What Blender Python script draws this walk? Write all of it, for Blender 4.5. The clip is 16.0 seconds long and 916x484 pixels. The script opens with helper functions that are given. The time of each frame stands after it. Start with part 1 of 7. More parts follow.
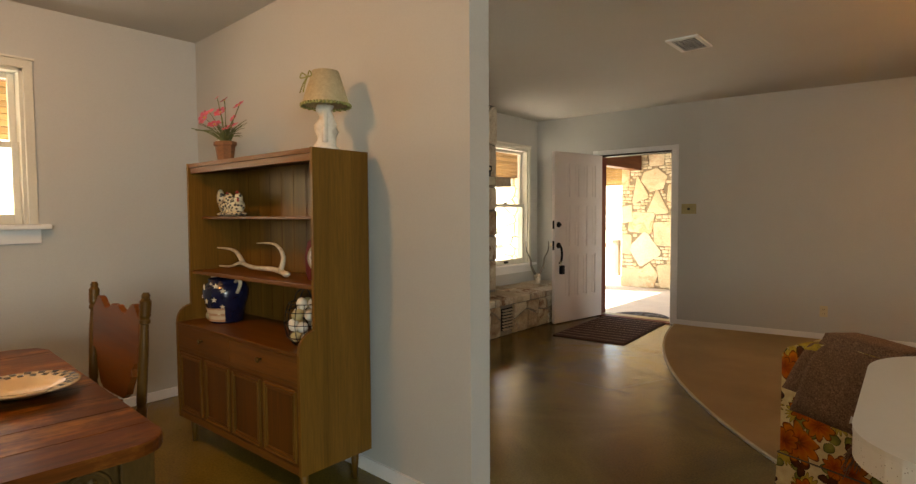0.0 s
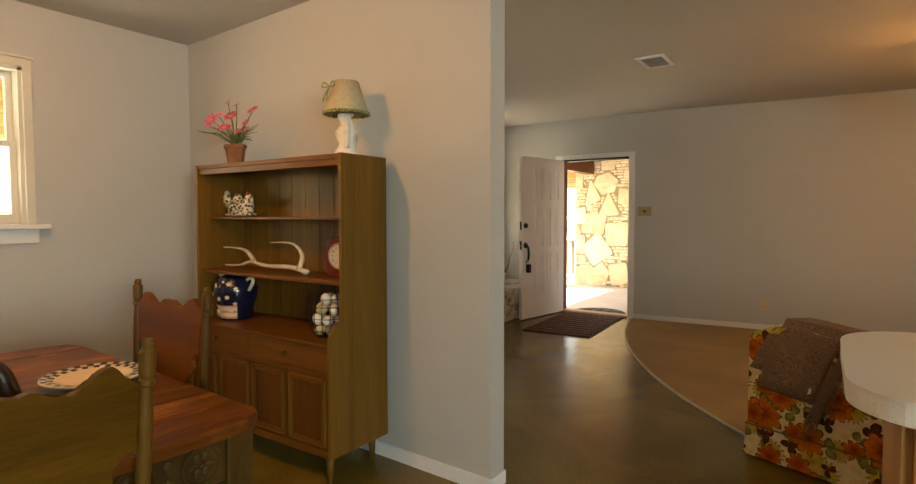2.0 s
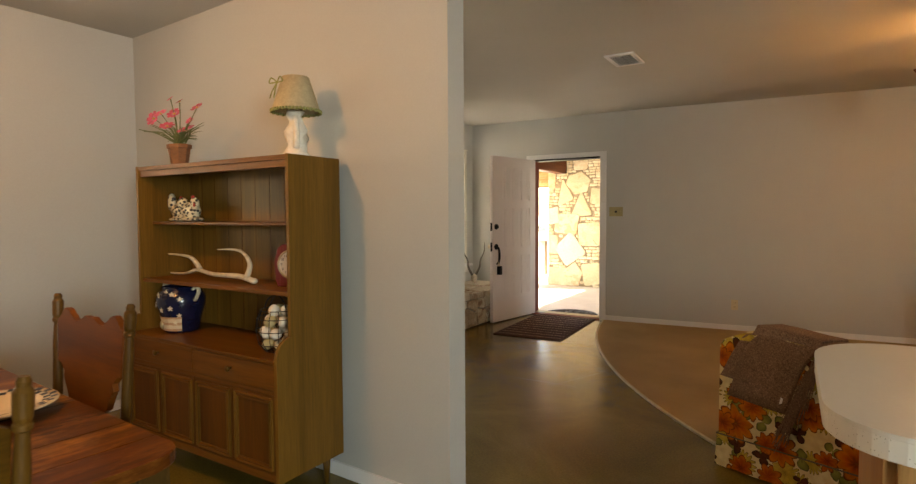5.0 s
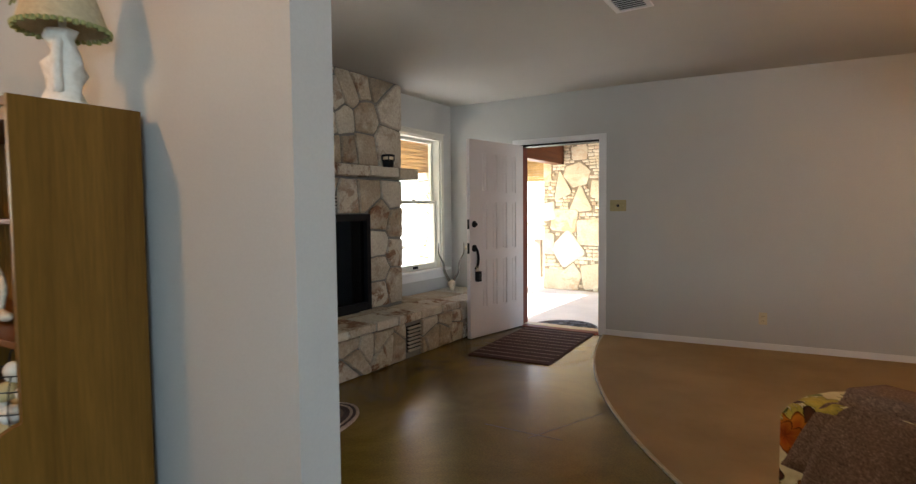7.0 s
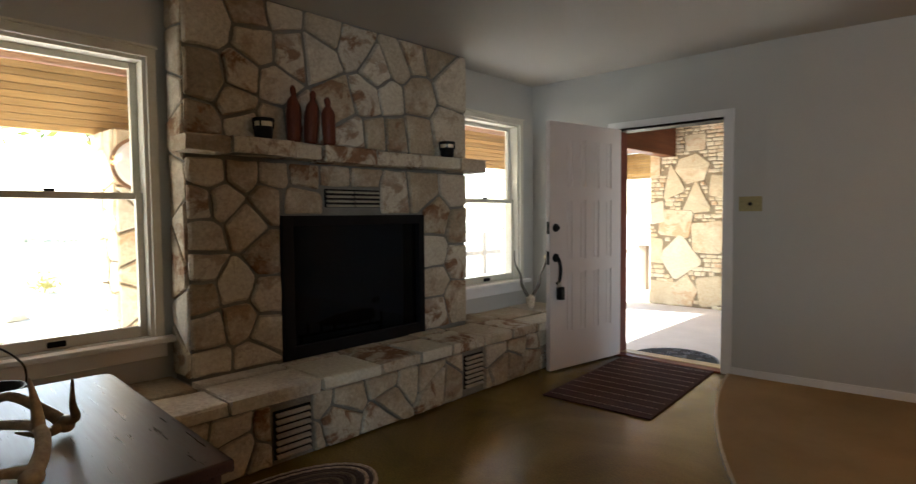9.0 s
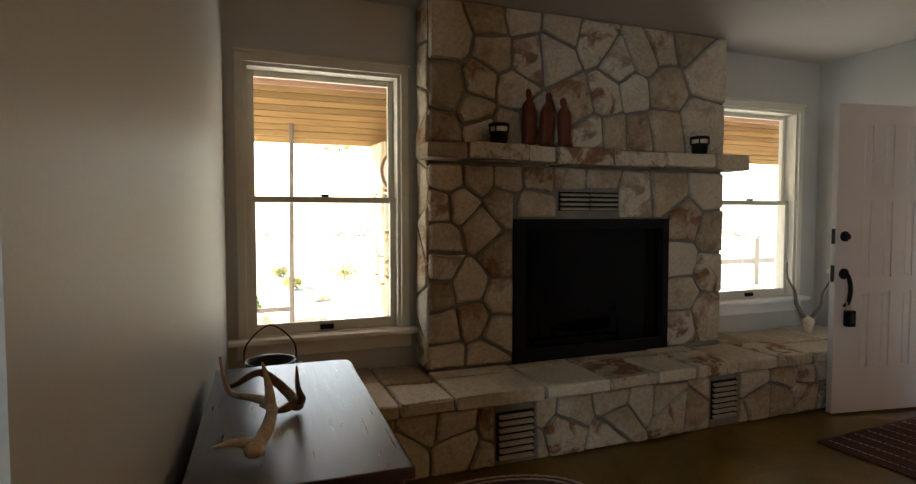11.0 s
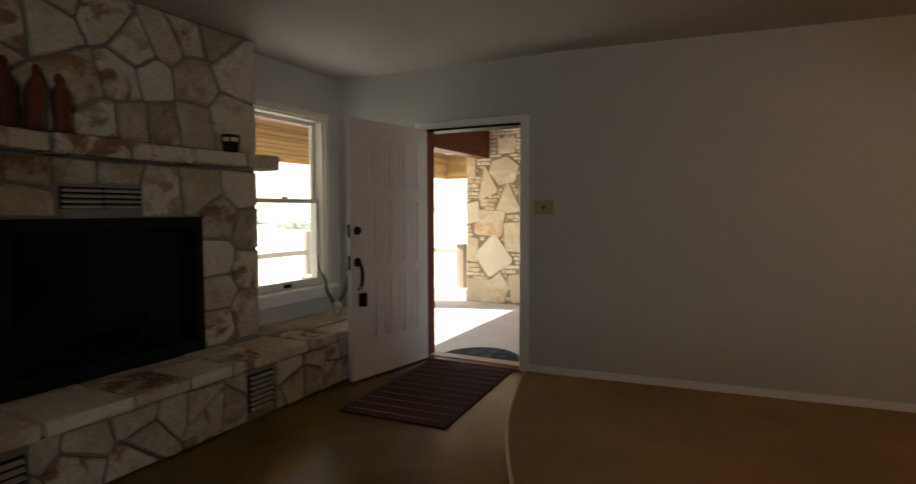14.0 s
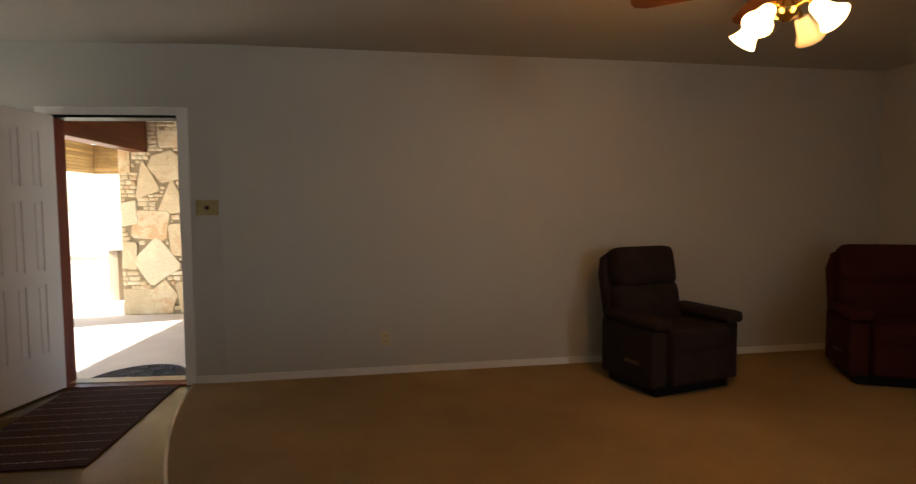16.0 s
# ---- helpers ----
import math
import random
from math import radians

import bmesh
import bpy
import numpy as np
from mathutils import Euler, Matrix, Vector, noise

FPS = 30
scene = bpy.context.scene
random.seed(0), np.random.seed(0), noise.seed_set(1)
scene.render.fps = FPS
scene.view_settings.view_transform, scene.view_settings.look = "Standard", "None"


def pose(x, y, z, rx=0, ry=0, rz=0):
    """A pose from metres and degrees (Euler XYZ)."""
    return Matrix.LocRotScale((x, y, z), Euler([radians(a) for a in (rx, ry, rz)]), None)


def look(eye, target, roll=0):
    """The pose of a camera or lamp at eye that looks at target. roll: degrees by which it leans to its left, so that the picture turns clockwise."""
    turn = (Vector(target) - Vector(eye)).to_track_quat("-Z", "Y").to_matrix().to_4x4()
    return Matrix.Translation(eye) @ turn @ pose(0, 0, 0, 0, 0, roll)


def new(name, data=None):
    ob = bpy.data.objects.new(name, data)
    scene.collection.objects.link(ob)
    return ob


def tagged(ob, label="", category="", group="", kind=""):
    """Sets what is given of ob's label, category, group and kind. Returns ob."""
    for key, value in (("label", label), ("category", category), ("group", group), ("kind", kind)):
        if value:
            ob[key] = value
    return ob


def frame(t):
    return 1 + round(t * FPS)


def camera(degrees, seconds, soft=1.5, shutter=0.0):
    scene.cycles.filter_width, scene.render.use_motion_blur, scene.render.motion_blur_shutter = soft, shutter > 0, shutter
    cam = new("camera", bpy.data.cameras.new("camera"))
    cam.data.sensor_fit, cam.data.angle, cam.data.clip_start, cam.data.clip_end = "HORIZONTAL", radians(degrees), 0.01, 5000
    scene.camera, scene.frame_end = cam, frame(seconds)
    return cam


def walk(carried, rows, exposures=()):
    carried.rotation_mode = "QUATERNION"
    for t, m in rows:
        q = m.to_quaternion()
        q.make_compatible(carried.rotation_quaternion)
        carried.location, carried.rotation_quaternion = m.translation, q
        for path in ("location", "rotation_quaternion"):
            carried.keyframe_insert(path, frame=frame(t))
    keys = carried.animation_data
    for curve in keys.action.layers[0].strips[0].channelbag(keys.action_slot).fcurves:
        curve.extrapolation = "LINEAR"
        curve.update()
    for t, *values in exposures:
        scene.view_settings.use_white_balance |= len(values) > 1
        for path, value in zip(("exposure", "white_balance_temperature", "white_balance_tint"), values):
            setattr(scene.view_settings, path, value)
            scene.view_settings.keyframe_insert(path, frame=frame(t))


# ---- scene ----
# ---------------------------------------------------------------- camera
cam = camera(78.6, 16.0, 1.3, 0.35)
PATH = [
    (0.00, pose(-0.174, 0.742, 1.308, 87.21, 0.32, 40.15)),
    (0.50, pose(-0.182, 0.597, 1.321, 87.28, 0.20, 39.91)),
    (1.00, pose(-0.172, 0.497, 1.325, 87.37, 0.22, 39.32)),
    (1.50, pose(-0.253, 0.371, 1.309, 87.32, 0.14, 37.00)),
    (2.00, pose(-0.303, 0.331, 1.312, 87.28, 0.08, 34.25)),
    (2.50, pose(-0.343, 0.299, 1.297, 87.17, 0.10, 32.65)),
    (3.00, pose(-0.384, 0.260, 1.294, 87.29, 0.20, 31.80)),
    (5.50, pose(-0.315, 0.724, 1.351, 87.03, 0.37, 31.82)),
    (6.00, pose(-0.422, 1.011, 1.356, 86.84, 0.48, 31.76)),
    (6.50, pose(-0.490, 1.330, 1.330, 86.86, 0.48, 32.13)),
    (7.00, pose(-0.614, 1.652, 1.315, 86.88, 0.52, 32.35)),
    (7.50, pose(-0.715, 1.955, 1.305, 86.97, 0.38, 32.73)),
    (8.00, pose(-0.790, 2.261, 1.308, 86.94, 0.45, 33.47)),
    (8.50, pose(-0.919, 2.495, 1.290, 87.20, 0.55, 37.78)),
    (9.00, pose(-1.008, 2.686, 1.296, 87.22, 0.51, 42.95)),
    (9.50, pose(-1.060, 2.779, 1.297, 87.52, 0.49, 52.19)),
    (10.00, pose(-1.060, 2.809, 1.292, 87.78, 0.44, 61.49)),
    (10.20, pose(-1.058, 2.818, 1.293, 87.80, 0.40, 63.40)),
    (11.20, pose(-1.020, 2.900, 1.322, 87.35, 0.00, 69.20)),
    (12.30, pose(-0.958, 2.980, 1.347, 86.78, -0.38, 65.90)),
    (12.50, pose(-0.957, 2.997, 1.348, 86.76, -0.36, 62.20)),
    (13.00, pose(-0.963, 3.032, 1.348, 86.73, -0.19, 49.38)),
    (13.50, pose(-0.952, 3.046, 1.344, 86.78, -0.06, 37.04)),
    (14.00, pose(-0.905, 3.050, 1.342, 86.72, 0.12, 26.56)),
    (14.50, pose(-0.886, 3.024, 1.344, 86.70, 0.07, 16.70)),
    (15.00, pose(-0.860, 3.009, 1.344, 86.69, -0.12, 8.10)),
    (15.50, pose(-0.825, 3.000, 1.353, 86.54, 0.09, 0.88)),
    (16.00, pose(-0.753, 3.004, 1.349, 86.49, 0.37, -4.62)),
]
EXPOSURES = [(0.0, 2.85, 8100, 10), (3.0, 3.10, 8500, 10), (5.5, 3.08, 7700, 10), (7.0, 3.02, 6100, 9), (8.0, 2.78, 5900, 9), (9.0, 2.58, 6200, 8), (10.0, 2.38, 6300, 8), (12.5, 2.02, 6900, 8), (13.5, 1.62, 6600, 9), (14.5, 1.82, 6900, 9), (16.0, 2.20, 7000, 10)]
walk(cam, PATH, EXPOSURES)

# ---------------------------------------------------------------- world and large lights
SUN_ELEV, SUN_AZ = radians(35), radians(255)
world = bpy.data.worlds.new("world")
scene.world = world
world.use_nodes = True
_wn = world.node_tree
_sky = _wn.nodes.new("ShaderNodeTexSky")
_sky.sky_type = "NISHITA"
_sky.sun_disc = False
_sky.sun_elevation, _sky.sun_rotation = SUN_ELEV, SUN_AZ
_wn.links.new(_sky.outputs[0], _wn.nodes["Background"].inputs[0])
_wn.nodes["Background"].inputs[1].default_value = 0.15

sun = new("sun", bpy.data.lights.new("sun", "SUN"))
sun.data.energy, sun.data.angle, sun.data.color = 5.0, radians(0.5), (1.0, 0.94, 0.85)
sun.matrix_basis = look((10 * math.sin(SUN_AZ), 10 * math.cos(SUN_AZ), 10 * math.tan(SUN_ELEV)), (0, 0, 0))


def lamp(name, kind, energy, color, m, size=0.1, size_y=None):
    ob = new(name, bpy.data.lights.new(name, kind))
    ob.data.energy, ob.data.color = energy, color
    if kind == "AREA":
        ob.data.size = size
        if size_y:
            ob.data.shape, ob.data.size_y = "RECTANGLE", size_y
    else:
        ob.data.shadow_soft_size = size
    ob.matrix_basis = m
    return ob


# daylight in the kitchen window, out of view in the east wall
lamp("kitchen_window_light", "AREA", 29.0, (0.74, 0.90, 1.0), look((3.67, -1.5, 1.6), (0, -1.5, 1.55)), 1.5, 1.0)
# unseen ceiling light, added over the dining table for the warm tone
lamp("added_dining_bulb", "POINT", 5.3, (1.0, 0.48, 0.17), pose(-2.72, 0.95, 2.40), 0.07)
# bulbs of the ceiling fan's light kit
FAN = (0.88, 5.38)
WARM = (1.0, 0.40, 0.10)
for _a in (205, 115, 295):
    lamp("fan_bulb", "POINT", 1.3, WARM, pose(FAN[0] + 0.235 * math.cos(radians(_a)), FAN[1] + 0.235 * math.sin(radians(_a)), 2.075), 0.035)

# ---------------------------------------------------------------- materials
def nodes_of(name):
    m = bpy.data.materials.new(name)
    m.use_nodes = True
    return m, m.node_tree.nodes, m.node_tree.links, m.node_tree.nodes["Principled BSDF"]


def add(n, kind, **inputs):
    nd = n.new(kind)
    for k, v in inputs.items():
        nd.inputs[k.replace("_", " ")].default_value = v
    return nd


def ramp(n, stops):
    r = n.new("ShaderNodeValToRGB")
    e = r.color_ramp.elements
    while len(e) < len(stops):
        e.new(0.5)
    for el, (p, c) in zip(e, stops):
        el.position, el.color = p, (*c, 1) if len(c) == 3 else c
    return r


def coords(n, l, scale=(1, 1, 1), source="Object"):
    tc = n.new("ShaderNodeTexCoord")
    mp = n.new("ShaderNodeMapping")
    mp.inputs["Scale"].default_value = scale
    l.new(tc.outputs[source], mp.inputs["Vector"])
    return mp.outputs["Vector"]


def mix(n, l, fac, a, b, mode="MIX"):
    m = n.new("ShaderNodeMix")
    m.data_type, m.blend_type = "RGBA", mode
    for sock, v in ((m.inputs[0], fac), (m.inputs[6], a), (m.inputs[7], b)):
        if isinstance(v, bpy.types.NodeSocket):
            l.new(v, sock)
        elif isinstance(v, (int, float)):
            sock.default_value = v
        else:
            sock.default_value = (*v, 1)
    return m.outputs[2]


def bump(n, l, bsdf, height, strength, dist):
    b = n.new("ShaderNodeBump")
    b.inputs["Strength"].default_value, b.inputs["Distance"].default_value = strength, dist
    l.new(height, b.inputs["Height"])
    l.new(b.outputs[0], bsdf.inputs["Normal"])


def surface(name, base, rough=0.6, var=0.12, big=1.5, fine=60.0, relief=0.15, depth=0.002, metal=0.0, per_object=0.0, scale=(1, 1, 1), coat=0.0, spec=0.5):
    """A plain painted, plaster, cloth or metal surface with variation at two scales and fine relief."""
    m, n, l, b = nodes_of(name)
    v = coords(n, l, scale)
    n1 = add(n, "ShaderNodeTexNoise", Scale=big, Detail=4.0, Roughness=0.6)
    n2 = add(n, "ShaderNodeTexNoise", Scale=fine, Detail=3.0, Roughness=0.6)
    l.new(v, n1.inputs["Vector"]), l.new(v, n2.inputs["Vector"])
    dark = tuple(c * (1 - var) for c in base)
    lite = tuple(min(1, c * (1 + var)) for c in base)
    r = ramp(n, [(0.3, dark), (0.7, lite)])
    l.new(n1.outputs[0], r.inputs[0])
    r2 = ramp(n, [(0.3, (0.5 - var * 0.6,) * 3), (0.7, (0.5 + var * 0.6,) * 3)])
    l.new(n2.outputs[0], r2.inputs[0])
    c = mix(n, l, 0.8, r.outputs[0], r2.outputs[0], "OVERLAY")
    if per_object:
        oi = n.new("ShaderNodeObjectInfo")
        r3 = ramp(n, [(0.0, (0.5 - per_object,) * 3), (1.0, (0.5 + per_object,) * 3)])
        l.new(oi.outputs["Random"], r3.inputs[0])
        c = mix(n, l, 1.0, c, r3.outputs[0], "OVERLAY")
    l.new(c, b.inputs["Base Color"])
    b.inputs["Metallic"].default_value = metal
    b.inputs["Coat Weight"].default_value, b.inputs["Specular IOR Level"].default_value = coat, spec
    rr = n.new("ShaderNodeMapRange")
    rr.inputs["To Min"].default_value, rr.inputs["To Max"].default_value = max(0.02, rough - 0.08), min(1, rough + 0.08)
    l.new(n1.outputs[0], rr.inputs["Value"])
    l.new(rr.outputs[0], b.inputs["Roughness"])
    if relief:
        bump(n, l, b, n2.outputs[0], relief, depth)
    return m


def wood(name, dark, lite, rough=0.4, axis="X", grain=9.0, stretch=0.06, worn=None, coat=0.02, per_object=0.1, spec=0.16):
    """Wood with long grain along one axis, darker figure and optional worn patches."""
    m, n, l, b = nodes_of(name)
    s = {"X": (stretch, 1, 1), "Y": (1, stretch, 1), "Z": (1, 1, stretch)}[axis]
    v = coords(n, l, s)
    oi = n.new("ShaderNodeObjectInfo")
    n1 = add(n, "ShaderNodeTexNoise", Scale=grain, Detail=6.0, Roughness=0.65, Distortion=0.6)
    n2 = add(n, "ShaderNodeTexNoise", Scale=grain * 14, Detail=3.0, Roughness=0.7)
    l.new(v, n1.inputs["Vector"]), l.new(v, n2.inputs["Vector"])
    r = ramp(n, [(0.28, dark), (0.52, tuple((a + c) / 2 for a, c in zip(dark, lite))), (0.75, lite)])
    l.new(n1.outputs[0], r.inputs[0])
    r2 = ramp(n, [(0.3, (0.36,) * 3), (0.65, (0.58,) * 3)])
    l.new(n2.outputs[0], r2.inputs[0])
    c = mix(n, l, 0.7, r.outputs[0], r2.outputs[0], "OVERLAY")
    r3 = ramp(n, [(0.0, (0.5 - per_object,) * 3), (1.0, (0.5 + per_object,) * 3)])
    l.new(oi.outputs["Random"], r3.inputs[0])
    c = mix(n, l, 1.0, c, r3.outputs[0], "OVERLAY")
    if worn:
        wv = coords(n, l, {"X": (0.35, 1, 1), "Y": (1, 0.35, 1), "Z": (1, 1, 0.35)}[axis])
        w = add(n, "ShaderNodeTexNoise", Scale=7.0, Detail=8.0, Roughness=0.75)
        l.new(wv, w.inputs["Vector"])
        wr = ramp(n, [(0.50, (0, 0, 0)), (0.66, (0.85, 0.85, 0.85))])
        l.new(w.outputs[0], wr.inputs[0])
        c = mix(n, l, wr.outputs[0], c, worn)
    l.new(c, b.inputs["Base Color"])
    b.inputs["Coat Weight"].default_value, b.inputs["Coat Roughness"].default_value = coat, 0.25
    b.inputs["Specular IOR Level"].default_value = spec
    rr = n.new("ShaderNodeMapRange")
    rr.inputs["To Min"].default_value, rr.inputs["To Max"].default_value = rough - 0.1, rough + 0.12
    l.new(n2.outputs[0], rr.inputs["Value"])
    l.new(rr.outputs[0], b.inputs["Roughness"])
    bump(n, l, b, n2.outputs[0], 0.12, 0.001)
    return m


def stone(name, cream, tan, rust, rusty=0.6, rough=0.85, deep=0.6):
    """Limestone that differs from piece to piece: cream, tan or rust-stained, with pits and blotches."""
    m, n, l, b = nodes_of(name)
    v = coords(n, l)
    oi = n.new("ShaderNodeObjectInfo")
    off = n.new("ShaderNodeVectorMath")
    off.operation = "ADD"
    l.new(v, off.inputs[0]), l.new(oi.outputs["Random"], off.inputs[1])
    n1 = add(n, "ShaderNodeTexNoise", Scale=5.5, Detail=7.0, Roughness=0.66, Distortion=0.8)
    n2 = add(n, "ShaderNodeTexNoise", Scale=45.0, Detail=5.0, Roughness=0.7)
    n3 = add(n, "ShaderNodeTexNoise", Scale=3.2, Detail=5.0, Roughness=0.6)
    for x in (n1, n2, n3):
        l.new(off.outputs[0], x.inputs["Vector"])
    per = ramp(n, [(0.0, cream), (0.45, tuple((a + c) / 2 for a, c in zip(cream, tan))), (0.8, tan), (1.0, tuple(a * deep for a in tan))])
    l.new(oi.outputs["Random"], per.inputs[0])
    blotch = ramp(n, [(0.47, (0, 0, 0)), (0.56, (1, 1, 1))])
    l.new(n1.outputs[0], blotch.inputs[0])
    amount = n.new("ShaderNodeMath")
    amount.operation = "MULTIPLY"
    amount.inputs[1].default_value = rusty
    l.new(blotch.outputs[0], amount.inputs[0])
    pick = n.new("ShaderNodeMath")
    pick.operation = "MULTIPLY"
    pick.inputs[1].default_value = 7.31
    l.new(oi.outputs["Random"], pick.inputs[0])
    frac = n.new("ShaderNodeMath")
    frac.operation = "FRACT"
    l.new(pick.outputs[0], frac.inputs[0])
    some = ramp(n, [(0.25, (0.06,) * 3), (0.6, (0.45,) * 3), (0.9, (1, 1, 1))])
    l.new(frac.outputs[0], some.inputs[0])
    both = n.new("ShaderNodeMath")
    both.operation = "MULTIPLY"
    l.new(amount.outputs[0], both.inputs[0]), l.new(some.outputs[0], both.inputs[1])
    amount = both
    c = mix(n, l, amount.outputs[0], per.outputs[0], rust)
    pale = ramp(n, [(0.5, (0, 0, 0)), (0.72, (0.75, 0.75, 0.75))])
    l.new(n3.outputs[0], pale.inputs[0])
    c = mix(n, l, pale.outputs[0], c, tuple(min(1, a * 1.12) for a in cream))
    g = ramp(n, [(0.25, (0.3,) * 3), (0.7, (0.6,) * 3)])
    l.new(n2.outputs[0], g.inputs[0])
    c = mix(n, l, 0.85, c, g.outputs[0], "OVERLAY")
    l.new(c, b.inputs["Base Color"])
    b.inputs["Roughness"].default_value, b.inputs["Specular IOR Level"].default_value = rough, 0.2
    add2 = n.new("ShaderNodeMath")
    add2.operation = "ADD"
    l.new(n1.outputs[0], add2.inputs[0]), l.new(n2.outputs[0], add2.inputs[1])
    bump(n, l, b, add2.outputs[0], 0.55, 0.012)
    return m


def concrete_floor():
    m, n, l, b = nodes_of("stained_concrete")
    v = coords(n, l)
    n1 = add(n, "ShaderNodeTexNoise", Scale=1.1, Detail=8.0, Roughness=0.62, Distortion=0.7)
    n2 = add(n, "ShaderNodeTexNoise", Scale=90.0, Detail=4.0, Roughness=0.7)
    n3 = add(n, "ShaderNodeTexNoise", Scale=9.0, Detail=6.0, Roughness=0.6)
    for x in (n1, n2, n3):
        l.new(v, x.inputs["Vector"])
    r = ramp(n, [(0.25, (0.090, 0.060, 0.010)), (0.5, (0.17, 0.115, 0.020)), (0.78, (0.27, 0.185, 0.038))])
    l.new(n1.outputs[0], r.inputs[0])
    g = ramp(n, [(0.3, (0.32,) * 3), (0.7, (0.62,) * 3)])
    l.new(n2.outputs[0], g.inputs[0])
    c = mix(n, l, 0.8, r.outputs[0], g.outputs[0], "OVERLAY")
    l.new(c, b.inputs["Base Color"])
    rr = n.new("ShaderNodeMapRange")
    rr.inputs["To Min"].default_value, rr.inputs["To Max"].default_value = 0.12, 0.27
    b.inputs["Specular IOR Level"].default_value = 0.32
    l.new(n3.outputs[0], rr.inputs["Value"])
    l.new(rr.outputs[0], b.inputs["Roughness"])
    h = n.new("ShaderNodeMath")
    h.operation = "ADD"
    l.new(n3.outputs[0], h.inputs[0]), l.new(n2.outputs[0], h.inputs[1])
    bump(n, l, b, h.outputs[0], 0.10, 0.004)
    return m


def floral():
    """Upholstery with petalled orange and gold blossoms, leaves and dark outlines on cream."""
    m, n, l, b = nodes_of("floral_cloth")
    v = coords(n, l)
    sp = n.new("ShaderNodeSeparateXYZ")
    l.new(v, sp.inputs[0])

    def math_(op, a, c=None, d=None):
        k = n.new("ShaderNodeMath")
        k.operation = op
        for sock, x in zip(k.inputs, (a, c, d)):
            if isinstance(x, bpy.types.NodeSocket):
                l.new(x, sock)
            elif x is not None:
                sock.default_value = x
        return k.outputs[0]
    uv = n.new("ShaderNodeCombineXYZ")
    l.new(math_("ADD", sp.outputs[0], sp.outputs[1]), uv.inputs[0]), l.new(sp.outputs[2], uv.inputs[1])
    warp = add(n, "ShaderNodeTexNoise", Scale=14.0, Detail=3.0)
    l.new(uv.outputs[0], warp.inputs["Vector"])
    wv = n.new("ShaderNodeVectorMath")
    wv.operation = "MULTIPLY_ADD"
    wv.inputs[1].default_value = (0.035,) * 3
    l.new(warp.outputs["Color"], wv.inputs[0]), l.new(uv.outputs[0], wv.inputs[2])
    c = (0.64, 0.53, 0.28)
    # scale, radius, petals, depth of the notches, colours from the heart to the rim
    lay = [(5.6, 0.072, 9.0, 0.35, (0.30, 0.22, 0.03), (0.52, 0.36, 0.05), (0.40, 0.30, 0.05)), (7.4, 0.050, 1.0, 0.72, (0.08, 0.085, 0.015), (0.24, 0.23, 0.05), (0.15, 0.15, 0.03)),
           (6.0, 0.044, 1.5, 0.55, (0.05, 0.015, 0.006), (0.10, 0.03, 0.010), (0.06, 0.02, 0.008)), (4.4, 0.088, 4.5, 0.30, (0.40, 0.25, 0.04), (0.40, 0.075, 0.006), (0.52, 0.16, 0.010)),
           (5.2, 0.066, 4.0, 0.32, (0.34, 0.22, 0.03), (0.34, 0.055, 0.005), (0.46, 0.12, 0.008))]
    for i, (s, rad, pet, notch, heart, mid, rim) in enumerate(lay):
        mp = n.new("ShaderNodeMapping")
        mp.inputs["Location"].default_value = (i * 1.73 + 0.3, i * 2.31, 0)
        l.new(wv.outputs[0], mp.inputs["Vector"])
        vo = add(n, "ShaderNodeTexVoronoi", Scale=s, Randomness=0.75)
        vo.voronoi_dimensions = "2D"
        l.new(mp.outputs[0], vo.inputs["Vector"])
        df = n.new("ShaderNodeVectorMath")
        df.operation = "SUBTRACT"
        l.new(mp.outputs[0], df.inputs[0]), l.new(vo.outputs["Position"], df.inputs[1])
        ds = n.new("ShaderNodeSeparateXYZ")
        l.new(df.outputs[0], ds.inputs[0])
        ln = n.new("ShaderNodeVectorMath")
        ln.operation = "LENGTH"
        l.new(df.outputs[0], ln.inputs[0])
        tc = n.new("ShaderNodeSeparateColor")
        l.new(vo.outputs["Color"], tc.inputs[0])
        ang = math_("ADD", math_("ARCTAN2", ds.outputs[1], ds.outputs[0]), math_("MULTIPLY", tc.outputs[0], 6.28))
        lobe = math_("ABSOLUTE", math_("SINE", math_("MULTIPLY", ang, pet)))
        reach = math_("MULTIPLY", math_("MULTIPLY_ADD", lobe, notch, 1.0 - notch), math_("MULTIPLY_ADD", tc.outputs[1], rad * 0.45, rad * 0.75))
        q = math_("DIVIDE", ln.outputs["Value"], reach)
        inner = ramp(n, [(0.10, heart), (0.22, tuple(x * 0.35 for x in mid)), (0.45, mid), (0.85, rim), (0.97, tuple(x * 0.25 for x in mid))])
        l.new(q, inner.inputs[0])
        mask = ramp(n, [(0.98, (1, 1, 1)), (1.0, (0, 0, 0))])
        l.new(q, mask.inputs[0])
        c = mix(n, l, mask.outputs[0], c, inner.outputs[0])
    weave = add(n, "ShaderNodeTexNoise", Scale=260.0, Detail=2.0)
    l.new(v, weave.inputs["Vector"])
    tone = add(n, "ShaderNodeTexNoise", Scale=22.0, Detail=3.0)
    l.new(uv.outputs[0], tone.inputs["Vector"])
    tr = ramp(n, [(0.3, (0.34,) * 3), (0.7, (0.62,) * 3)])
    l.new(tone.outputs[0], tr.inputs[0])
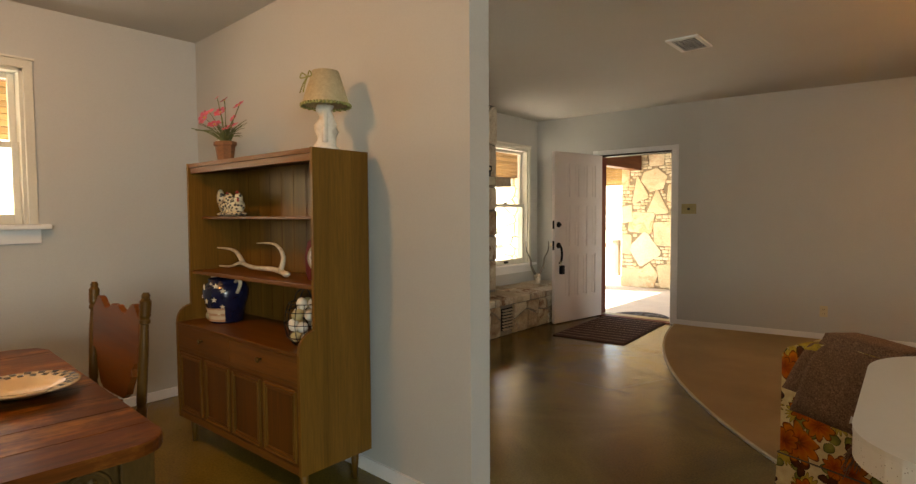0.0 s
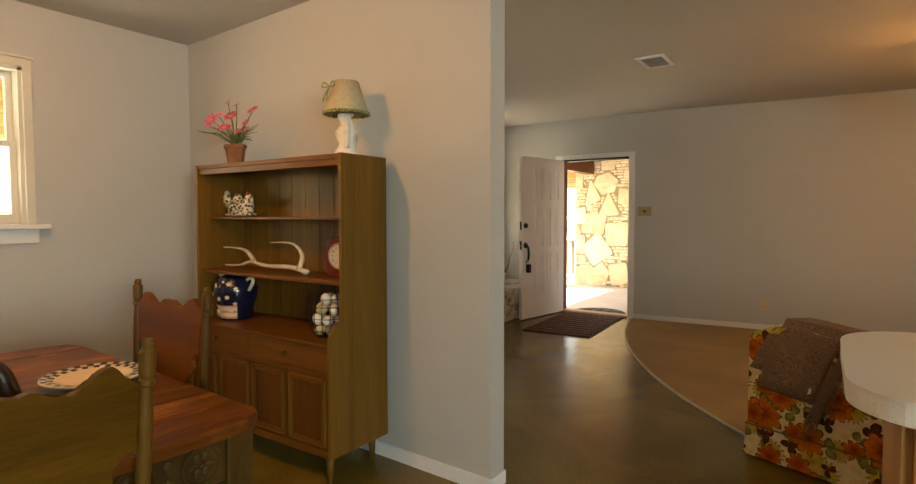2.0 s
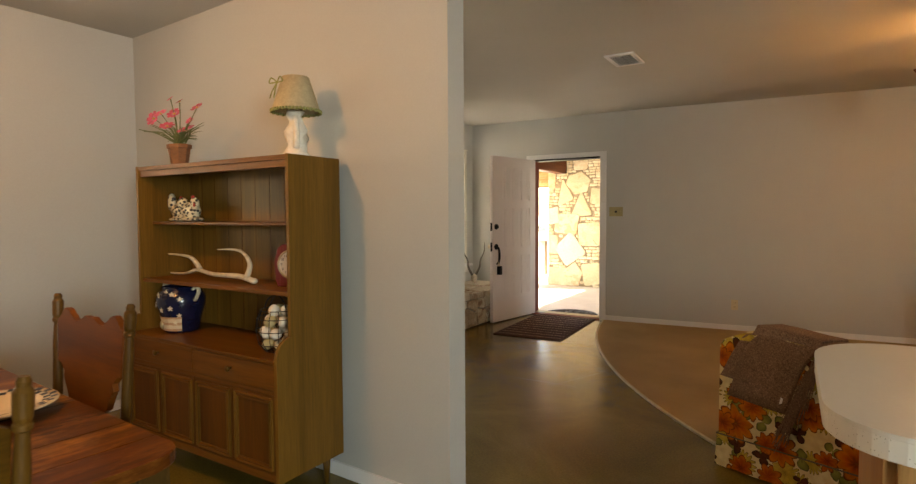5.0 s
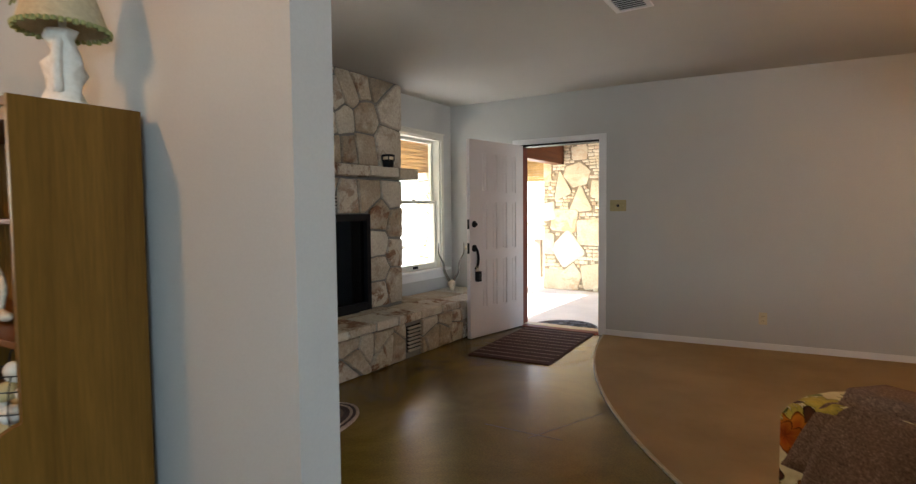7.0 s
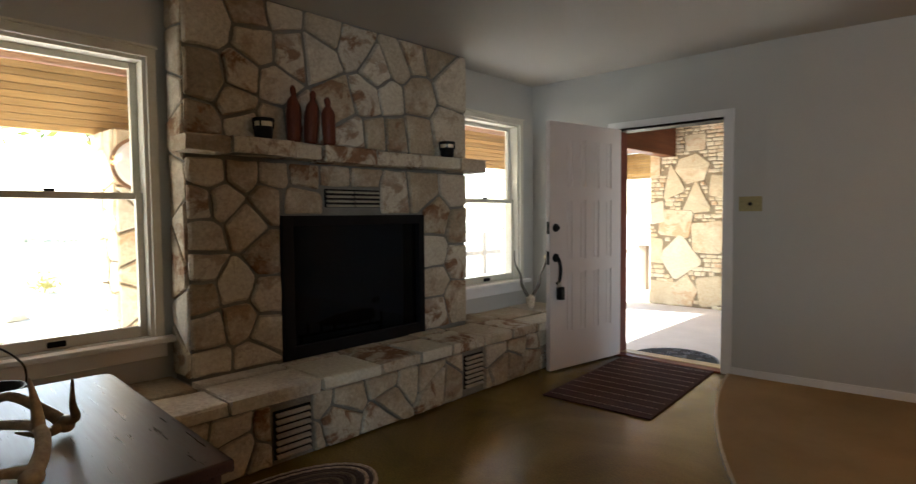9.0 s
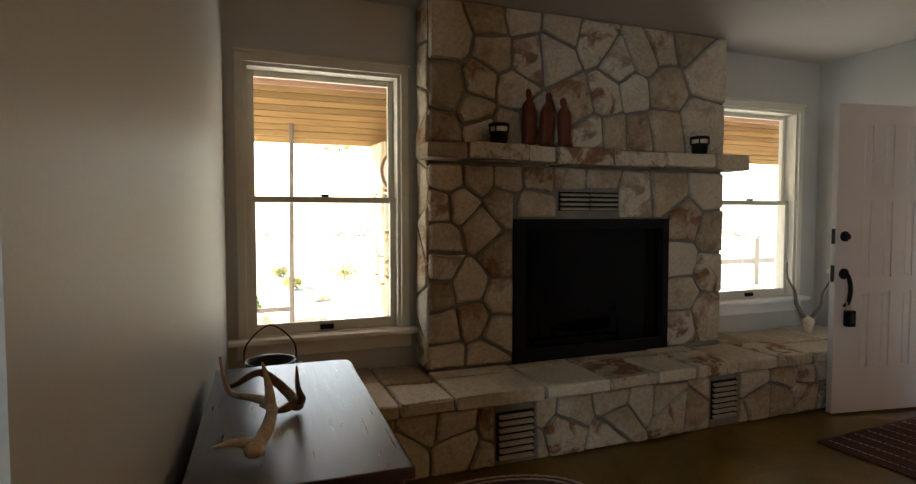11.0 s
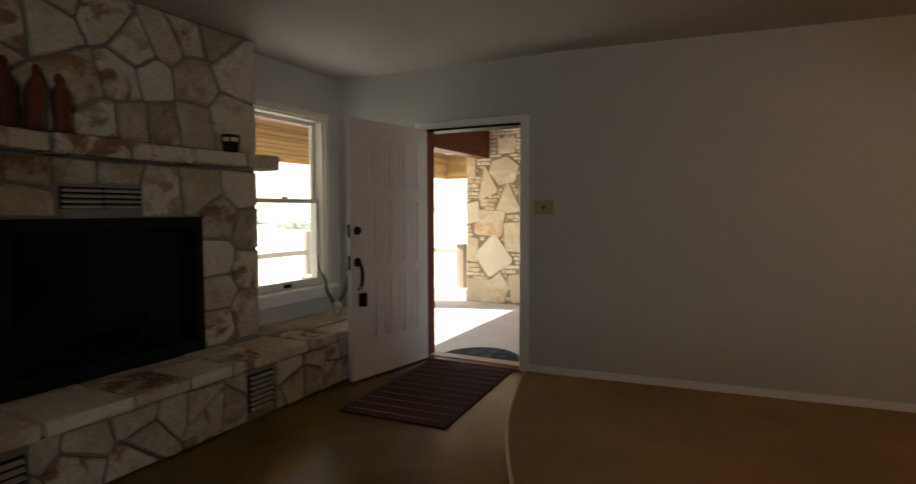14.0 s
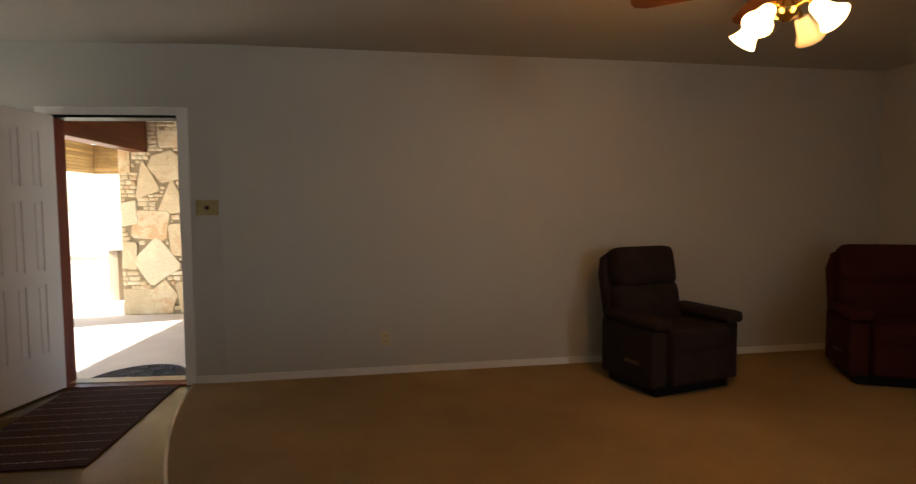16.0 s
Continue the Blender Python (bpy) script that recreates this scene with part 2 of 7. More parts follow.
    l.new(mix(n, l, 0.8, c, tr.outputs[0], "OVERLAY"), b.inputs["Base Color"])
    b.inputs["Roughness"].default_value, b.inputs["Specular IOR Level"].default_value = 0.85, 0.15
    bump(n, l, b, weave.outputs[0], 0.25, 0.001)
    return m


def glow(name, color, strength):
    m, n, l, b = nodes_of(name)
    b.inputs["Base Color"].default_value = (0.9, 0.85, 0.75, 1)
    b.inputs["Emission Color"].default_value = (*color, 1)
    b.inputs["Emission Strength"].default_value = strength
    b.inputs["Roughness"].default_value = 0.4
    return m


def glass(name):
    m, n, l, b = nodes_of(name)
    n.remove(b)
    t = n.new("ShaderNodeBsdfTransparent")
    g = n.new("ShaderNodeBsdfGlossy")
    g.inputs["Roughness"].default_value = 0.02
    mx = n.new("ShaderNodeMixShader")
    mx.inputs[0].default_value = 0.05
    l.new(t.outputs[0], mx.inputs[1]), l.new(g.outputs[0], mx.inputs[2])
    l.new(mx.outputs[0], n["Material Output"].inputs[0])
    return m


def striped(name, a, b_, axis, scale, rough=0.9, thin=0.5, fleck=0.25):
    """Cloth with stripes across one axis and woven flecks."""
    m, n, l, b = nodes_of(name)
    v = coords(n, l)
    w = n.new("ShaderNodeTexWave")
    w.bands_direction = axis
    w.inputs["Scale"].default_value, w.inputs["Distortion"].default_value = scale, 0.6
    w.inputs["Detail"].default_value, w.inputs["Detail Scale"].default_value = 2.0, 6.0
    l.new(v, w.inputs["Vector"])
    r = ramp(n, [(thin, a), (min(1, thin + 0.08), b_)])
    l.new(w.outputs[0], r.inputs[0])
    f = add(n, "ShaderNodeTexNoise", Scale=140.0, Detail=3.0, Roughness=0.8)
    l.new(v, f.inputs["Vector"])
    g = ramp(n, [(0.3, (0.5 - fleck,) * 3), (0.7, (0.5 + fleck,) * 3)])
    l.new(f.outputs[0], g.inputs[0])
    l.new(mix(n, l, 1.0, r.outputs[0], g.outputs[0], "OVERLAY"), b.inputs["Base Color"])
    b.inputs["Roughness"].default_value = rough
    bump(n, l, b, f.outputs[0], 0.5, 0.004)
    return m


M_WALL = surface("wall_paint", (0.46, 0.465, 0.45), 0.55, 0.03, 0.8, 130, 0.12, 0.002)
M_CEIL = surface("ceiling_paint", (0.52, 0.51, 0.48), 0.85, 0.04, 0.7, 110, 0.25, 0.003)
M_TRIM = surface("white_trim_paint", (0.74, 0.74, 0.74), 0.42, 0.04, 3.0, 80, 0.05, 0.001)
M_SASH = surface("cream_window_paint", (0.62, 0.60, 0.52), 0.45, 0.06, 3.0, 80, 0.08, 0.001)
M_DOOR = surface("pinkish_white_door_paint", (0.66, 0.60, 0.585), 0.42, 0.035, 2.0, 70, 0.06, 0.001)
M_JAMB = wood("red_stained_jamb", (0.10, 0.02, 0.012), (0.22, 0.05, 0.03), 0.4, "Z")
M_CONC = concrete_floor()
M_CARPET = surface("tan_carpet", (0.39, 0.275, 0.135), 0.95, 0.20, 0.9, 330, 0.9, 0.008, spec=0.1)
M_STRIP = surface("worn_metal_strip", (0.52, 0.45, 0.30), 0.45, 0.18, 8, 90, 0.1, 0.001, metal=0.5)
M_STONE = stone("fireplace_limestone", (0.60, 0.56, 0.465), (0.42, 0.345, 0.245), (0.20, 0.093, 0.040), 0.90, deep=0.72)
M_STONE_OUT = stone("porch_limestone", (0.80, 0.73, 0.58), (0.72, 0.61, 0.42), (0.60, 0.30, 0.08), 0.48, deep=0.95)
M_MORTAR = surface("grey_mortar", (0.20, 0.195, 0.175), 0.95, 0.2, 4, 120, 0.8, 0.006)
M_MORTAR_OUT = surface("porch_mortar", (0.33, 0.26, 0.17), 0.95, 0.2, 4, 120, 0.8, 0.006)
M_BLACK = surface("black_metal", (0.008, 0.008, 0.009), 0.5, 0.2, 6, 140, 0.1, 0.001, spec=0.12)
# soot of the firebox lining; also the painted shade behind vent slats
M_SOOT_SHADE = surface("soot_and_vent_shade", (0.02, 0.019, 0.018), 0.95, 0.3, 5, 60, 0.6, 0.006, spec=0.05)
M_IRON = surface("wrought_iron", (0.025, 0.024, 0.023), 0.5, 0.2, 9, 160, 0.3, 0.002, metal=0.6)
M_GLASS = glass("window_glass")


# ---------------------------------------------------------------- mesh helpers
def root_matrix(ob):
    m = Matrix.Identity(4)
    while ob:
        m = ob.matrix_basis @ m
        ob = ob.parent
    return m


def finish(bm, name, material, smooth=False):
    bmesh.ops.recalc_face_normals(bm, faces=bm.faces[:])
    me = bpy.data.meshes.new(name)
    for f in bm.faces:
        f.smooth = smooth
    bm.to_mesh(me)
    bm.free()
    me.materials.append(material)
    return me


def part(name, bm, material, parent, label="", smooth=False, local=False):
    """Link a bmesh as one mesh object under a thing or under a part; the bmesh is in world metres unless local."""
    if not local:
        bm.transform(root_matrix(parent).inverted())
    ob = new(name, finish(bm, name, material, smooth))
    ob.parent = parent
    return tagged(ob, label) if label else ob


def thing(name, label, category, at=(0, 0, 0), rz=0.0, group=""):
    ob = new(name)
    ob.empty_display_size = 0.1
    ob.matrix_basis = pose(*at, 0, 0, rz)
    return tagged(ob, label, category, group)


def solid(name, bm, material, label, category, at=(0, 0, 0), kind="", smooth=False, group=""):
    """A top-level thing that is one mesh; the bmesh is in world metres and the origin goes to at."""
    bm.transform(Matrix.Translation(Vector(at)).inverted())
    ob = new(name, finish(bm, name, material, smooth))
    ob.matrix_basis = Matrix.Translation(at)
    return tagged(ob, label, category, group, kind)


def box(bm, x0, x1, y0, y1, z0, z1, bevel=0.0, seg=2):
    vs = [bm.verts.new((x, y, z)) for z in (z0, z1) for y in (y0, y1) for x in (x0, x1)]
    fs = [bm.faces.new([vs[i] for i in q]) for q in ((0, 2, 3, 1), (4, 5, 7, 6), (0, 1, 5, 4), (2, 6, 7, 3), (0, 4, 6, 2), (1, 3, 7, 5))]
    if bevel:
        es = list({e for f in fs for e in f.edges})
        bmesh.ops.bevel(bm, geom=es, offset=bevel, segments=seg, affect="EDGES", profile=0.6)
    return bm


def boxed(*a, **k):
    return box(bmesh.new(), *a, **k)


def lathe(bm, profile, seg=20, at=(0, 0, 0), axis=None, cap=True):
    """Turn a profile of (radius, height) about z, or about another axis given as a matrix."""
    m = Matrix.Translation(at) @ (axis or Matrix.Identity(4))
    rings = []
    for r, z in profile:
        rings.append([bm.verts.new(m @ Vector((r * math.cos(2 * math.pi * i / seg), r * math.sin(2 * math.pi * i / seg), z))) for i in range(seg)])
    for a, b in zip(rings, rings[1:]):
        for i in range(seg):
            bm.faces.new((a[i], a[(i + 1) % seg], b[(i + 1) % seg], b[i]))
    if cap:
        bm.faces.new(rings[0][::-1]), bm.faces.new(rings[-1])
    return bm


def tube(bm, pts, radii, seg=8):
    """A round rod along points, with one radius or one for each point."""
    pts = [Vector(p) for p in pts]
    radii = radii if isinstance(radii, (list, tuple)) else [radii] * len(pts)
    rings = []
    side = None
    for i, p in enumerate(pts):
        d = (pts[min(i + 1, len(pts) - 1)] - pts[max(i - 1, 0)]).normalized()
        if side is None:
            side = d.orthogonal().normalized()
        side = (side - d * side.dot(d)).normalized()
        up = d.cross(side)
        rings.append([bm.verts.new(p + radii[i] * (math.cos(2 * math.pi * k / seg) * side + math.sin(2 * math.pi * k / seg) * up)) for k in range(seg)])
    for a, b in zip(rings, rings[1:]):
        for k in range(seg):
            bm.faces.new((a[k], a[(k + 1) % seg], b[(k + 1) % seg], b[k]))
    bm.faces.new(rings[0][::-1]), bm.faces.new(rings[-1])
    return bm


def curve_pts(ctrl, n=16):
    """Points on a smooth curve through the given ones."""
    c = [Vector(p) for p in ctrl]
    out = []
    for i in range(len(c) - 1):
        p0, p1, p2, p3 = c[max(i - 1, 0)], c[i], c[i + 1], c[min(i + 2, len(c) - 1)]
        k = max(2, n // (len(c) - 1))
        for j in range(k):
            t = j / k
            out.append(0.5 * (2 * p1 + (p2 - p0) * t + (2 * p0 - 5 * p1 + 4 * p2 - p3) * t * t + (3 * p1 - p0 - 3 * p2 + p3) * t ** 3))
    return out + [c[-1]]


def prism(bm, poly, z0, z1, m=None, bevel=0.0):
    """A flat outline raised from z0 to z1, then laid by m."""
    m = m or Matrix.Identity(4)
    lo = [bm.verts.new(m @ Vector((x, y, z0))) for x, y in poly]
    hi = [bm.verts.new(m @ Vector((x, y, z1))) for x, y in poly]
    k = len(poly)
    fs = [bm.faces.new(lo[::-1]), bm.faces.new(hi)]
    fs += [bm.faces.new((lo[i], lo[(i + 1) % k], hi[(i + 1) % k], hi[i])) for i in range(k)]
    if bevel:
        es = [e for f in fs[:2] for e in f.edges]
        bmesh.ops.bevel(bm, geom=es, offset=bevel, segments=2, affect="EDGES", profile=0.6)
    return bm


def clip(poly, nx, ny, d):
    """The part of a convex outline where nx * x + ny * y <= d."""
    out = []
    for (ax, ay), (bx, by) in zip(poly, poly[1:] + poly[:1]):
        a, b = nx * ax + ny * ay - d, nx * bx + ny * by - d
        if a <= 0:
            out.append((ax, ay))
        if (a < 0 < b) or (b < 0 < a):
            t = a / (a - b)
            out.append((ax + t * (bx - ax), ay + t * (by - ay)))
    return out


def area(poly):
    return 0.5 * abs(sum(a[0] * b[1] - b[0] * a[1] for a, b in zip(poly, poly[1:] + poly[:1])))


def inset(poly, g):
    """A convex outline drawn in by g on every side."""
    if sum(a[0] * b[1] - b[0] * a[1] for a, b in zip(poly, poly[1:] + poly[:1])) < 0:
        poly = poly[::-1]
    out = poly
    for (ax, ay), (bx, by) in zip(poly, poly[1:] + poly[:1]):
        ln = math.hypot(bx - ax, by - ay)
        if ln < 1e-6:
            continue
        nx, ny = (by - ay) / ln, -(bx - ax) / ln
        out = clip(out, nx, ny, nx * ax + ny * ay - g)
        if len(out) < 3:
            return []
    return out


def cells(u0, u1, v0, v1, nu, nv, rng, jitter=0.85, holes=(), seeds=None):
    """Irregular convex pieces that fill a rectangle, cut back from the holes."""
    du, dv = (u1 - u0) / nu, (v1 - v0) / nv
    seeds = seeds or [(u0 + (i + 0.5 + (rng.random() - 0.5) * jitter + 0.25 * (j % 2)) * du, v0 + (j + 0.5 + (rng.random() - 0.5) * jitter) * dv) for i in range(nu) for j in range(nv)]
    out = []
    for i, (x, y) in enumerate(seeds):
        poly = [(u0, v0), (u1, v0), (u1, v1), (u0, v1)]
        for k, (a, b) in enumerate(seeds):
            if k != i and abs(a - x) < 3.2 * du and abs(b - y) < 3.2 * dv:
                poly = clip(poly, a - x, b - y, ((a * a + b * b) - (x * x + y * y)) / 2)
                if len(poly) < 3:
                    break
        for h0, h1, g0, g1 in holes:
            if len(poly) < 3:
                break
            us, ws = [p[0] for p in poly], [p[1] for p in poly]
            if max(us) > h0 and min(us) < h1 and max(ws) > g0 and min(ws) < g1:
                poly = max((clip(poly, 1, 0, h0), clip(poly, -1, 0, -h1), clip(poly, 0, 1, g0), clip(poly, 0, -1, -g1)), key=lambda q: area(q) if len(q) > 2 else 0)
        if len(poly) > 2 and area(poly) > 0.0012:
            out.append(poly)
    return out


def stone_mesh(poly, depth, rng, soft=0.012):
    """One rough stone: a wobbly rounded outline with a worn edge and an uneven face; local z points out of the wall."""
    cx, cy = sum(p[0] for p in poly) / len(poly), sum(p[1] for p in poly) / len(poly)
    ring = []
    for (ax, ay), (bx, by) in zip(poly, poly[1:] + poly[:1]):
        ln = math.hypot(bx - ax, by - ay)
        k = 2 if ln > 0.09 else 1
        cut = min(0.22, 0.009 / max(ln, 1e-4))
        ts = [cut, 1 - cut] if k == 1 else [cut, 0.5, 1 - cut]
        for t in ts:
            w = 0.0 if t != 0.5 else (rng.random() - 0.5) * 0.014
            ring.append((ax + t * (bx - ax) - w * (by - ay) / max(ln, 1e-4), ay + t * (by - ay) + w * (bx - ax) / max(ln, 1e-4)))
    k = len(ring)
    r = max(math.hypot(x - cx, y - cy) for x, y in ring)
    s = max(0.5, 1 - soft / max(r, 0.02) * 1.4)
    tx, ty = (rng.random() - 0.5) * 0.05, (rng.random() - 0.5) * 0.05
    vs = [(x - cx, y - cy, 0) for x, y in ring]
    vs += [(x - cx, y - cy, depth * 0.62) for x, y in ring]
    vs += [((x - cx) * s, (y - cy) * s, depth + tx * (x - cx) + ty * (y - cy) + (rng.random() - 0.5) * 0.006) for x, y in ring]
    vs.append((0, 0, depth + rng.random() * 0.008))
    fs = []
    for a in (0, k):
        fs += [(a + i, a + (i + 1) % k, a + k + (i + 1) % k, a + k + i) for i in range(k)]
    fs += [(2 * k + i, 2 * k + (i + 1) % k, 3 * k) for i in range(k)]
    me = bpy.data.meshes.new("stone")
    me.from_pydata(vs, [], fs)
    me.update()
    return me, (cx, cy)


def lay_stones(polys, parent, frame_m, material, rng, gap=0.011, depth=(0.020, 0.04), name="stone"):
    """Each outline becomes a stone of its own under parent; frame_m carries (u, v, out) into the world."""
    base = root_matrix(parent).inverted()
    for p in polys:
        q = inset(p, gap)
        if len(q) < 3 or area(q) < 0.0006:
            continue
        if sum(a[0] * b[1] - b[0] * a[1] for a, b in zip(q, q[1:] + q[:1])) < 0:
            q = q[::-1]
        me, (cx, cy) = stone_mesh(q, rng.uniform(*depth), rng)
        me.materials.append(material)
        ob = new(name, me)
        ob.parent = parent
        ob.matrix_basis = base @ frame_m @ Matrix.Translation((cx, cy, 0))


def plane_frame(origin, u, v):
    u, v = Vector(u), Vector(v)
    w = u.cross(v)
    return Matrix(((u.x, v.x, w.x, origin[0]), (u.y, v.y, w.y, origin[1]), (u.z, v.z, w.z, origin[2]), (0, 0, 0, 1)))


# ---------------------------------------------------------------- plan
XW, XE = -4.35, 3.60          # inner faces of the west and east walls
YN, YS = 7.40, -2.60          # inner faces of the north and south walls
HC = 2.58                     # ceiling
T = 0.16                      # wall thickness
BX, SKEW = -2.2, 0.09         # east of BX the north wall runs off square
YE = YN + SKEW * (XE - BX)     # its inner face at the east wall
LW = (2.90, 3.795, 0.635, 2.17)   # living-room window beside the sideboard: y0, y1, z0, z1
RW = (6.26, 7.17, 0.655, 2.17)   # window beside the front door
DW = (0.76, 1.66, 1.265, 2.20)   # dining window
KW = (-2.3, -0.7, 1.05, 2.15)    # kitchen window in the east wall
DOOR = (-3.430, -2.497, 2.055)   # x0, x1, head


def wall_with_holes(name, axis, at, thick, a0, a1, holes, label, z1=HC):
    """A thick wall along y (axis x) or along x (axis y), pierced by (a0, a1, z0, z1) holes."""
    bm = bmesh.new()
    cuts = sorted({a0, a1, *[h[0] for h in holes], *[h[1] for h in holes]})
    for c0, c1 in zip(cuts, cuts[1:]):
        spans = [(0.0, z1)]
        for h in holes:
            if h[0] <= c0 and h[1] >= c1:
                spans = [s for lo, hi in spans for s in ((lo, min(hi, h[2])), (max(lo, h[3]), hi)) if s[1] - s[0] > 1e-4]
        for lo, hi in spans:
            if axis == "x":
                box(bm, min(at, at + thick), max(at, at + thick), c0, c1, lo, hi)
            else:
                box(bm, c0, c1, min(at, at + thick), max(at, at + thick), lo, hi)
    bmesh.ops.remove_doubles(bm, verts=bm.verts[:], dist=1e-5)
    bmesh.ops.delete(bm, geom=[f for f in bm.faces if any(g is not f and g.calc_center_median() == f.calc_center_median() for e in f.edges for g in e.link_faces)], context="FACES_ONLY")
    return solid(name, bm, M_WALL, label, "wall", kind="structure")


wall_with_holes("wall_west", "x", XW, -T, YS - T, YN + T, [LW, RW, DW], "pale grey painted outer wall with three sash windows")
wall_with_holes("wall_north", "y", YN, T, XW, BX, [(DOOR[0], DOOR[1], 0.0, DOOR[2])], "pale grey painted wall around the open front door")
solid("wall_north_east", prism(bmesh.new(), [(BX, YN), (XE + T, YE + SKEW * T), (XE + T, YE + SKEW * T + T), (BX, YN + T)], 0, HC), M_WALL, "pale grey painted wall behind the recliners", "wall", kind="structure")
wall_with_holes("wall_east", "x", XE, T, YS - T, YE, [KW], "pale grey painted wall on the kitchen side")
wall_with_holes("wall_south", "y", YS, -T, XW, XE, [], "pale grey painted wall behind the dining area")

# partition between dining and living rooms, running a little off square
_b = prism(bmesh.new(), [(XW, 2.70), (-1.636, 2.553), (-1.636, 2.685), (XW, 2.80)], 0, HC, bevel=0.0)
solid("wall_partition", _b, M_WALL, "pale grey painted partition wall that ends in the room", "wall", kind="structure")
_room = [(XW - T, YS - T), (XE + T, YS - T), (XE + T, YE + T), (BX, YN + T), (XW - T, YN + T)]
solid("ceiling", prism(bmesh.new(), _room, HC, HC + 0.12), M_CEIL, "off-white lightly textured painted ceiling", "ceiling", kind="structure")
floor = solid("floor", prism(bmesh.new(), _room, -0.12, 0.0), M_CONC, "polished brown stained concrete floor", "floor", kind="structure")
for _p in ((-1.98, 4.55, -1.74, 5.15), (-2.30, 4.607, -1.80, 4.618)):
    _d = (Vector((_p[2], _p[3], 0)) - Vector((_p[0], _p[1], 0)))
    _n = Vector((-_d.y, _d.x, 0)).normalized() * 0.0009
    _q = [Vector((_p[0], _p[1], 0)) + _n, Vector((_p[0], _p[1], 0)) - _n, Vector((_p[2], _p[3], 0)) - _n, Vector((_p[2], _p[3], 0)) + _n]
    part("saw_cut", prism(bmesh.new(), [(q.x, q.y) for q in _q], 0.0, 0.0012), M_MORTAR, floor)

# carpet with a curved edge and its metal strip
CC, CR = Vector((3.55, 8.27)), 6.06
_a0, _a1 = math.atan2(YN - CC.y, -math.sqrt(CR ** 2 - (YN - CC.y) ** 2)), math.radians(270)
_a0 = _a0 % (2 * math.pi)
_arc = [_a0 + (_a1 - _a0) * i / 72 for i in range(73)]
_poly = [(CC.x + CR * math.cos(a), CC.y + CR * math.sin(a)) for a in _arc]
solid("carpet", prism(bmesh.new(), _poly + [(XE, CC.y - CR), (XE, YE), (BX, YN)], 0.0, 0.010), M_CARPET, "tan low-pile carpet with a curved edge", "carpet", kind="structure")
_b = bmesh.new()
for i in range(72):
    q = [(CC.x + r * math.cos(a), CC.y + r * math.sin(a)) for r, a in ((CR + 0.0085, _arc[i]), (CR + 0.0085, _arc[i + 1]), (CR - 0.0085, _arc[i + 1]), (CR - 0.0085, _arc[i]))]
    prism(_b, q, 0.0, 0.0145)
solid("edge_strip", _b, M_STRIP, "worn metal strip along the curved carpet edge", "trim", kind="structure")


def baseboard(name, x0, x1, y0, y1):
    solid(name, boxed(x0, x1, y0, y1, 0, 0.068, bevel=0.005), M_TRIM, "white painted baseboard", "baseboard", kind="structure")


baseboard("baseboard_1", DOOR[1] + 0.072, BX, YN - 0.014, YN)
solid("baseboard_6", prism(bmesh.new(), [(BX, YN - 0.014), (XE, YE - 0.014), (XE, YE), (BX, YN)], 0.0, 0.068), M_TRIM, "white painted baseboard", "baseboard", kind="structure")
solid("baseboard_2", prism(bmesh.new(), [(XW + 0.014, 2.685), (-1.636, 2.539), (-1.636, 2.553), (XW + 0.014, 2.699)], 0.0, 0.068), M_TRIM, "white painted baseboard", "baseboard", kind="structure")
baseboard("baseboard_3", -1.636, -1.622, 2.553, 2.685)
baseboard("baseboard_4", XW, XW + 0.014, YS, 2.685)
baseboard("baseboard_5", XE - 0.014, XE, YS, YE - 0.014)


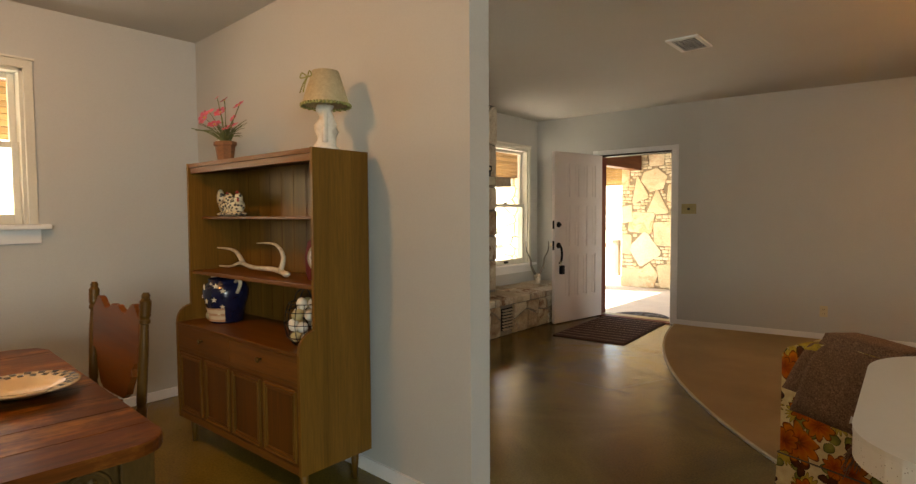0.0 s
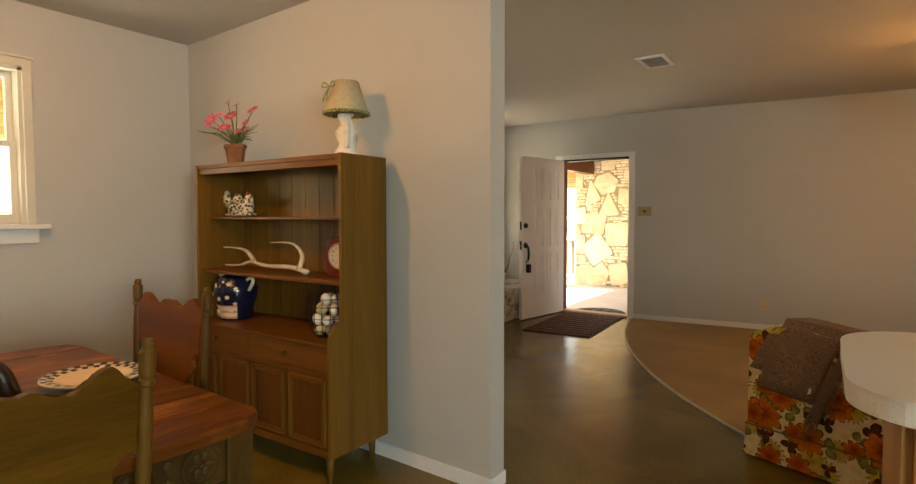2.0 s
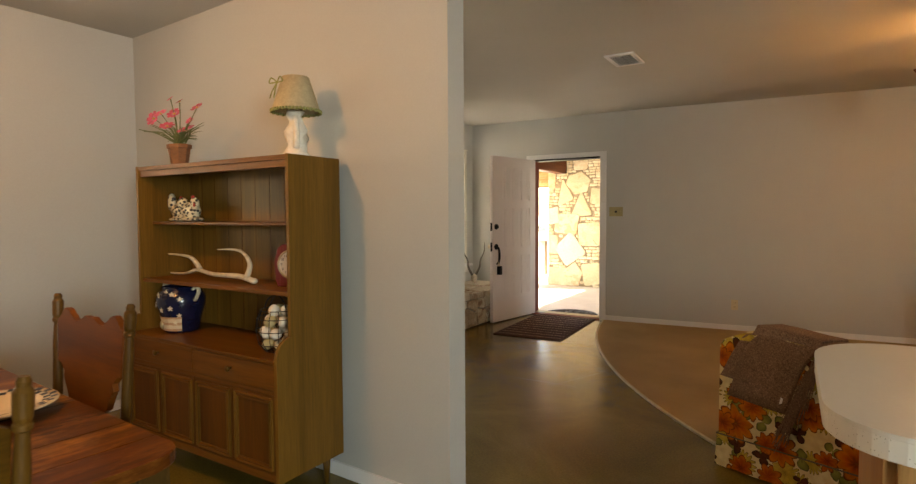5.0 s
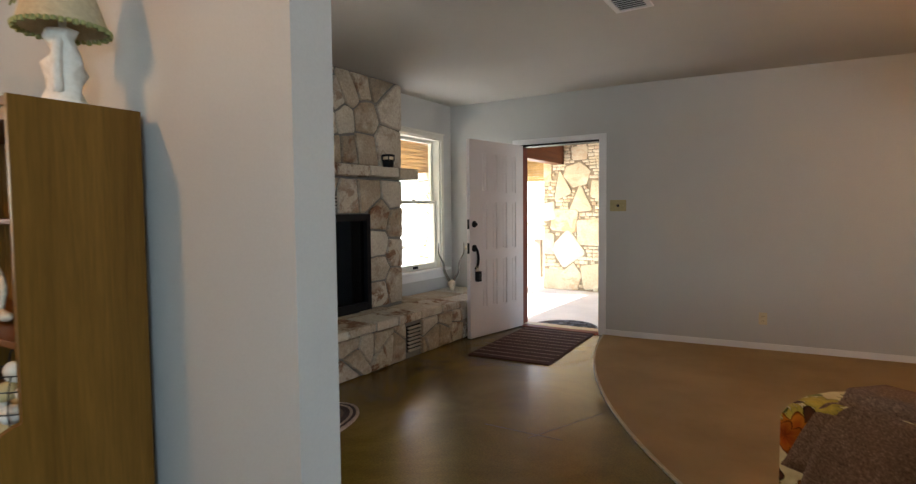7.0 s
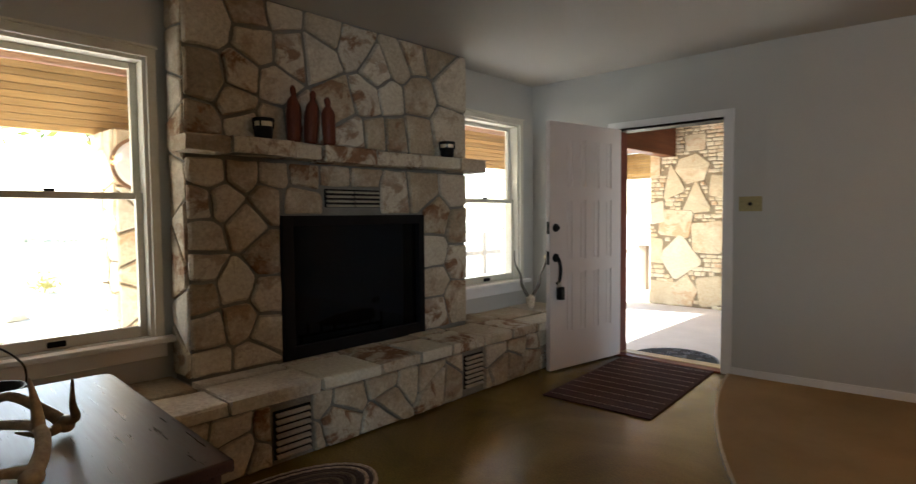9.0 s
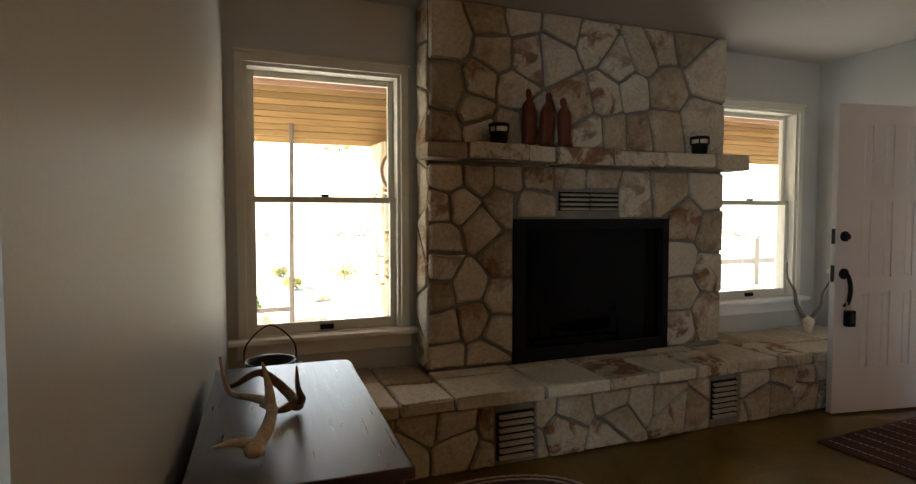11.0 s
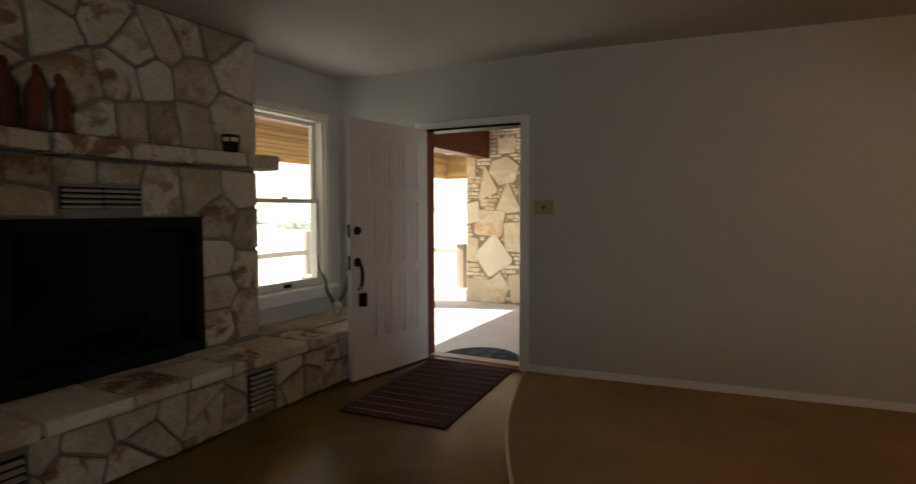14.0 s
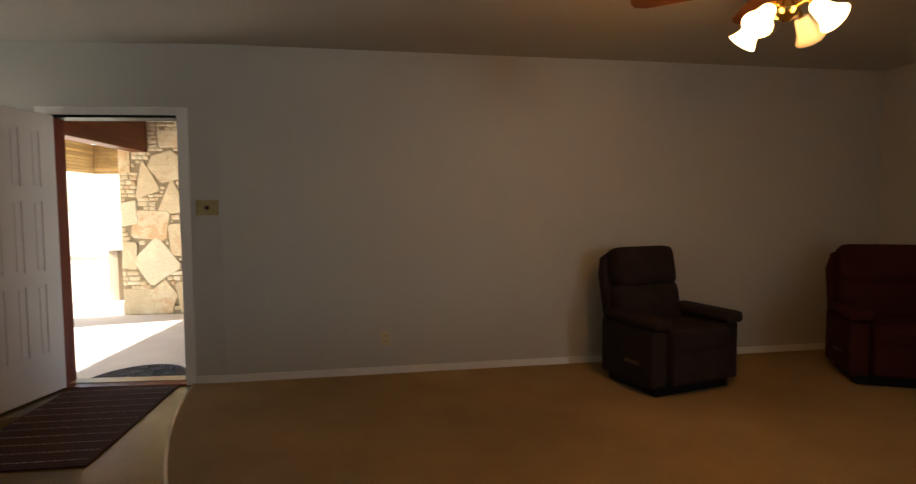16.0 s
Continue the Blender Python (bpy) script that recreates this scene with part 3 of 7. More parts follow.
# ---------------------------------------------------------------- windows and door
def sash_window(name, w, side, label):
    """A double-hung window in the west (side -1) or east (side 1) wall: casing, stool, apron, two sashes, panes."""
    y0, y1, z0, z1 = w
    x = XW if side < 0 else XE
    s = -side
    ob = thing(name, label, "window", at=(x, (y0 + y1) / 2, z0))
    tagged(ob, kind="structure")

    def bx(a, b, *r, **k):
        return boxed(min(x + s * a, x + s * b), max(x + s * a, x + s * b), *r, **k)
    c = 0.045
    part("casing", bx(0.0, 0.018, y0 - c, y0 + 0.004, z0, z1 + c, bevel=0.004), M_SASH, ob)
    part("casing", bx(0.0, 0.018, y1 - 0.004, y1 + c, z0, z1 + c, bevel=0.004), M_SASH, ob)
    part("casing", bx(0.002, 0.020, y0, y1, z1 - 0.004, z1 + c, bevel=0.004), M_SASH, ob)
    part("casing_cap", bx(0.0, 0.03, y0 - c - 0.008, y1 + c + 0.008, z1 + c, z1 + c + 0.014, bevel=0.004), M_SASH, ob)
    part("window_sill", bx(-0.06, 0.075, y0 - 0.10, y1 + 0.10, z0 - 0.032, z0 - 0.002, bevel=0.008), M_TRIM, ob, "white painted sill")
    part("apron", bx(0.0, 0.02, y0 - 0.055, y1 + 0.055, z0 - 0.118, z0 - 0.032, bevel=0.006), M_TRIM, ob)
    for a, b in ((y0, y0 + 0.022), (y1 - 0.022, y1)):
        part("jamb", bx(-T, -0.004, a, b, z0, z1), M_SASH, ob)
    part("jamb", bx(-T, -0.004, y0, y1, z1 - 0.022, z1), M_SASH, ob)
    zm = (z0 + z1) / 2 + 0.012
    for lo, hi, dx in ((z0, zm + 0.018, -0.055), (zm - 0.018, z1 - 0.022, -0.095)):
        sash = part("sash", bx(dx - 0.032, dx, y0 + 0.022, y0 + 0.058, lo, hi, bevel=0.004), M_SASH, ob)
        part("stile", bx(dx - 0.032, dx, y1 - 0.058, y1 - 0.022, lo, hi, bevel=0.004), M_SASH, sash)
        part("rail", bx(dx - 0.030, dx - 0.002, y0 + 0.058, y1 - 0.058, lo, lo + (0.06 if lo == z0 else 0.036), bevel=0.004), M_SASH, sash)
        part("rail", bx(dx - 0.030, dx - 0.002, y0 + 0.058, y1 - 0.058, hi - 0.036, hi, bevel=0.004), M_SASH, sash)
        p = part("pane", bx(dx - 0.018, dx - 0.014, y0 + 0.05, y1 - 0.05, lo + 0.03, hi - 0.03), M_GLASS, sash)
        p.visible_shadow = False
    ym = (y0 + y1) / 2
    part("sash_lift", bx(-0.055, -0.035, ym - 0.04, ym + 0.04, z0 + 0.012, z0 + 0.042, bevel=0.006), M_BLACK, ob, "dark metal sash lift")
    part("sash_lock", bx(-0.072, -0.04, ym - 0.025, ym + 0.02, zm + 0.018, zm + 0.032, bevel=0.004), M_BLACK, ob, "small dark sash lock")
    return ob


sash_window("window_1", LW, -1, "cream painted double-hung sash window above a white sill")
sash_window("window_2", RW, -1, "cream painted double-hung sash window near the front door")
sash_window("window_3", DW, -1, "cream painted double-hung dining window with a white sill")
sash_window("window_4", KW, 1, "cream painted double-hung kitchen window")

# front door: casing, jamb, threshold and the open leaf
d0, d1, dh = DOOR
doorway = thing("door_1", "white cased front doorway with a red-stained jamb", "doorway", at=((d0 + d1) / 2, YN, 0))
tagged(doorway, kind="structure")
part("casing", boxed(d0 - 0.075, d0 + 0.003, YN - 0.020, YN, 0, dh + 0.055, bevel=0.004), M_TRIM, doorway)
part("casing", boxed(d1 - 0.003, d1 + 0.070, YN - 0.020, YN, 0, dh + 0.055, bevel=0.004), M_TRIM, doorway)
part("casing", boxed(d0 + 0.003, d1 - 0.003, YN - 0.018, YN, dh - 0.003, dh + 0.055, bevel=0.004), M_TRIM, doorway)
part("jamb", boxed(d0, d0 + 0.022, YN - 0.002, YN + T + 0.01, 0, dh), M_JAMB, doorway, "dark red stained wooden jamb")
part("jamb", boxed(d1 - 0.012, d1, YN - 0.002, YN + T + 0.01, 0, dh), M_TRIM, doorway)
part("head_jamb", boxed(d0 + 0.022, d1 - 0.012, YN - 0.002, YN + T + 0.01, dh - 0.022, dh), M_BLACK, doorway, "dark weatherstripped head")
part("threshold", boxed(d0, d1, YN - 0.03, YN + T + 0.02, 0, 0.014, bevel=0.004), M_JAMB, doorway, "worn red-brown threshold")
part("threshold_strip", boxed(d0 + 0.02, d1 - 0.01, YN + 0.07, YN + T + 0.03, 0.004, 0.019, bevel=0.003), M_STRIP, doorway, "metal threshold strip")

LEAF_W, LEAF_H = 0.912, 2.03
leaf = thing("front_door", "white painted panelled front door standing wide open", "door", at=(d0 + 0.008, YN - 0.004, 0.014), rz=-100.0)
_b = bmesh.new()
_us = [0.0, 0.135, 0.205, 0.305, 0.375, 0.475, 0.545, 0.645, 0.715, LEAF_W]
_vs = [0.0, 0.30, 0.80, 0.90, 1.40, 1.50, 1.90, LEAF_H]
for i in range(9):
    for j in range(7):
        hollow = i % 2 == 1 and j in (1, 3, 5)
        a, b_ = (0.008, 0.036) if hollow else (0.0, 0.044)
        box(_b, _us[i], _us[i + 1], a, b_, _vs[j], _vs[j + 1])
bmesh.ops.remove_doubles(_b, verts=_b.verts[:], dist=1e-5)
part("slab", _b, M_DOOR, leaf, local=True)
for i in (1, 3, 5, 7):
    for j in (1, 3, 5):
        for a, b_ in ((0.004, 0.012), (0.032, 0.040)):
            part("panel", boxed(_us[i] + 0.012, _us[i + 1] - 0.012, a, b_, _vs[j] + 0.012, _vs[j + 1] - 0.012, bevel=0.005, seg=1), M_DOOR, leaf, local=True)
_hw = M_BLACK
_rm = Matrix.Rotation(-math.pi / 2, 4, "X")
_f = 0.044
part("deadbolt", lathe(bmesh.new(), [(0.034, 0), (0.034, 0.010), (0.022, 0.016), (0.020, 0.032)], 16, (0.850, _f, 1.17), _rm), _hw, leaf, "dark bronze deadbolt", local=True)
part("lock_edge", boxed(LEAF_W - 0.001, LEAF_W + 0.002, 0.008, 0.036, 1.12, 1.22), _hw, leaf, local=True)
part("latch_edge", boxed(LEAF_W - 0.001, LEAF_W + 0.002, 0.008, 0.036, 0.87, 0.98), _hw, leaf, local=True)
part("handle_rose", lathe(bmesh.new(), [(0.036, 0), (0.036, 0.010), (0.024, 0.018)], 16, (0.850, _f, 0.925), _rm), _hw, leaf, local=True)
_gp = curve_pts([(0.850, _f + 0.01, 0.93), (0.850, _f + 0.040, 0.91), (0.838, _f + 0.046, 0.83), (0.850, _f + 0.045, 0.745), (0.850, _f + 0.012, 0.715)], 20)
part("handle_grip", tube(bmesh.new(), _gp, [0.009 + 0.005 * math.sin(math.pi * i / (len(_gp) - 1)) for i in range(len(_gp))], 8), _hw, leaf, "curved dark bronze grip handle", smooth=True, local=True)
part("inner_knob", lathe(bmesh.new(), [(0.009, 0), (0.011, 0.03), (0.026, 0.045), (0.024, 0.065)], 14, (0.850, 0.0, 0.925), Matrix.Rotation(math.pi / 2, 4, "X")), M_STRIP, leaf, "brass inner knob", local=True)
_box = part("lock_box", boxed(0.808, 0.862, _f + 0.022, _f + 0.066, 0.585, 0.690, bevel=0.006), _hw, leaf, "dark key lock box hanging from the handle", local=True)
part("shackle", tube(bmesh.new(), curve_pts([(0.838, _f + 0.04, 0.685), (0.838, _f + 0.045, 0.735), (0.850, _f + 0.05, 0.752), (0.862, _f + 0.045, 0.735), (0.862, _f + 0.04, 0.685)], 16), 0.0045, 6), M_STRIP, _box, local=True)
part("keypad", boxed(0.818, 0.852, _f + 0.064, _f + 0.069, 0.605, 0.665), M_IRON, _box, local=True)

# ---------------------------------------------------------------- fireplace and hearth
rng = random.Random(7)
FX, FY0, FY1 = -4.135, 3.90, 6.12      # chimney breast: mortar face and sides
HX, HZ = -3.665, 0.405                 # hearth: mortar face and top
BOX = (4.445, 5.63, HZ, 1.30)
breast = bmesh.new()
for y0, y1, z0, z1 in ((FY0, BOX[0], HZ - 0.03, HC), (BOX[1], FY1, HZ - 0.03, HC), (BOX[0], BOX[1], BOX[3], HC)):
    box(breast, XW, FX, y0, y1, z0, z1)
chimney = solid("wall_chimney", breast, M_MORTAR, "chimney breast of cream and rust limestone with grey mortar", "fireplace wall", (FX, 5.0, 0), "structure")
hearth = solid("hearth", boxed(XW, HX, 2.79, YN, 0, HZ - 0.03), M_MORTAR, "raised hearth bench of rough limestone along the wall", "hearth", (FX, 5.0, 0), "structure")

insert = thing("fireplace_insert", "black metal fireplace insert with dark glass doors", "fireplace", at=(FX, 5.04, HZ))
b0, b1, c0, c1 = BOX
part("frame", boxed(FX - 0.03, FX + 0.035, b0, b0 + 0.075, c0, c1, bevel=0.005), M_BLACK, insert)
part("frame", boxed(FX - 0.03, FX + 0.035, b1 - 0.055, b1, c0, c1, bevel=0.005), M_BLACK, insert)
part("frame", boxed(FX - 0.03, FX + 0.035, b0 + 0.075, b1 - 0.055, c1 - 0.065, c1, bevel=0.005), M_BLACK, insert)
part("frame", boxed(FX - 0.03, FX + 0.035, b0 + 0.075, b1 - 0.055, c0, c0 + 0.075, bevel=0.005), M_BLACK, insert)
_b = bmesh.new()
box(_b, FX - 0.62, FX - 0.60, b0, b1, c0, c1), box(_b, FX - 0.60, FX - 0.03, b0 - 0.02, b0, c0, c1), box(_b, FX - 0.60, FX - 0.03, b1, b1 + 0.02, c0, c1)
box(_b, FX - 0.60, FX - 0.03, b0, b1, c1, c1 + 0.02), box(_b, FX - 0.60, FX - 0.03, b0, b1, c0 - 0.02, c0)
part("firebox", _b, M_SOOT_SHADE, insert, "sooty firebox lining")
_b = bmesh.new()
for i in range(7):
    y = 4.72 + i * 0.105
    tube(_b, curve_pts([(FX - 0.16, y, HZ + 0.17), (FX - 0.17, y, HZ + 0.085), (FX - 0.42, y, HZ + 0.085)], 8), 0.008, 6)
tube(_b, [(FX - 0.2, 4.68, HZ + 0.08), (FX - 0.2, 5.40, HZ + 0.08)], 0.009, 6), tube(_b, [(FX - 0.40, 4.68, HZ + 0.08), (FX - 0.40, 5.40, HZ + 0.08)], 0.009, 6)
for y in (4.70, 5.38):
    for x in (-0.2, -0.4):
        tube(_b, [(FX + x, y, HZ), (FX + x, y, HZ + 0.08)], 0.009, 6)
part("grate", _b, M_IRON, insert, "iron log grate")
M_LOG = wood("charred_log", (0.03, 0.025, 0.022), (0.14, 0.13, 0.12), 0.9, "Y", coat=0.0)
for x, y, z, r, ang in ((-0.25, 5.05, 0.15, 0.055, 4), (-0.37, 5.02, 0.15, 0.06, -6), (-0.30, 5.12, 0.245, 0.05, 12)):
    d = Vector((math.sin(radians(ang)), math.cos(radians(ang)), 0.03)) * 0.27
    c = Vector((FX + x, y, HZ + z))
    part("log", tube(bmesh.new(), [c - d, c - d * 0.4, c + d * 0.3, c + d], [r * 0.9, r, r * 1.05, r * 0.85], 10), M_LOG, insert)
_b = boxed(FX - 0.012, FX - 0.006, b0 + 0.07, b1 - 0.05, c0 + 0.07, c1 - 0.06)
_g = nodes_of("firebox_glass")
_gm, _gn, _gl, _gb = _g
_gt, _gg, _gx = _gn.new("ShaderNodeBsdfTransparent"), _gn.new("ShaderNodeBsdfGlossy"), _gn.new("ShaderNodeMixShader")
_gt.inputs[0].default_value, _gg.inputs["Roughness"].default_value, _gx.inputs[0].default_value = (0.30, 0.33, 0.37, 1), 0.04, 0.02
_gl.new(_gt.outputs[0], _gx.inputs[1]), _gl.new(_gg.outputs[0], _gx.inputs[2]), _gl.new(_gx.outputs[0], _gn["Material Output"].inputs[0])
part("glass_door", _b, _gm, insert, "smoked glass fireplace door")


def grille(name, x, y0, y1, z0, z1, rows, cols, label):
    g = thing(name, label, "vent grille", at=(x, (y0 + y1) / 2, z0))
    # near-black sheet paints the shade between the slats
    part("shade_backing", boxed(x - 0.004, x + 0.004, y0, y1, z0, z1), M_SOOT_SHADE, g)
    w = (y1 - y0) / cols
    for c in range(cols):
        a, b = y0 + c * w + 0.008, y0 + (c + 1) * w - 0.008
        for r in range(rows):
            z = z0 + (r + 0.5) * (z1 - z0) / rows
            bm = bmesh.new()
            h = (z1 - z0) / rows * 0.20
            prism(bm, [(-0.0, -h), (0.022, -h - 0.006), (0.026, -h + 0.002), (0.0, h)], a, b, plane_frame((x, 0, z), (1, 0, 0), (0, 0, 1)) @ Matrix.Scale(-1, 4, (0, 0, 1)))
            part("slat", bm, M_GRILLE, g)
    return g


M_GRILLE = surface("stone_coloured_grille", (0.40, 0.36, 0.29), 0.7, 0.15, 5, 80, 0.2, 0.002)
G_TOP = (4.765, 5.215, 1.352, 1.472)
G_LO = [(4.115, 4.33, 0.03, 0.285), (5.575, 5.775, 0.06, 0.295)]
grille("vent_grille", FX + 0.01, *G_TOP, 4, 2, "louvred heat vent in the stone above the firebox")
for g in G_LO:
    grille("vent_grille", HX + 0.012, *g, 7, 1, "louvred cold-air vent in the stone hearth front")

# mantel shelf of thick rough stones, each one its own
MZ0, MZ1, MX = 1.640, 1.735, -3.965
mantel = solid("mantel", boxed(FX - 0.02, MX - 0.03, 3.86, 6.17, MZ0 + 0.008, MZ1 - 0.012), M_MORTAR, "rough limestone mantel shelf across the chimney breast", "mantel", (FX, 5.0, MZ0), "structure")
y = 3.835
while y < 6.17:
    w = rng.uniform(0.17, 0.42)
    y1 = 6.205 if y + w > 6.08 else y + w
    bm = bmesh.new()
    ox = rng.uniform(-0.012, 0.012)
    box(bm, FX - 0.01, MX + ox, y + 0.005, y1 - 0.005, MZ0 + rng.uniform(-0.008, 0.008), MZ1 + rng.uniform(-0.004, 0.006), bevel=0.014)
    for v in bm.verts:
        v.co += Vector((rng.uniform(-1, 1), rng.uniform(-1, 1), rng.uniform(-1, 1))) * 0.004
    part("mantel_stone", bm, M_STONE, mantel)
    y = y1

# ---------------------------------------------------------------- porch and outdoors
M_PORCH = surface("pale_porch_concrete", (0.76, 0.73, 0.68), 0.7, 0.12, 1.2, 60, 0.2, 0.004)
M_GROUND = surface("pale_caliche_ground", (0.62, 0.58, 0.46), 0.95, 0.22, 0.6, 9, 0.8, 0.03)
M_SOFFIT = wood("varnished_pine_boards", (0.40, 0.25, 0.10), (0.56, 0.38, 0.17), 0.5, "Y", 6.0, 0.04, per_object=0.12)
M_BEAM = wood("red_brown_beam", (0.10, 0.03, 0.012), (0.22, 0.075, 0.03), 0.5, "Y", 7.0)
M_PCEIL = wood("brown_ceiling_boards", (0.20, 0.11, 0.06), (0.34, 0.20, 0.12), 0.6, "Y", 6.0, 0.04)
M_FENCE = wood("weathered_rail", (0.36, 0.30, 0.24), (0.52, 0.45, 0.37), 0.8, "Z", coat=0.0)
M_BARK = wood("grey_bark", (0.13, 0.10, 0.08), (0.28, 0.24, 0.20), 0.95, "Z", 14, 0.3, coat=0.0)
M_LEAF = surface("oak_leaves", (0.22, 0.30, 0.07), 0.6, 0.35, 2.0, 20, 0.1)
# bright haze over the far leaves is mixed into their colour
M_FAR = surface("haze_tinted_far_leaves", (0.55, 0.56, 0.44), 0.9, 0.2, 0.3, 5, 0.0)
M_LEAF2 = surface("dry_grass_leaves", (0.52, 0.47, 0.17), 0.8, 0.3, 2.0, 20, 0.1)

_b = bmesh.new()
_ring = [(900 * math.cos(2 * math.pi * i / 48), 900 * math.sin(2 * math.pi * i / 48)) for i in range(48)]
prism(_b, _ring, -0.4, -0.16)
solid("ground", _b, M_GROUND, "pale stony dry ground around the house", "ground", kind="structure")
solid("porch_floor", prism(bmesh.new(), [(XW - T, YS - 1), (XW - T, YN + T), (BX, YN + T + 0.004), (2.0, YN + T + SKEW * (2.0 - BX) + 0.004), (2.0, 11.4), (-6.6, 11.4), (-6.6, YS - 1)], -0.16, -0.03), M_PORCH, "pale concrete porch slab", "porch", kind="structure")
solid("porch_roof", prism(bmesh.new(), [(XW - T, YS - 1), (XW - T, YN + T), (BX, YN + T + 0.004), (2.0, YN + T + SKEW * (2.0 - BX) + 0.004), (2.0, 10.95), (-4.2, 10.95), (-4.2, 13.6), (-6.5, 13.6), (-6.5, YS - 1)], 2.52, 2.70), M_BEAM, "brown stained porch ceiling and roof", "roof", kind="structure")
solid("house_roof", prism(bmesh.new(), [(XW - T - 0.1, YS - 1.2), (6.0, YS - 1.2), (6.0, YE + T), (XW - T - 0.1, YN + T)], HC + 0.13, HC + 0.3), M_BEAM, "brown roof over the house", "roof", kind="structure")
header = thing("porch_header", "varnished pine boards clad on the porch header", "porch header", at=(-6.4, 4.0, 1.98))
for i in range(9):
    z = 1.985 + i * 0.057
    part("board", boxed(-6.42, -6.36 + 0.002 * (i % 2), YS - 1, 13.5, z, z + 0.053, bevel=0.004, seg=1), M_SOFFIT, header)
_h2 = thing("porch_header", "varnished pine boards clad on the far porch header", "porch header", at=(-5.0, 13.5, 1.98))
for i in range(9):
    z = 1.985 + i * 0.057
    part("board", boxed(-6.36, 2.0, 13.44, 13.5, z, z + 0.053, bevel=0.004, seg=1), M_SOFFIT, _h2)
for i in range(12):
    x = -6.3 + i * 0.15
    solid("ceiling_board", boxed(x, x + 0.142, YS - 1, 13.4, 2.495, 2.518), M_PCEIL, "brown stained tongue-and-groove porch ceiling board", "ceiling board", (x, 4, 2.5), group="porch ceiling boards")
solid("porch_beam", boxed(-4.36, -4.17, YN + T + 0.01, 10.61, 2.09, 2.49, bevel=0.012), M_BEAM, "dark red-brown wooden porch beam", "beam", (-4.27, 9, 2.1))
sv = thing("soffit_vent", "white louvred vent in the porch ceiling", "vent", at=(-5.55, 3.92, 2.49))
part("frame", boxed(-5.62, -5.46, 3.72, 4.08, 2.484, 2.494, bevel=0.002), M_TRIM, sv)
for i in range(3):
    part("slat", boxed(-5.59 + i * 0.045, -5.57 + i * 0.045, 3.75, 4.05, 2.480, 2.486), M_BLACK, sv)


def stone_pier(name, x0, x1, y0, y1, z1, label):
    ob = solid(name, boxed(x0, x1, y0, y1, -0.15, z1), M_MORTAR_OUT, label, "stone pier", ((x0 + x1) / 2, (y0 + y1) / 2, 0), "structure")
    r = random.Random(int(y0 * 10))
    for org, u, v, w in (((x1, y0, 0), (0, 1, 0), (0, 0, 1), y1 - y0), ((x0, y0, 0), (1, 0, 0), (0, 0, 1), x1 - x0)):
        lay_stones(cells(-0.02, w + 0.02, -0.12, z1, 2, 10, r, 0.75), ob, plane_frame(org, u, v), M_STONE_OUT, r, 0.010, (0.02, 0.045))
    return ob


stone_pier("porch_pier_1", -6.46, -5.98, 4.09, 4.64, 2.0, "cream limestone porch pier under the header")
stone_pier("porch_pier_2", -6.46, -5.98, 9.56, 10.10, 2.0, "cream limestone porch pier under the header")
plate = thing("round_plaque", "round pale wall plaque with a dark rim", "plaque", at=(-5.93, 4.25, 1.72))
_py = Matrix.Rotation(math.pi / 2, 4, "Y")
part("disc", lathe(bmesh.new(), [(0.19, 0), (0.19, 0.025), (0.165, 0.036), (0.03, 0.042)], 28, (-5.945, 4.25, 1.72), _py), M_PORCH, plate)
part("rim", lathe(bmesh.new(), [(0.19, 0.0), (0.215, 0.0), (0.215, 0.032), (0.19, 0.030)], 28, (-5.945, 4.25, 1.72), _py, cap=False), M_PCEIL, plate, "dark brown rim")

# stone wall across the porch: large odd slabs with thin ledge stones between
wall_p = solid("wall_porch", boxed(-4.54, 1.9, 10.62, 10.95, -0.15, 2.60), M_MORTAR_OUT, "porch wall of large cream slabs and thin ledge stones", "stone wall", (-3.5, 10.62, 0), "structure")
r2 = random.Random(33)
big, ledge = [], []
# x, z, half width, half height, corners, turn of each large slab; further along they fall at random
SLABS = ((-3.90, 2.27, 0.16, 0.12, 4, 45), (-3.94, 1.91, 0.23, 0.21, 6, 10), (-4.21, 1.71, 0.20, 0.30, 3, 100), (-3.89, 1.46, 0.25, 0.29, 3, 90), (-3.60, 1.66, 0.12, 0.16, 4, 40),
         (-4.43, 1.30, 0.12, 0.18, 4, 50), (-4.15, 1.155, 0.28, 0.20, 4, 38), (-3.72, 0.98, 0.22, 0.26, 4, 48), (-4.09, 0.67, 0.30, 0.33, 4, 82), (-4.45, 0.75, 0.12, 0.21, 4, 45),
         (-4.35, 0.14, 0.25, 0.20, 4, 47), (-4.04, 0.19, 0.19, 0.24, 5, 88), (-3.68, 0.22, 0.20, 0.22, 4, 60), (-4.47, 1.98, 0.09, 0.18, 4, 45))
_cs = []
for x, z, w, h, k, turn in SLABS:
    ang = [radians(turn + 360 * i / k + r2.uniform(-9, 9)) for i in range(k)]
    f = 1.30 if k == 4 and 30 < turn < 65 else 1.08
    q = [(x + w * f * math.cos(a), z + h * f * math.sin(a)) for a in ang]
    if k < 5:
        q = [(s[0] + (e[0] - s[0]) * f, s[1] + (e[1] - s[1]) * f) for s, e in zip(q, q[1:] + q[:1]) for f in (0.09, 0.91)]
    _cs.append(q)
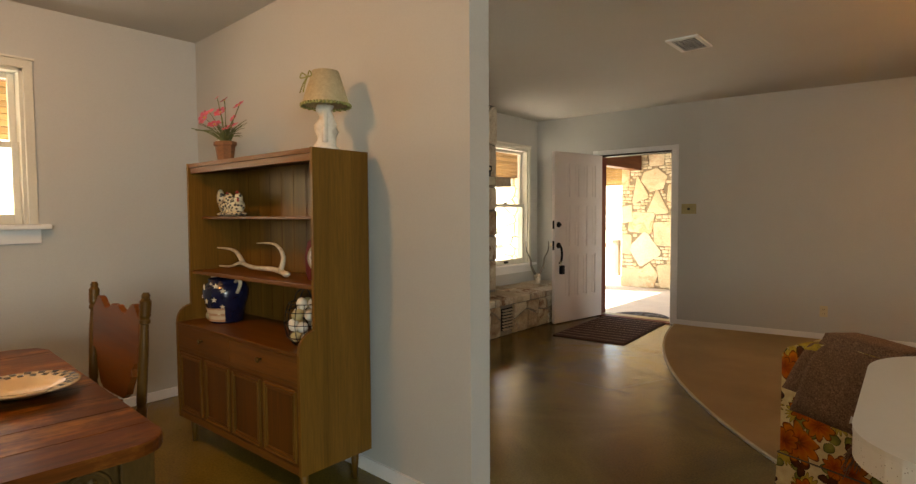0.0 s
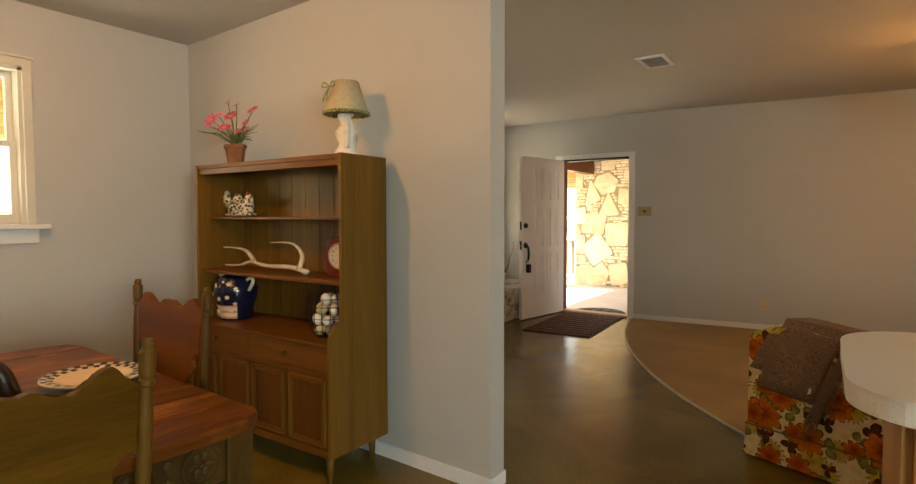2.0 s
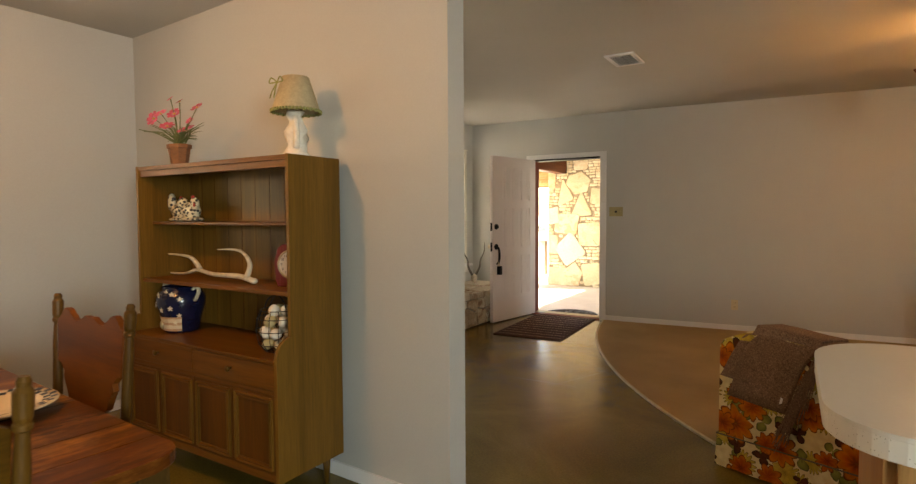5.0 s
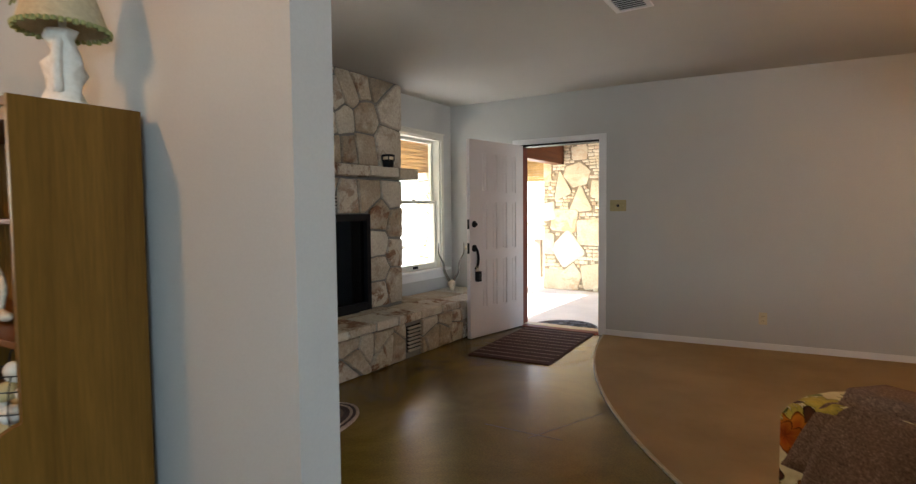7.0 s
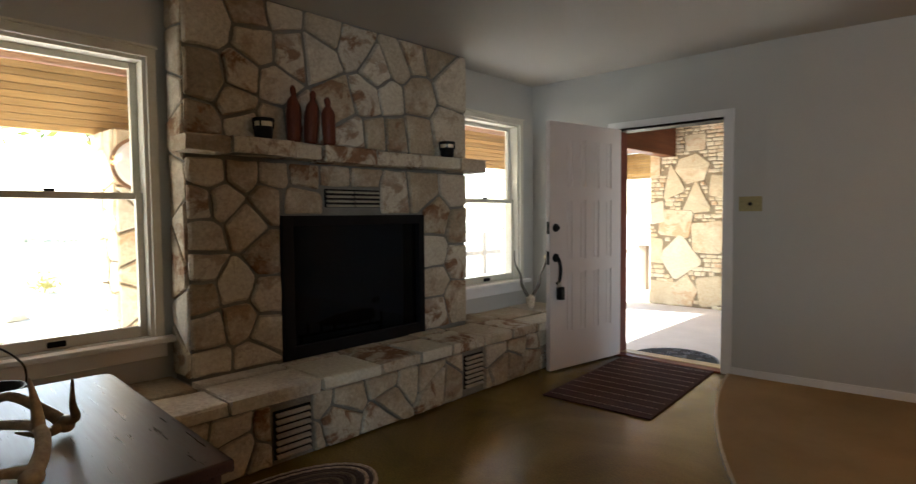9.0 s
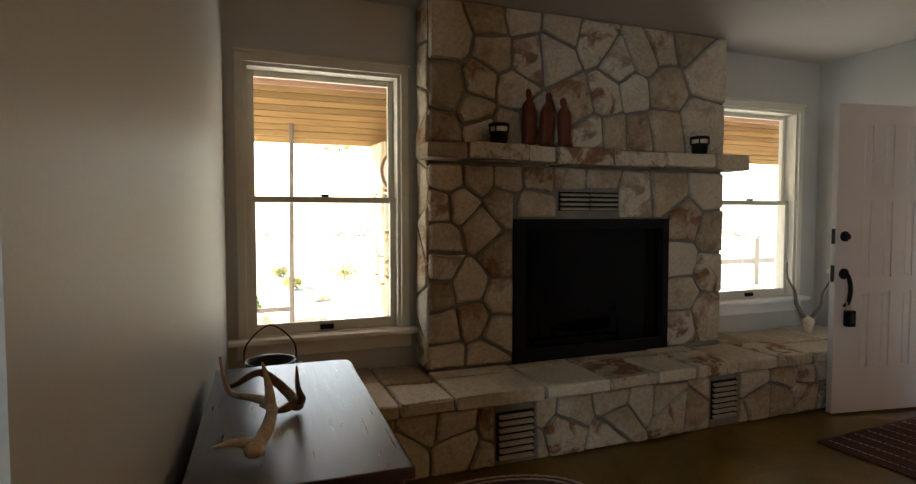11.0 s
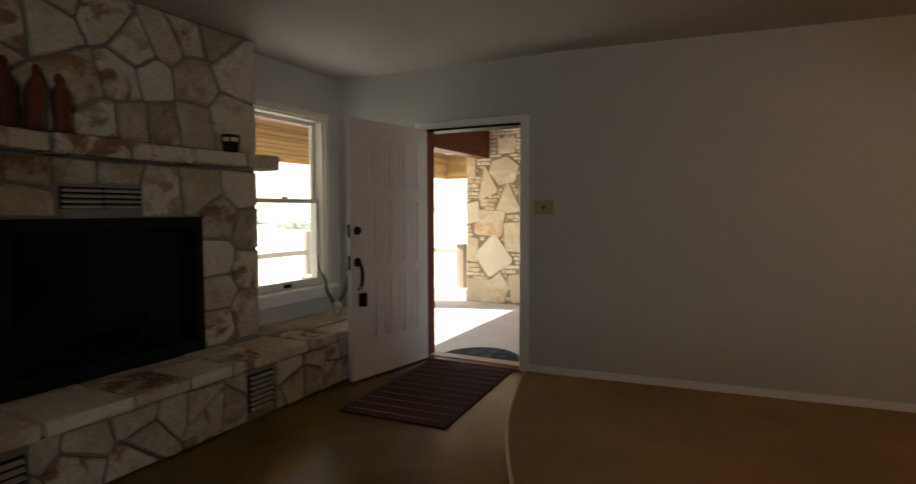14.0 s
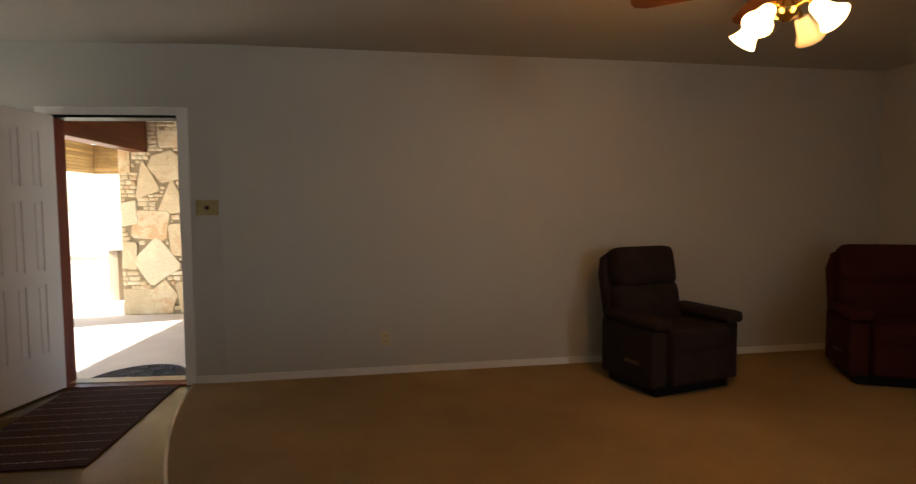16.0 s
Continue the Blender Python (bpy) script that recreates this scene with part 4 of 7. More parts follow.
_cs += [inset(c, r2.uniform(0.04, 0.09)) for c in cells(-3.28, -1.3, -0.10, 2.66, 6, 7, r2, 0.9)]
for q in _cs:
    if len(q) > 2 and area(q) > 0.035:
        q = [(min(max(x, -4.54), 1.85), min(max(z, -0.03), 2.58)) for x, z in q]
        big.append(q)


def inside(p, poly, margin):
    if sum(s[0] * t[1] - t[0] * s[1] for s, t in zip(poly, poly[1:] + poly[:1])) < 0:
        poly = poly[::-1]
    for (ax, ay), (bx, by) in zip(poly, poly[1:] + poly[:1]):
        ln = math.hypot(bx - ax, by - ay)
        if ln > 1e-5 and ((bx - ax) * (p[1] - ay) - (by - ay) * (p[0] - ax)) / ln < -margin:
            return False
    return True


z = -0.03
while z < 2.56:
    h = r2.uniform(0.042, 0.066)
    u = -4.54 - r2.uniform(0, 0.05)
    while u < -3.15:
        w = r2.uniform(0.07, 0.17)
        bit = [(max(u, -4.54), z), (u + w, z + r2.uniform(-0.006, 0.006)), (u + w, z + h), (max(u, -4.54), z + h)]
        keep = [bit]
        for q in big:
            if inside((u + w / 2, z + h / 2), q, 0.010):
                keep = []
                break
            while keep and inside(bit[0], q, 0.0) != inside(bit[1], q, 0.0) and bit[1][0] - bit[0][0] > 0.035:
                if inside(bit[0], q, 0.0):
                    bit = [(bit[0][0] + 0.012, bit[0][1]), bit[1], bit[2], (bit[3][0] + 0.012, bit[3][1])]
                else:
                    bit = [bit[0], (bit[1][0] - 0.012, bit[1][1]), (bit[2][0] - 0.012, bit[2][1]), bit[3]]
                keep = [bit]
        ledge += [k for k in keep if k[1][0] - k[0][0] > 0.03]
        u += w
    z += h
PORCH_STONES = (big, ledge)

solid("porch_kerb", boxed(-6.6, -4.545, 10.62, 10.92, -0.03, 0.145, bevel=0.012), M_PORCH, "low pale concrete kerb at the porch edge", "kerb", (-5.5, 10.7, 0), "structure")
post = thing("porch_rail", "weathered wooden porch rail with posts", "railing", at=(-5.2, 10.77, 0.145))
for x in (-4.77, -5.95):
    part("post", boxed(x, x + 0.13, 10.71, 10.83, 0.145, 0.815, bevel=0.010), M_FENCE, post)
part("rail", boxed(-5.82, -4.77, 10.74, 10.80, 0.68, 0.745, bevel=0.008), M_FENCE, post)
pole = thing("porch_pole", "slim dark pole with a low rail at the porch edge", "post", at=(-6.28, 3.3, -0.03))
part("pole", tube(bmesh.new(), [(-6.28, 3.295, -0.03), (-6.28, 3.30, 1.0), (-6.285, 3.315, 2.15)], [0.024, 0.021, 0.019], 8), M_BARK, pole)
part("low_rail", boxed(-6.30, -6.26, 2.05, 3.29, 0.46, 0.50, bevel=0.005), M_BARK, pole)
part("short_post", boxed(-6.305, -6.255, 2.0, 2.05, -0.03, 0.52, bevel=0.005), M_BARK, pole)
fence = thing("rail_fence", "weathered single-rail wooden fence beyond the porch", "fence", at=(-10, 12, -0.16))
for i in range(6):
    y = 6.6 + i * 2.2
    part("post", boxed(-10.06, -9.94, y, y + 0.12, -0.16, 0.85, bevel=0.012), M_FENCE, fence)
part("rail", boxed(-10.02, -9.98, 6.6, 17.6, 0.30, 0.41, bevel=0.01), M_FENCE, fence)


def leaves(bm, c, r, count, size, rg, flat=1.0):
    for _ in range(count):
        d = Vector((rg.gauss(0, 1), rg.gauss(0, 1), rg.gauss(0, 1) * flat)).normalized() * r * rg.random() ** 0.45
        p = Vector(c) + d
        a = Vector((rg.gauss(0, 1), rg.gauss(0, 1), rg.gauss(0, 1))).normalized()
        b = a.orthogonal().normalized()
        s = size * rg.uniform(0.6, 1.4)
        q = [p + a * s, p + b * s * 0.45, p - a * s, p - b * s * 0.45]
        bm.faces.new([bm.verts.new(v) for v in q])


def tree(x, y, h, r, seed, label):
    rg = random.Random(seed)
    t = thing("tree", label, "tree", at=(x, y, -0.16), group="trees in the yard")
    pts = curve_pts([(x, y, -0.2), (x + rg.uniform(-.1, .1), y + rg.uniform(-.1, .1), h * 0.35), (x + rg.uniform(-.3, .3), y + rg.uniform(-.3, .3), h * 0.8)], 12)
    bm = tube(bmesh.new(), pts, [r * (1 - 0.6 * i / (len(pts) - 1)) for i in range(len(pts))], 10)
    ends = []
    for i in range(7):
        s = pts[rg.randrange(len(pts) // 2, len(pts))]
        e = s + Vector((rg.uniform(-1.3, 1.3), rg.uniform(-1.3, 1.3), rg.uniform(0.3, 1.3)))
        tube(bm, curve_pts([s, (s + e) / 2 + Vector((0, 0, 0.15)), e], 6), [r * 0.35, r * 0.3, r * 0.27, r * 0.22, r * 0.18, r * 0.14, r * 0.1][:7], 6)
        ends.append(e)
    part("trunk", bm, M_BARK, t)
    bm = bmesh.new()
    for e in ends:
        for _ in range(3):
            leaves(bm, e + Vector((rg.uniform(-.5, .5), rg.uniform(-.5, .5), rg.uniform(-.3, .5))), rg.uniform(0.35, 0.75), 130, 0.06, rg, 0.7)
    part("crown", bm, M_LEAF, t)


tree(-9.2, 4.93, 4.6, 0.085, 3, "slender young oak with a pale grey trunk")
rg = random.Random(12)
for i in range(22):
    x, y = rg.uniform(-15.5, -8.6), rg.uniform(1.6, 12.5)
    r = rg.uniform(0.16, 0.34)
    bm = bmesh.new()
    for k in range(5):
        tube(bm, [(x, y, -0.18), (x + rg.uniform(-r, r) * 0.6, y + rg.uniform(-r, r) * 0.6, r * 0.7)], [0.012, 0.004], 5)
    leaves(bm, (x, y, r * 0.45 - 0.12), r, 320, 0.04, rg, 0.55)
    green = i % 5 == 0
    solid("bush", bm, M_LEAF if green else M_LEAF2, "small scrubby green bush on the stony ground" if green else "low yellowed dry grass clump on stony ground", "bush", (x, y, -0.16), group="bushes in the yard")
for i in range(16):
    x, y, s = rg.uniform(-13, -7.6), rg.uniform(1.5, 14), rg.uniform(0.10, 0.30)
    bm = bmesh.new()
    bmesh.ops.create_icosphere(bm, subdivisions=2, radius=s)
    for v in bm.verts:
        v.co = Vector((v.co.x * 1.3, v.co.y, v.co.z * 0.6)) * (1 + 0.35 * noise.noise(v.co * 4 / s * 0.5 + Vector((i, 0, 0))))
        v.co += Vector((x, y, -0.14))
    solid("rock", bm, M_STONE_OUT, "pale limestone rock half sunk in the ground", "rock", (x, y, -0.16), group="rocks in the yard")
# distant trees, their haze painted in by the pale material
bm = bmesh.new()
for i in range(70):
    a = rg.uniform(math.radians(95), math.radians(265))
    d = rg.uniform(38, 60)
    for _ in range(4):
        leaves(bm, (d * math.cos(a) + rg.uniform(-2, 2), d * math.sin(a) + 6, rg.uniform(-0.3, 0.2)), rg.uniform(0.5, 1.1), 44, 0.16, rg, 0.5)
solid("far_trees", bm, M_FAR, "line of distant trees with haze put into their colour", "trees", (-45, 6, 0), "stuff")

# ---------------------------------------------------------------- dining room things
M_HUTCH = wood("walnut_hutch", (0.088, 0.041, 0.006), (0.190, 0.094, 0.016), 0.42, "Z", 8.0, 0.05)
M_HUTCH_X = wood("walnut_hutch_boards", (0.095, 0.033, 0.005), (0.200, 0.076, 0.012), 0.38, "X", 8.0, 0.05)
M_HUTCH_D = wood("walnut_hutch_dark", (0.070, 0.024, 0.004), (0.145, 0.052, 0.008), 0.42, "Z", 8.0, 0.05)
M_TABLE = wood("worn_oak_table", (0.026, 0.007, 0.001), (0.190, 0.060, 0.006), 0.34, "Y", 22.0, 0.035, worn=(0.40, 0.17, 0.03), coat=0.02, per_object=0.22, spec=0.09)
M_TABLE_E = wood("worn_oak_edge", (0.065, 0.017, 0.003), (0.17, 0.050, 0.009), 0.36, "Y", 16.0, 0.05, worn=(0.26, 0.10, 0.018), coat=0.03, spec=0.10)
M_OAK = wood("carved_oak", (0.066, 0.030, 0.005), (0.140, 0.066, 0.011), 0.38, "Z", 10.0, 0.1, coat=0.08)
# crest oak with the daylight's olive-gold cast put into its colour
M_OAK_DAYLIT = wood("daylit_oak_panel", (0.050, 0.022, 0.0025), (0.100, 0.046, 0.005), 0.42, "X", 7.0, 0.12, coat=0.02, spec=0.12)
M_CARVE = wood("dark_carved_oak", (0.034, 0.018, 0.004), (0.078, 0.042, 0.010), 0.45, "Z", 10.0, 0.2)
M_OAK_P = wood("red_oak_panel", (0.075, 0.019, 0.003), (0.155, 0.046, 0.007), 0.32, "X", 7.0, 0.12, coat=0.12)
M_BONE = surface("weathered_bone", (0.52, 0.44, 0.33), 0.6, 0.25, 9, 60, 0.3, 0.003)
M_CHALK = surface("white_plaster", (0.70, 0.66, 0.58), 0.75, 0.12, 12, 90, 0.4, 0.004)
M_NAVY = surface("glazed_navy", (0.007, 0.009, 0.034), 0.18, 0.2, 6, 30, 0.0)
M_CREAM = surface("glazed_cream", (0.68, 0.58, 0.42), 0.22, 0.06, 6, 40, 0.0)

hutch = thing("china_hutch", "walnut veneer hutch with open shelves and a doored base", "cabinet", at=(-2.88, 2.34, 0))
hx0, hx1, hb, hf, hu = -3.492, -2.264, 2.545, 2.14, 2.225


def side_panel(x0, x1):
    prof = [(hb, 0.15), (hf, 0.15), (hf, 0.70)] + [(hf + 0.085 * (1 - math.cos(radians(a))), 0.70 + 0.095 * math.sin(radians(a))) for a in range(15, 91, 15)] + [(hu, 1.612), (hb, 1.612)]
    return prism(bmesh.new(), prof, x0, x1, plane_frame((0, 0, 0), (0, 1, 0), (0, 0, 1)), bevel=0.002)


part("side_panel", side_panel(hx0, hx0 + 0.02), M_HUTCH, hutch)
part("side_panel", side_panel(hx1 - 0.02, hx1), M_HUTCH, hutch)
part("top", boxed(hx0 + 0.02, hx1 - 0.02, hu + 0.004, hb, 1.588, 1.610), M_HUTCH_X, hutch)
part("top_rail", boxed(hx0 + 0.02, hx1 - 0.02, hu + 0.012, hu + 0.032, 1.555, 1.588, bevel=0.002), M_HUTCH_X, hutch)
part("back_panel", boxed(hx0 + 0.02, hx1 - 0.02, hb - 0.012, hb, 0.15, 1.588), M_HUTCH, hutch, "grooved walnut back boards")
for i in range(9):
    x = hx0 + 0.14 + i * 0.118
    part("back_groove", boxed(x, x + 0.003, hb - 0.0135, hb - 0.0118, 0.72, 1.555), M_HUTCH_D, hutch)
part("shelf", boxed(hx0 + 0.02, hx1 - 0.02, 2.30, hb - 0.012, 1.290, 1.306, bevel=0.003), M_HUTCH_X, hutch)
part("shelf", boxed(hx0 + 0.02, hx1 - 0.02, 2.235, hb - 0.012, 0.972, 0.992, bevel=0.003), M_HUTCH_X, hutch)
part("deck", boxed(hx0 + 0.02, hx1 - 0.02, hf - 0.002, hb - 0.012, 0.684, 0.702, bevel=0.003), M_HUTCH_X, hutch)
part("bottom", boxed(hx0 + 0.02, hx1 - 0.02, hf + 0.01, hb - 0.012, 0.15, 0.17), M_HUTCH_D, hutch)
part("front_rail", boxed(hx0 + 0.02, hx1 - 0.02, hf + 0.004, hf + 0.02, 0.150, 0.185), M_HUTCH_X, hutch)
part("front_rail", boxed(hx0 + 0.02, hx1 - 0.02, hf + 0.006, hf + 0.02, 0.545, 0.565), M_HUTCH_X, hutch)
_xm = -2.884
for a, b in ((hx0 + 0.022, _xm - 0.002), (_xm + 0.002, hx1 - 0.022)):
    dr = part("drawer", boxed(a, b, hf + 0.002, hf + 0.022, 0.567, 0.682, bevel=0.002), M_HUTCH_X, hutch)
    part("knob", lathe(bmesh.new(), [(0.006, 0), (0.006, 0.012), (0.014, 0.018), (0.014, 0.024), (0.008, 0.028)], 14, ((a + b) / 2, hf + 0.002, 0.63), Matrix.Rotation(math.pi / 2, 4, "X")), M_OAK, dr, "small turned knob", smooth=True)
_w = (hx1 - hx0 - 0.044) / 4
for i in range(4):
    a, b = hx0 + 0.022 + i * _w + 0.002, hx0 + 0.022 + (i + 1) * _w - 0.002
    dp = part("cabinet_door", boxed(a, b, hf + 0.006, hf + 0.02, 0.187, 0.543), M_HUTCH_D, hutch)
    for m in (0.018, 0.034):
        for q in ((a + m - 0.006, a + m + 0.006, 0.187 + m, 0.543 - m), (b - m - 0.006, b - m + 0.006, 0.187 + m, 0.543 - m)):
            part("moulding", boxed(q[0], q[1], hf - 0.002, hf + 0.008, q[2], q[3], bevel=0.003), M_HUTCH, dp)
        for z in (0.187 + m, 0.543 - m):
            part("moulding", boxed(a + m + 0.006, b - m - 0.006, hf - 0.0015, hf + 0.008, z - 0.006, z + 0.006, bevel=0.003), M_HUTCH_X, dp)
for x in (hx0 + 0.07, hx1 - 0.07):
    for y in (hf + 0.06, hb - 0.05):
        part("leg", lathe(bmesh.new(), [(0.012, 0), (0.022, 0.15)], 14, (x, y, 0)), M_HUTCH, hutch, smooth=True)

# lamp on the hutch: plaster figure base with a tan laced shade
lamp_t = thing("table_lamp", "white plaster figurine lamp with a tan laced shade", "lamp", at=(-2.42, 2.42, 1.612))
_b = lathe(bmesh.new(), [(0.055, 0), (0.062, 0.012), (0.05, 0.03), (0.035, 0.06), (0.045, 0.10), (0.05, 0.13), (0.032, 0.165), (0.036, 0.20), (0.026, 0.225), (0.012, 0.235)], 18, (-2.42, 2.42, 1.612))
for v in _b.verts:
    v.co += Vector((1, 0.6, 0)) * 0.030 * noise.noise(v.co * 24) + Vector((0, 0, 0.006 * noise.noise(v.co * 45)))
tube(_b, curve_pts([(-2.39, 2.39, 1.66), (-2.375, 2.38, 1.71), (-2.39, 2.39, 1.78), (-2.41, 2.41, 1.82)], 10), 0.014, 8)
part("base", _b, M_CHALK, lamp_t, smooth=True)
part("stem", lathe(bmesh.new(), [(0.010, 1.84), (0.010, 1.90), (0.016, 1.905), (0.016, 1.94)], 12, (-2.42, 2.42, 0)), M_CHALK, lamp_t)
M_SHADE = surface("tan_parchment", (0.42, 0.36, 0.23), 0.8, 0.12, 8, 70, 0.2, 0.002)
M_LACE = surface("green_lacing", (0.24, 0.25, 0.09), 0.8, 0.3, 20, 90, 0.2)
_b = bmesh.new()
lathe(_b, [(0.115, 1.838), (0.063, 2.000), (0.060, 2.000), (0.112, 1.838)], 32, (-2.42, 2.42, 0), cap=False)
shade = part("shade", _b, M_SHADE, lamp_t, smooth=True)
_b = bmesh.new()
for i in range(44):
    a = 2 * math.pi * i / 44
    p = Vector((-2.42 + 0.115 * math.cos(a), 2.42 + 0.115 * math.sin(a), 1.838))
    box(_b, p.x - 0.006, p.x + 0.006, p.y - 0.006, p.y + 0.006, p.z - 0.006 - 0.004 * (i % 2), p.z + 0.006, bevel=0.002, seg=1)
part("lacing", _b, M_LACE, shade)
_b = bmesh.new()
bp = Vector((-2.475, 2.355, 1.972))
for s in (-1, 1):
    tube(_b, curve_pts([bp, bp + Vector((0.03 * s, -0.008, 0.022)), bp + Vector((0.045 * s, -0.008, 0.0)), bp], 12), 0.0035, 6)
    tube(_b, curve_pts([bp, bp + Vector((0.008 * s, -0.02, -0.04)), bp + Vector((0.014 * s, -0.034, -0.08))], 8), 0.003, 6)
part("bow", _b, M_LACE, shade)

# potted pink flowers
pot = thing("flower_pot", "small terracotta pot of pink cosmos flowers", "potted plant", at=(-3.29, 2.36, 1.612))
M_TERRA = surface("rusty_terracotta", (0.20, 0.085, 0.035), 0.8, 0.2, 14, 80, 0.3, 0.002)
M_STEM = surface("green_stems", (0.10, 0.13, 0.045), 0.6, 0.25, 10, 60, 0.0)
M_PINK = surface("pink_petals", (0.55, 0.09, 0.16), 0.6, 0.25, 20, 60, 0.0, per_object=0.15)
M_GOLD = surface("yellow_centre", (0.55, 0.36, 0.05), 0.7, 0.2, 20, 60, 0.2)
part("pot", lathe(bmesh.new(), [(0.030, 0), (0.040, 0.09), (0.045, 0.092), (0.045, 0.112), (0.036, 0.112), (0.034, 0.09)], 8, (-3.29, 2.36, 1.612)), M_TERRA, pot)
_r = random.Random(3)
top = Vector((-3.29, 2.36, 1.72))
_b = bmesh.new()
for i in range(46):
    e = top + Vector((_r.gauss(0, 0.055), _r.gauss(0, 0.04), _r.uniform(0.02, 0.11)))
    tube(_b, curve_pts([top + Vector((_r.uniform(-.02, .02), _r.uniform(-.02, .02), -0.01)), (top + e) / 2 + Vector((0, 0, 0.02)), e], 4), [0.0022, 0.002, 0.0018, 0.0015, 0.001][:5], 5)
for s in (-0.19, -0.16, -0.13, 0.10):
    tube(_b, curve_pts([top, top + Vector((s * 0.5, -0.02, 0.07)), top + Vector((s, -0.03, 0.05 + 0.3 * abs(s) * _r.random()))], 8), 0.0025, 5)
part("foliage", _b, M_STEM, pot)
for dx, dz, s in ((-0.125, 0.155, 1.2), (-0.07, 0.17, 0.9), (0.0, 0.16, 0.95), (0.045, 0.21, 0.7), (-0.03, 0.10, 0.9), (0.045, 0.075, 1.1), (0.125, 0.17, 0.85), (0.075, 0.115, 0.6), (-0.01, 0.235, 0.5)):
    e = top + Vector((dx, -0.03 + 0.03 * _r.random(), dz))
    st = part("stem", tube(bmesh.new(), curve_pts([top, (top + e) / 2 + Vector((dx * 0.12, 0, 0.03)), e], 8), 0.0018, 5), M_STEM, pot)
    _b = bmesh.new()
    tilt = Matrix.Translation(e) @ Euler((radians(60 + _r.uniform(-25, 25)), radians(_r.uniform(-30, 30)), 0)).to_matrix().to_4x4()
    for k in range(7):
        a = 2 * math.pi * k / 7
        q = [(0.004, 0, 0), (0.014, -0.008, 0.003), (0.024, -0.006, 0.004), (0.024, 0.006, 0.004), (0.014, 0.008, 0.003)]
        rot = tilt @ Matrix.Rotation(a, 4, "Z")
        _b.faces.new([_b.verts.new(rot @ (Vector(v) * s * 1.35)) for v in q])
    fl = part("blossom", _b, M_PINK, pot)
    _b = bmesh.new()
    bmesh.ops.create_icosphere(_b, subdivisions=1, radius=0.0055 * s, matrix=tilt)
    part("centre", _b, M_GOLD, fl)

pot.matrix_basis = pot.matrix_basis @ Matrix.Diagonal((1.72, 1.3, 1.08, 1))

# speckled hen pair on the upper shelf
_b = bmesh.new()


def blob(bm, c, r, seg=2):
    bmesh.ops.create_icosphere(bm, subdivisions=seg, radius=1.0, matrix=Matrix.Translation(c) @ Matrix.Diagonal((*r, 1)))


hz = 1.306
blob(_b, (-3.36, 2.41, hz + 0.055), (0.055, 0.035, 0.045)), blob(_b, (-3.42, 2.41, hz + 0.10), (0.022, 0.018, 0.05)), blob(_b, (-3.275, 2.40, hz + 0.055), (0.055, 0.036, 0.045))
blob(_b, (-3.315, 2.39, hz + 0.095), (0.03, 0.02, 0.03)), blob(_b, (-3.235, 2.39, hz + 0.09), (0.022, 0.02, 0.035)), blob(_b, (-3.345, 2.40, hz + 0.012), (0.07, 0.04, 0.014)), blob(_b, (-3.265, 2.40, hz + 0.012), (0.06, 0.04, 0.014))
M_HEN, _n, _l, _bs = nodes_of("speckled_glaze")
_v = coords(_n, _l)
_vo = add(_n, "ShaderNodeTexVoronoi", Scale=62.0)
_l.new(_v, _vo.inputs["Vector"])
_rp = ramp(_n, [(0.40, (0.03, 0.03, 0.03)), (0.50, (0.62, 0.56, 0.40))])
_l.new(_vo.outputs["Distance"], _rp.inputs[0])
_l.new(_rp.outputs[0], _bs.inputs["Base Color"])
_bs.inputs["Roughness"].default_value = 0.3
hens = solid("hen_figurine", _b, M_HEN, "speckled cream ceramic hen figurine on the shelf", "figurine", (-3.32, 2.41, hz), smooth=True)
_m = hens.modifiers.new("fuse", "REMESH")
_m.mode, _m.voxel_size, _m.use_smooth_shade = "VOXEL", 0.004, True
M_COMB = surface("red_glaze", (0.30, 0.03, 0.02), 0.3, 0.1)
for nm, c, r in (("comb", (-3.238, 2.385, hz + 0.122), (0.012, 0.006, 0.012)), ("comb", (-3.32, 2.385, hz + 0.122), (0.008, 0.005, 0.008)), ("wattle", (-3.222, 2.378, hz + 0.085), (0.006, 0.005, 0.012))):
    _b = bmesh.new()
    blob(_b, c, r)
    part(nm, _b, M_COMB, hens, "red glazed " + nm, smooth=True)

hens.matrix_basis = hens.matrix_basis @ Matrix.Diagonal((1.38, 1.2, 1.1, 1))


def antler(name, pts, tines, label, at, r=0.017, material=None):
    bm = bmesh.new()
    c = curve_pts(pts, 20)
    tube(bm, c, [r * (1.0 - 0.75 * (i / (len(c) - 1)) ** 1.5) for i in range(len(c))], 10)
    for t in tines:
        c = curve_pts(t, 12)
        tube(bm, c, [r * 0.85 * (1 - 0.9 * (i / (len(c) - 1)) ** 1.3) + 0.001 for i in range(len(c))], 8)
    blob(bm, pts[0], (r * 1.35, r * 1.35, r * 1.1))
    return solid(name, bm, material or M_BONE, label, "antler", at, smooth=True)


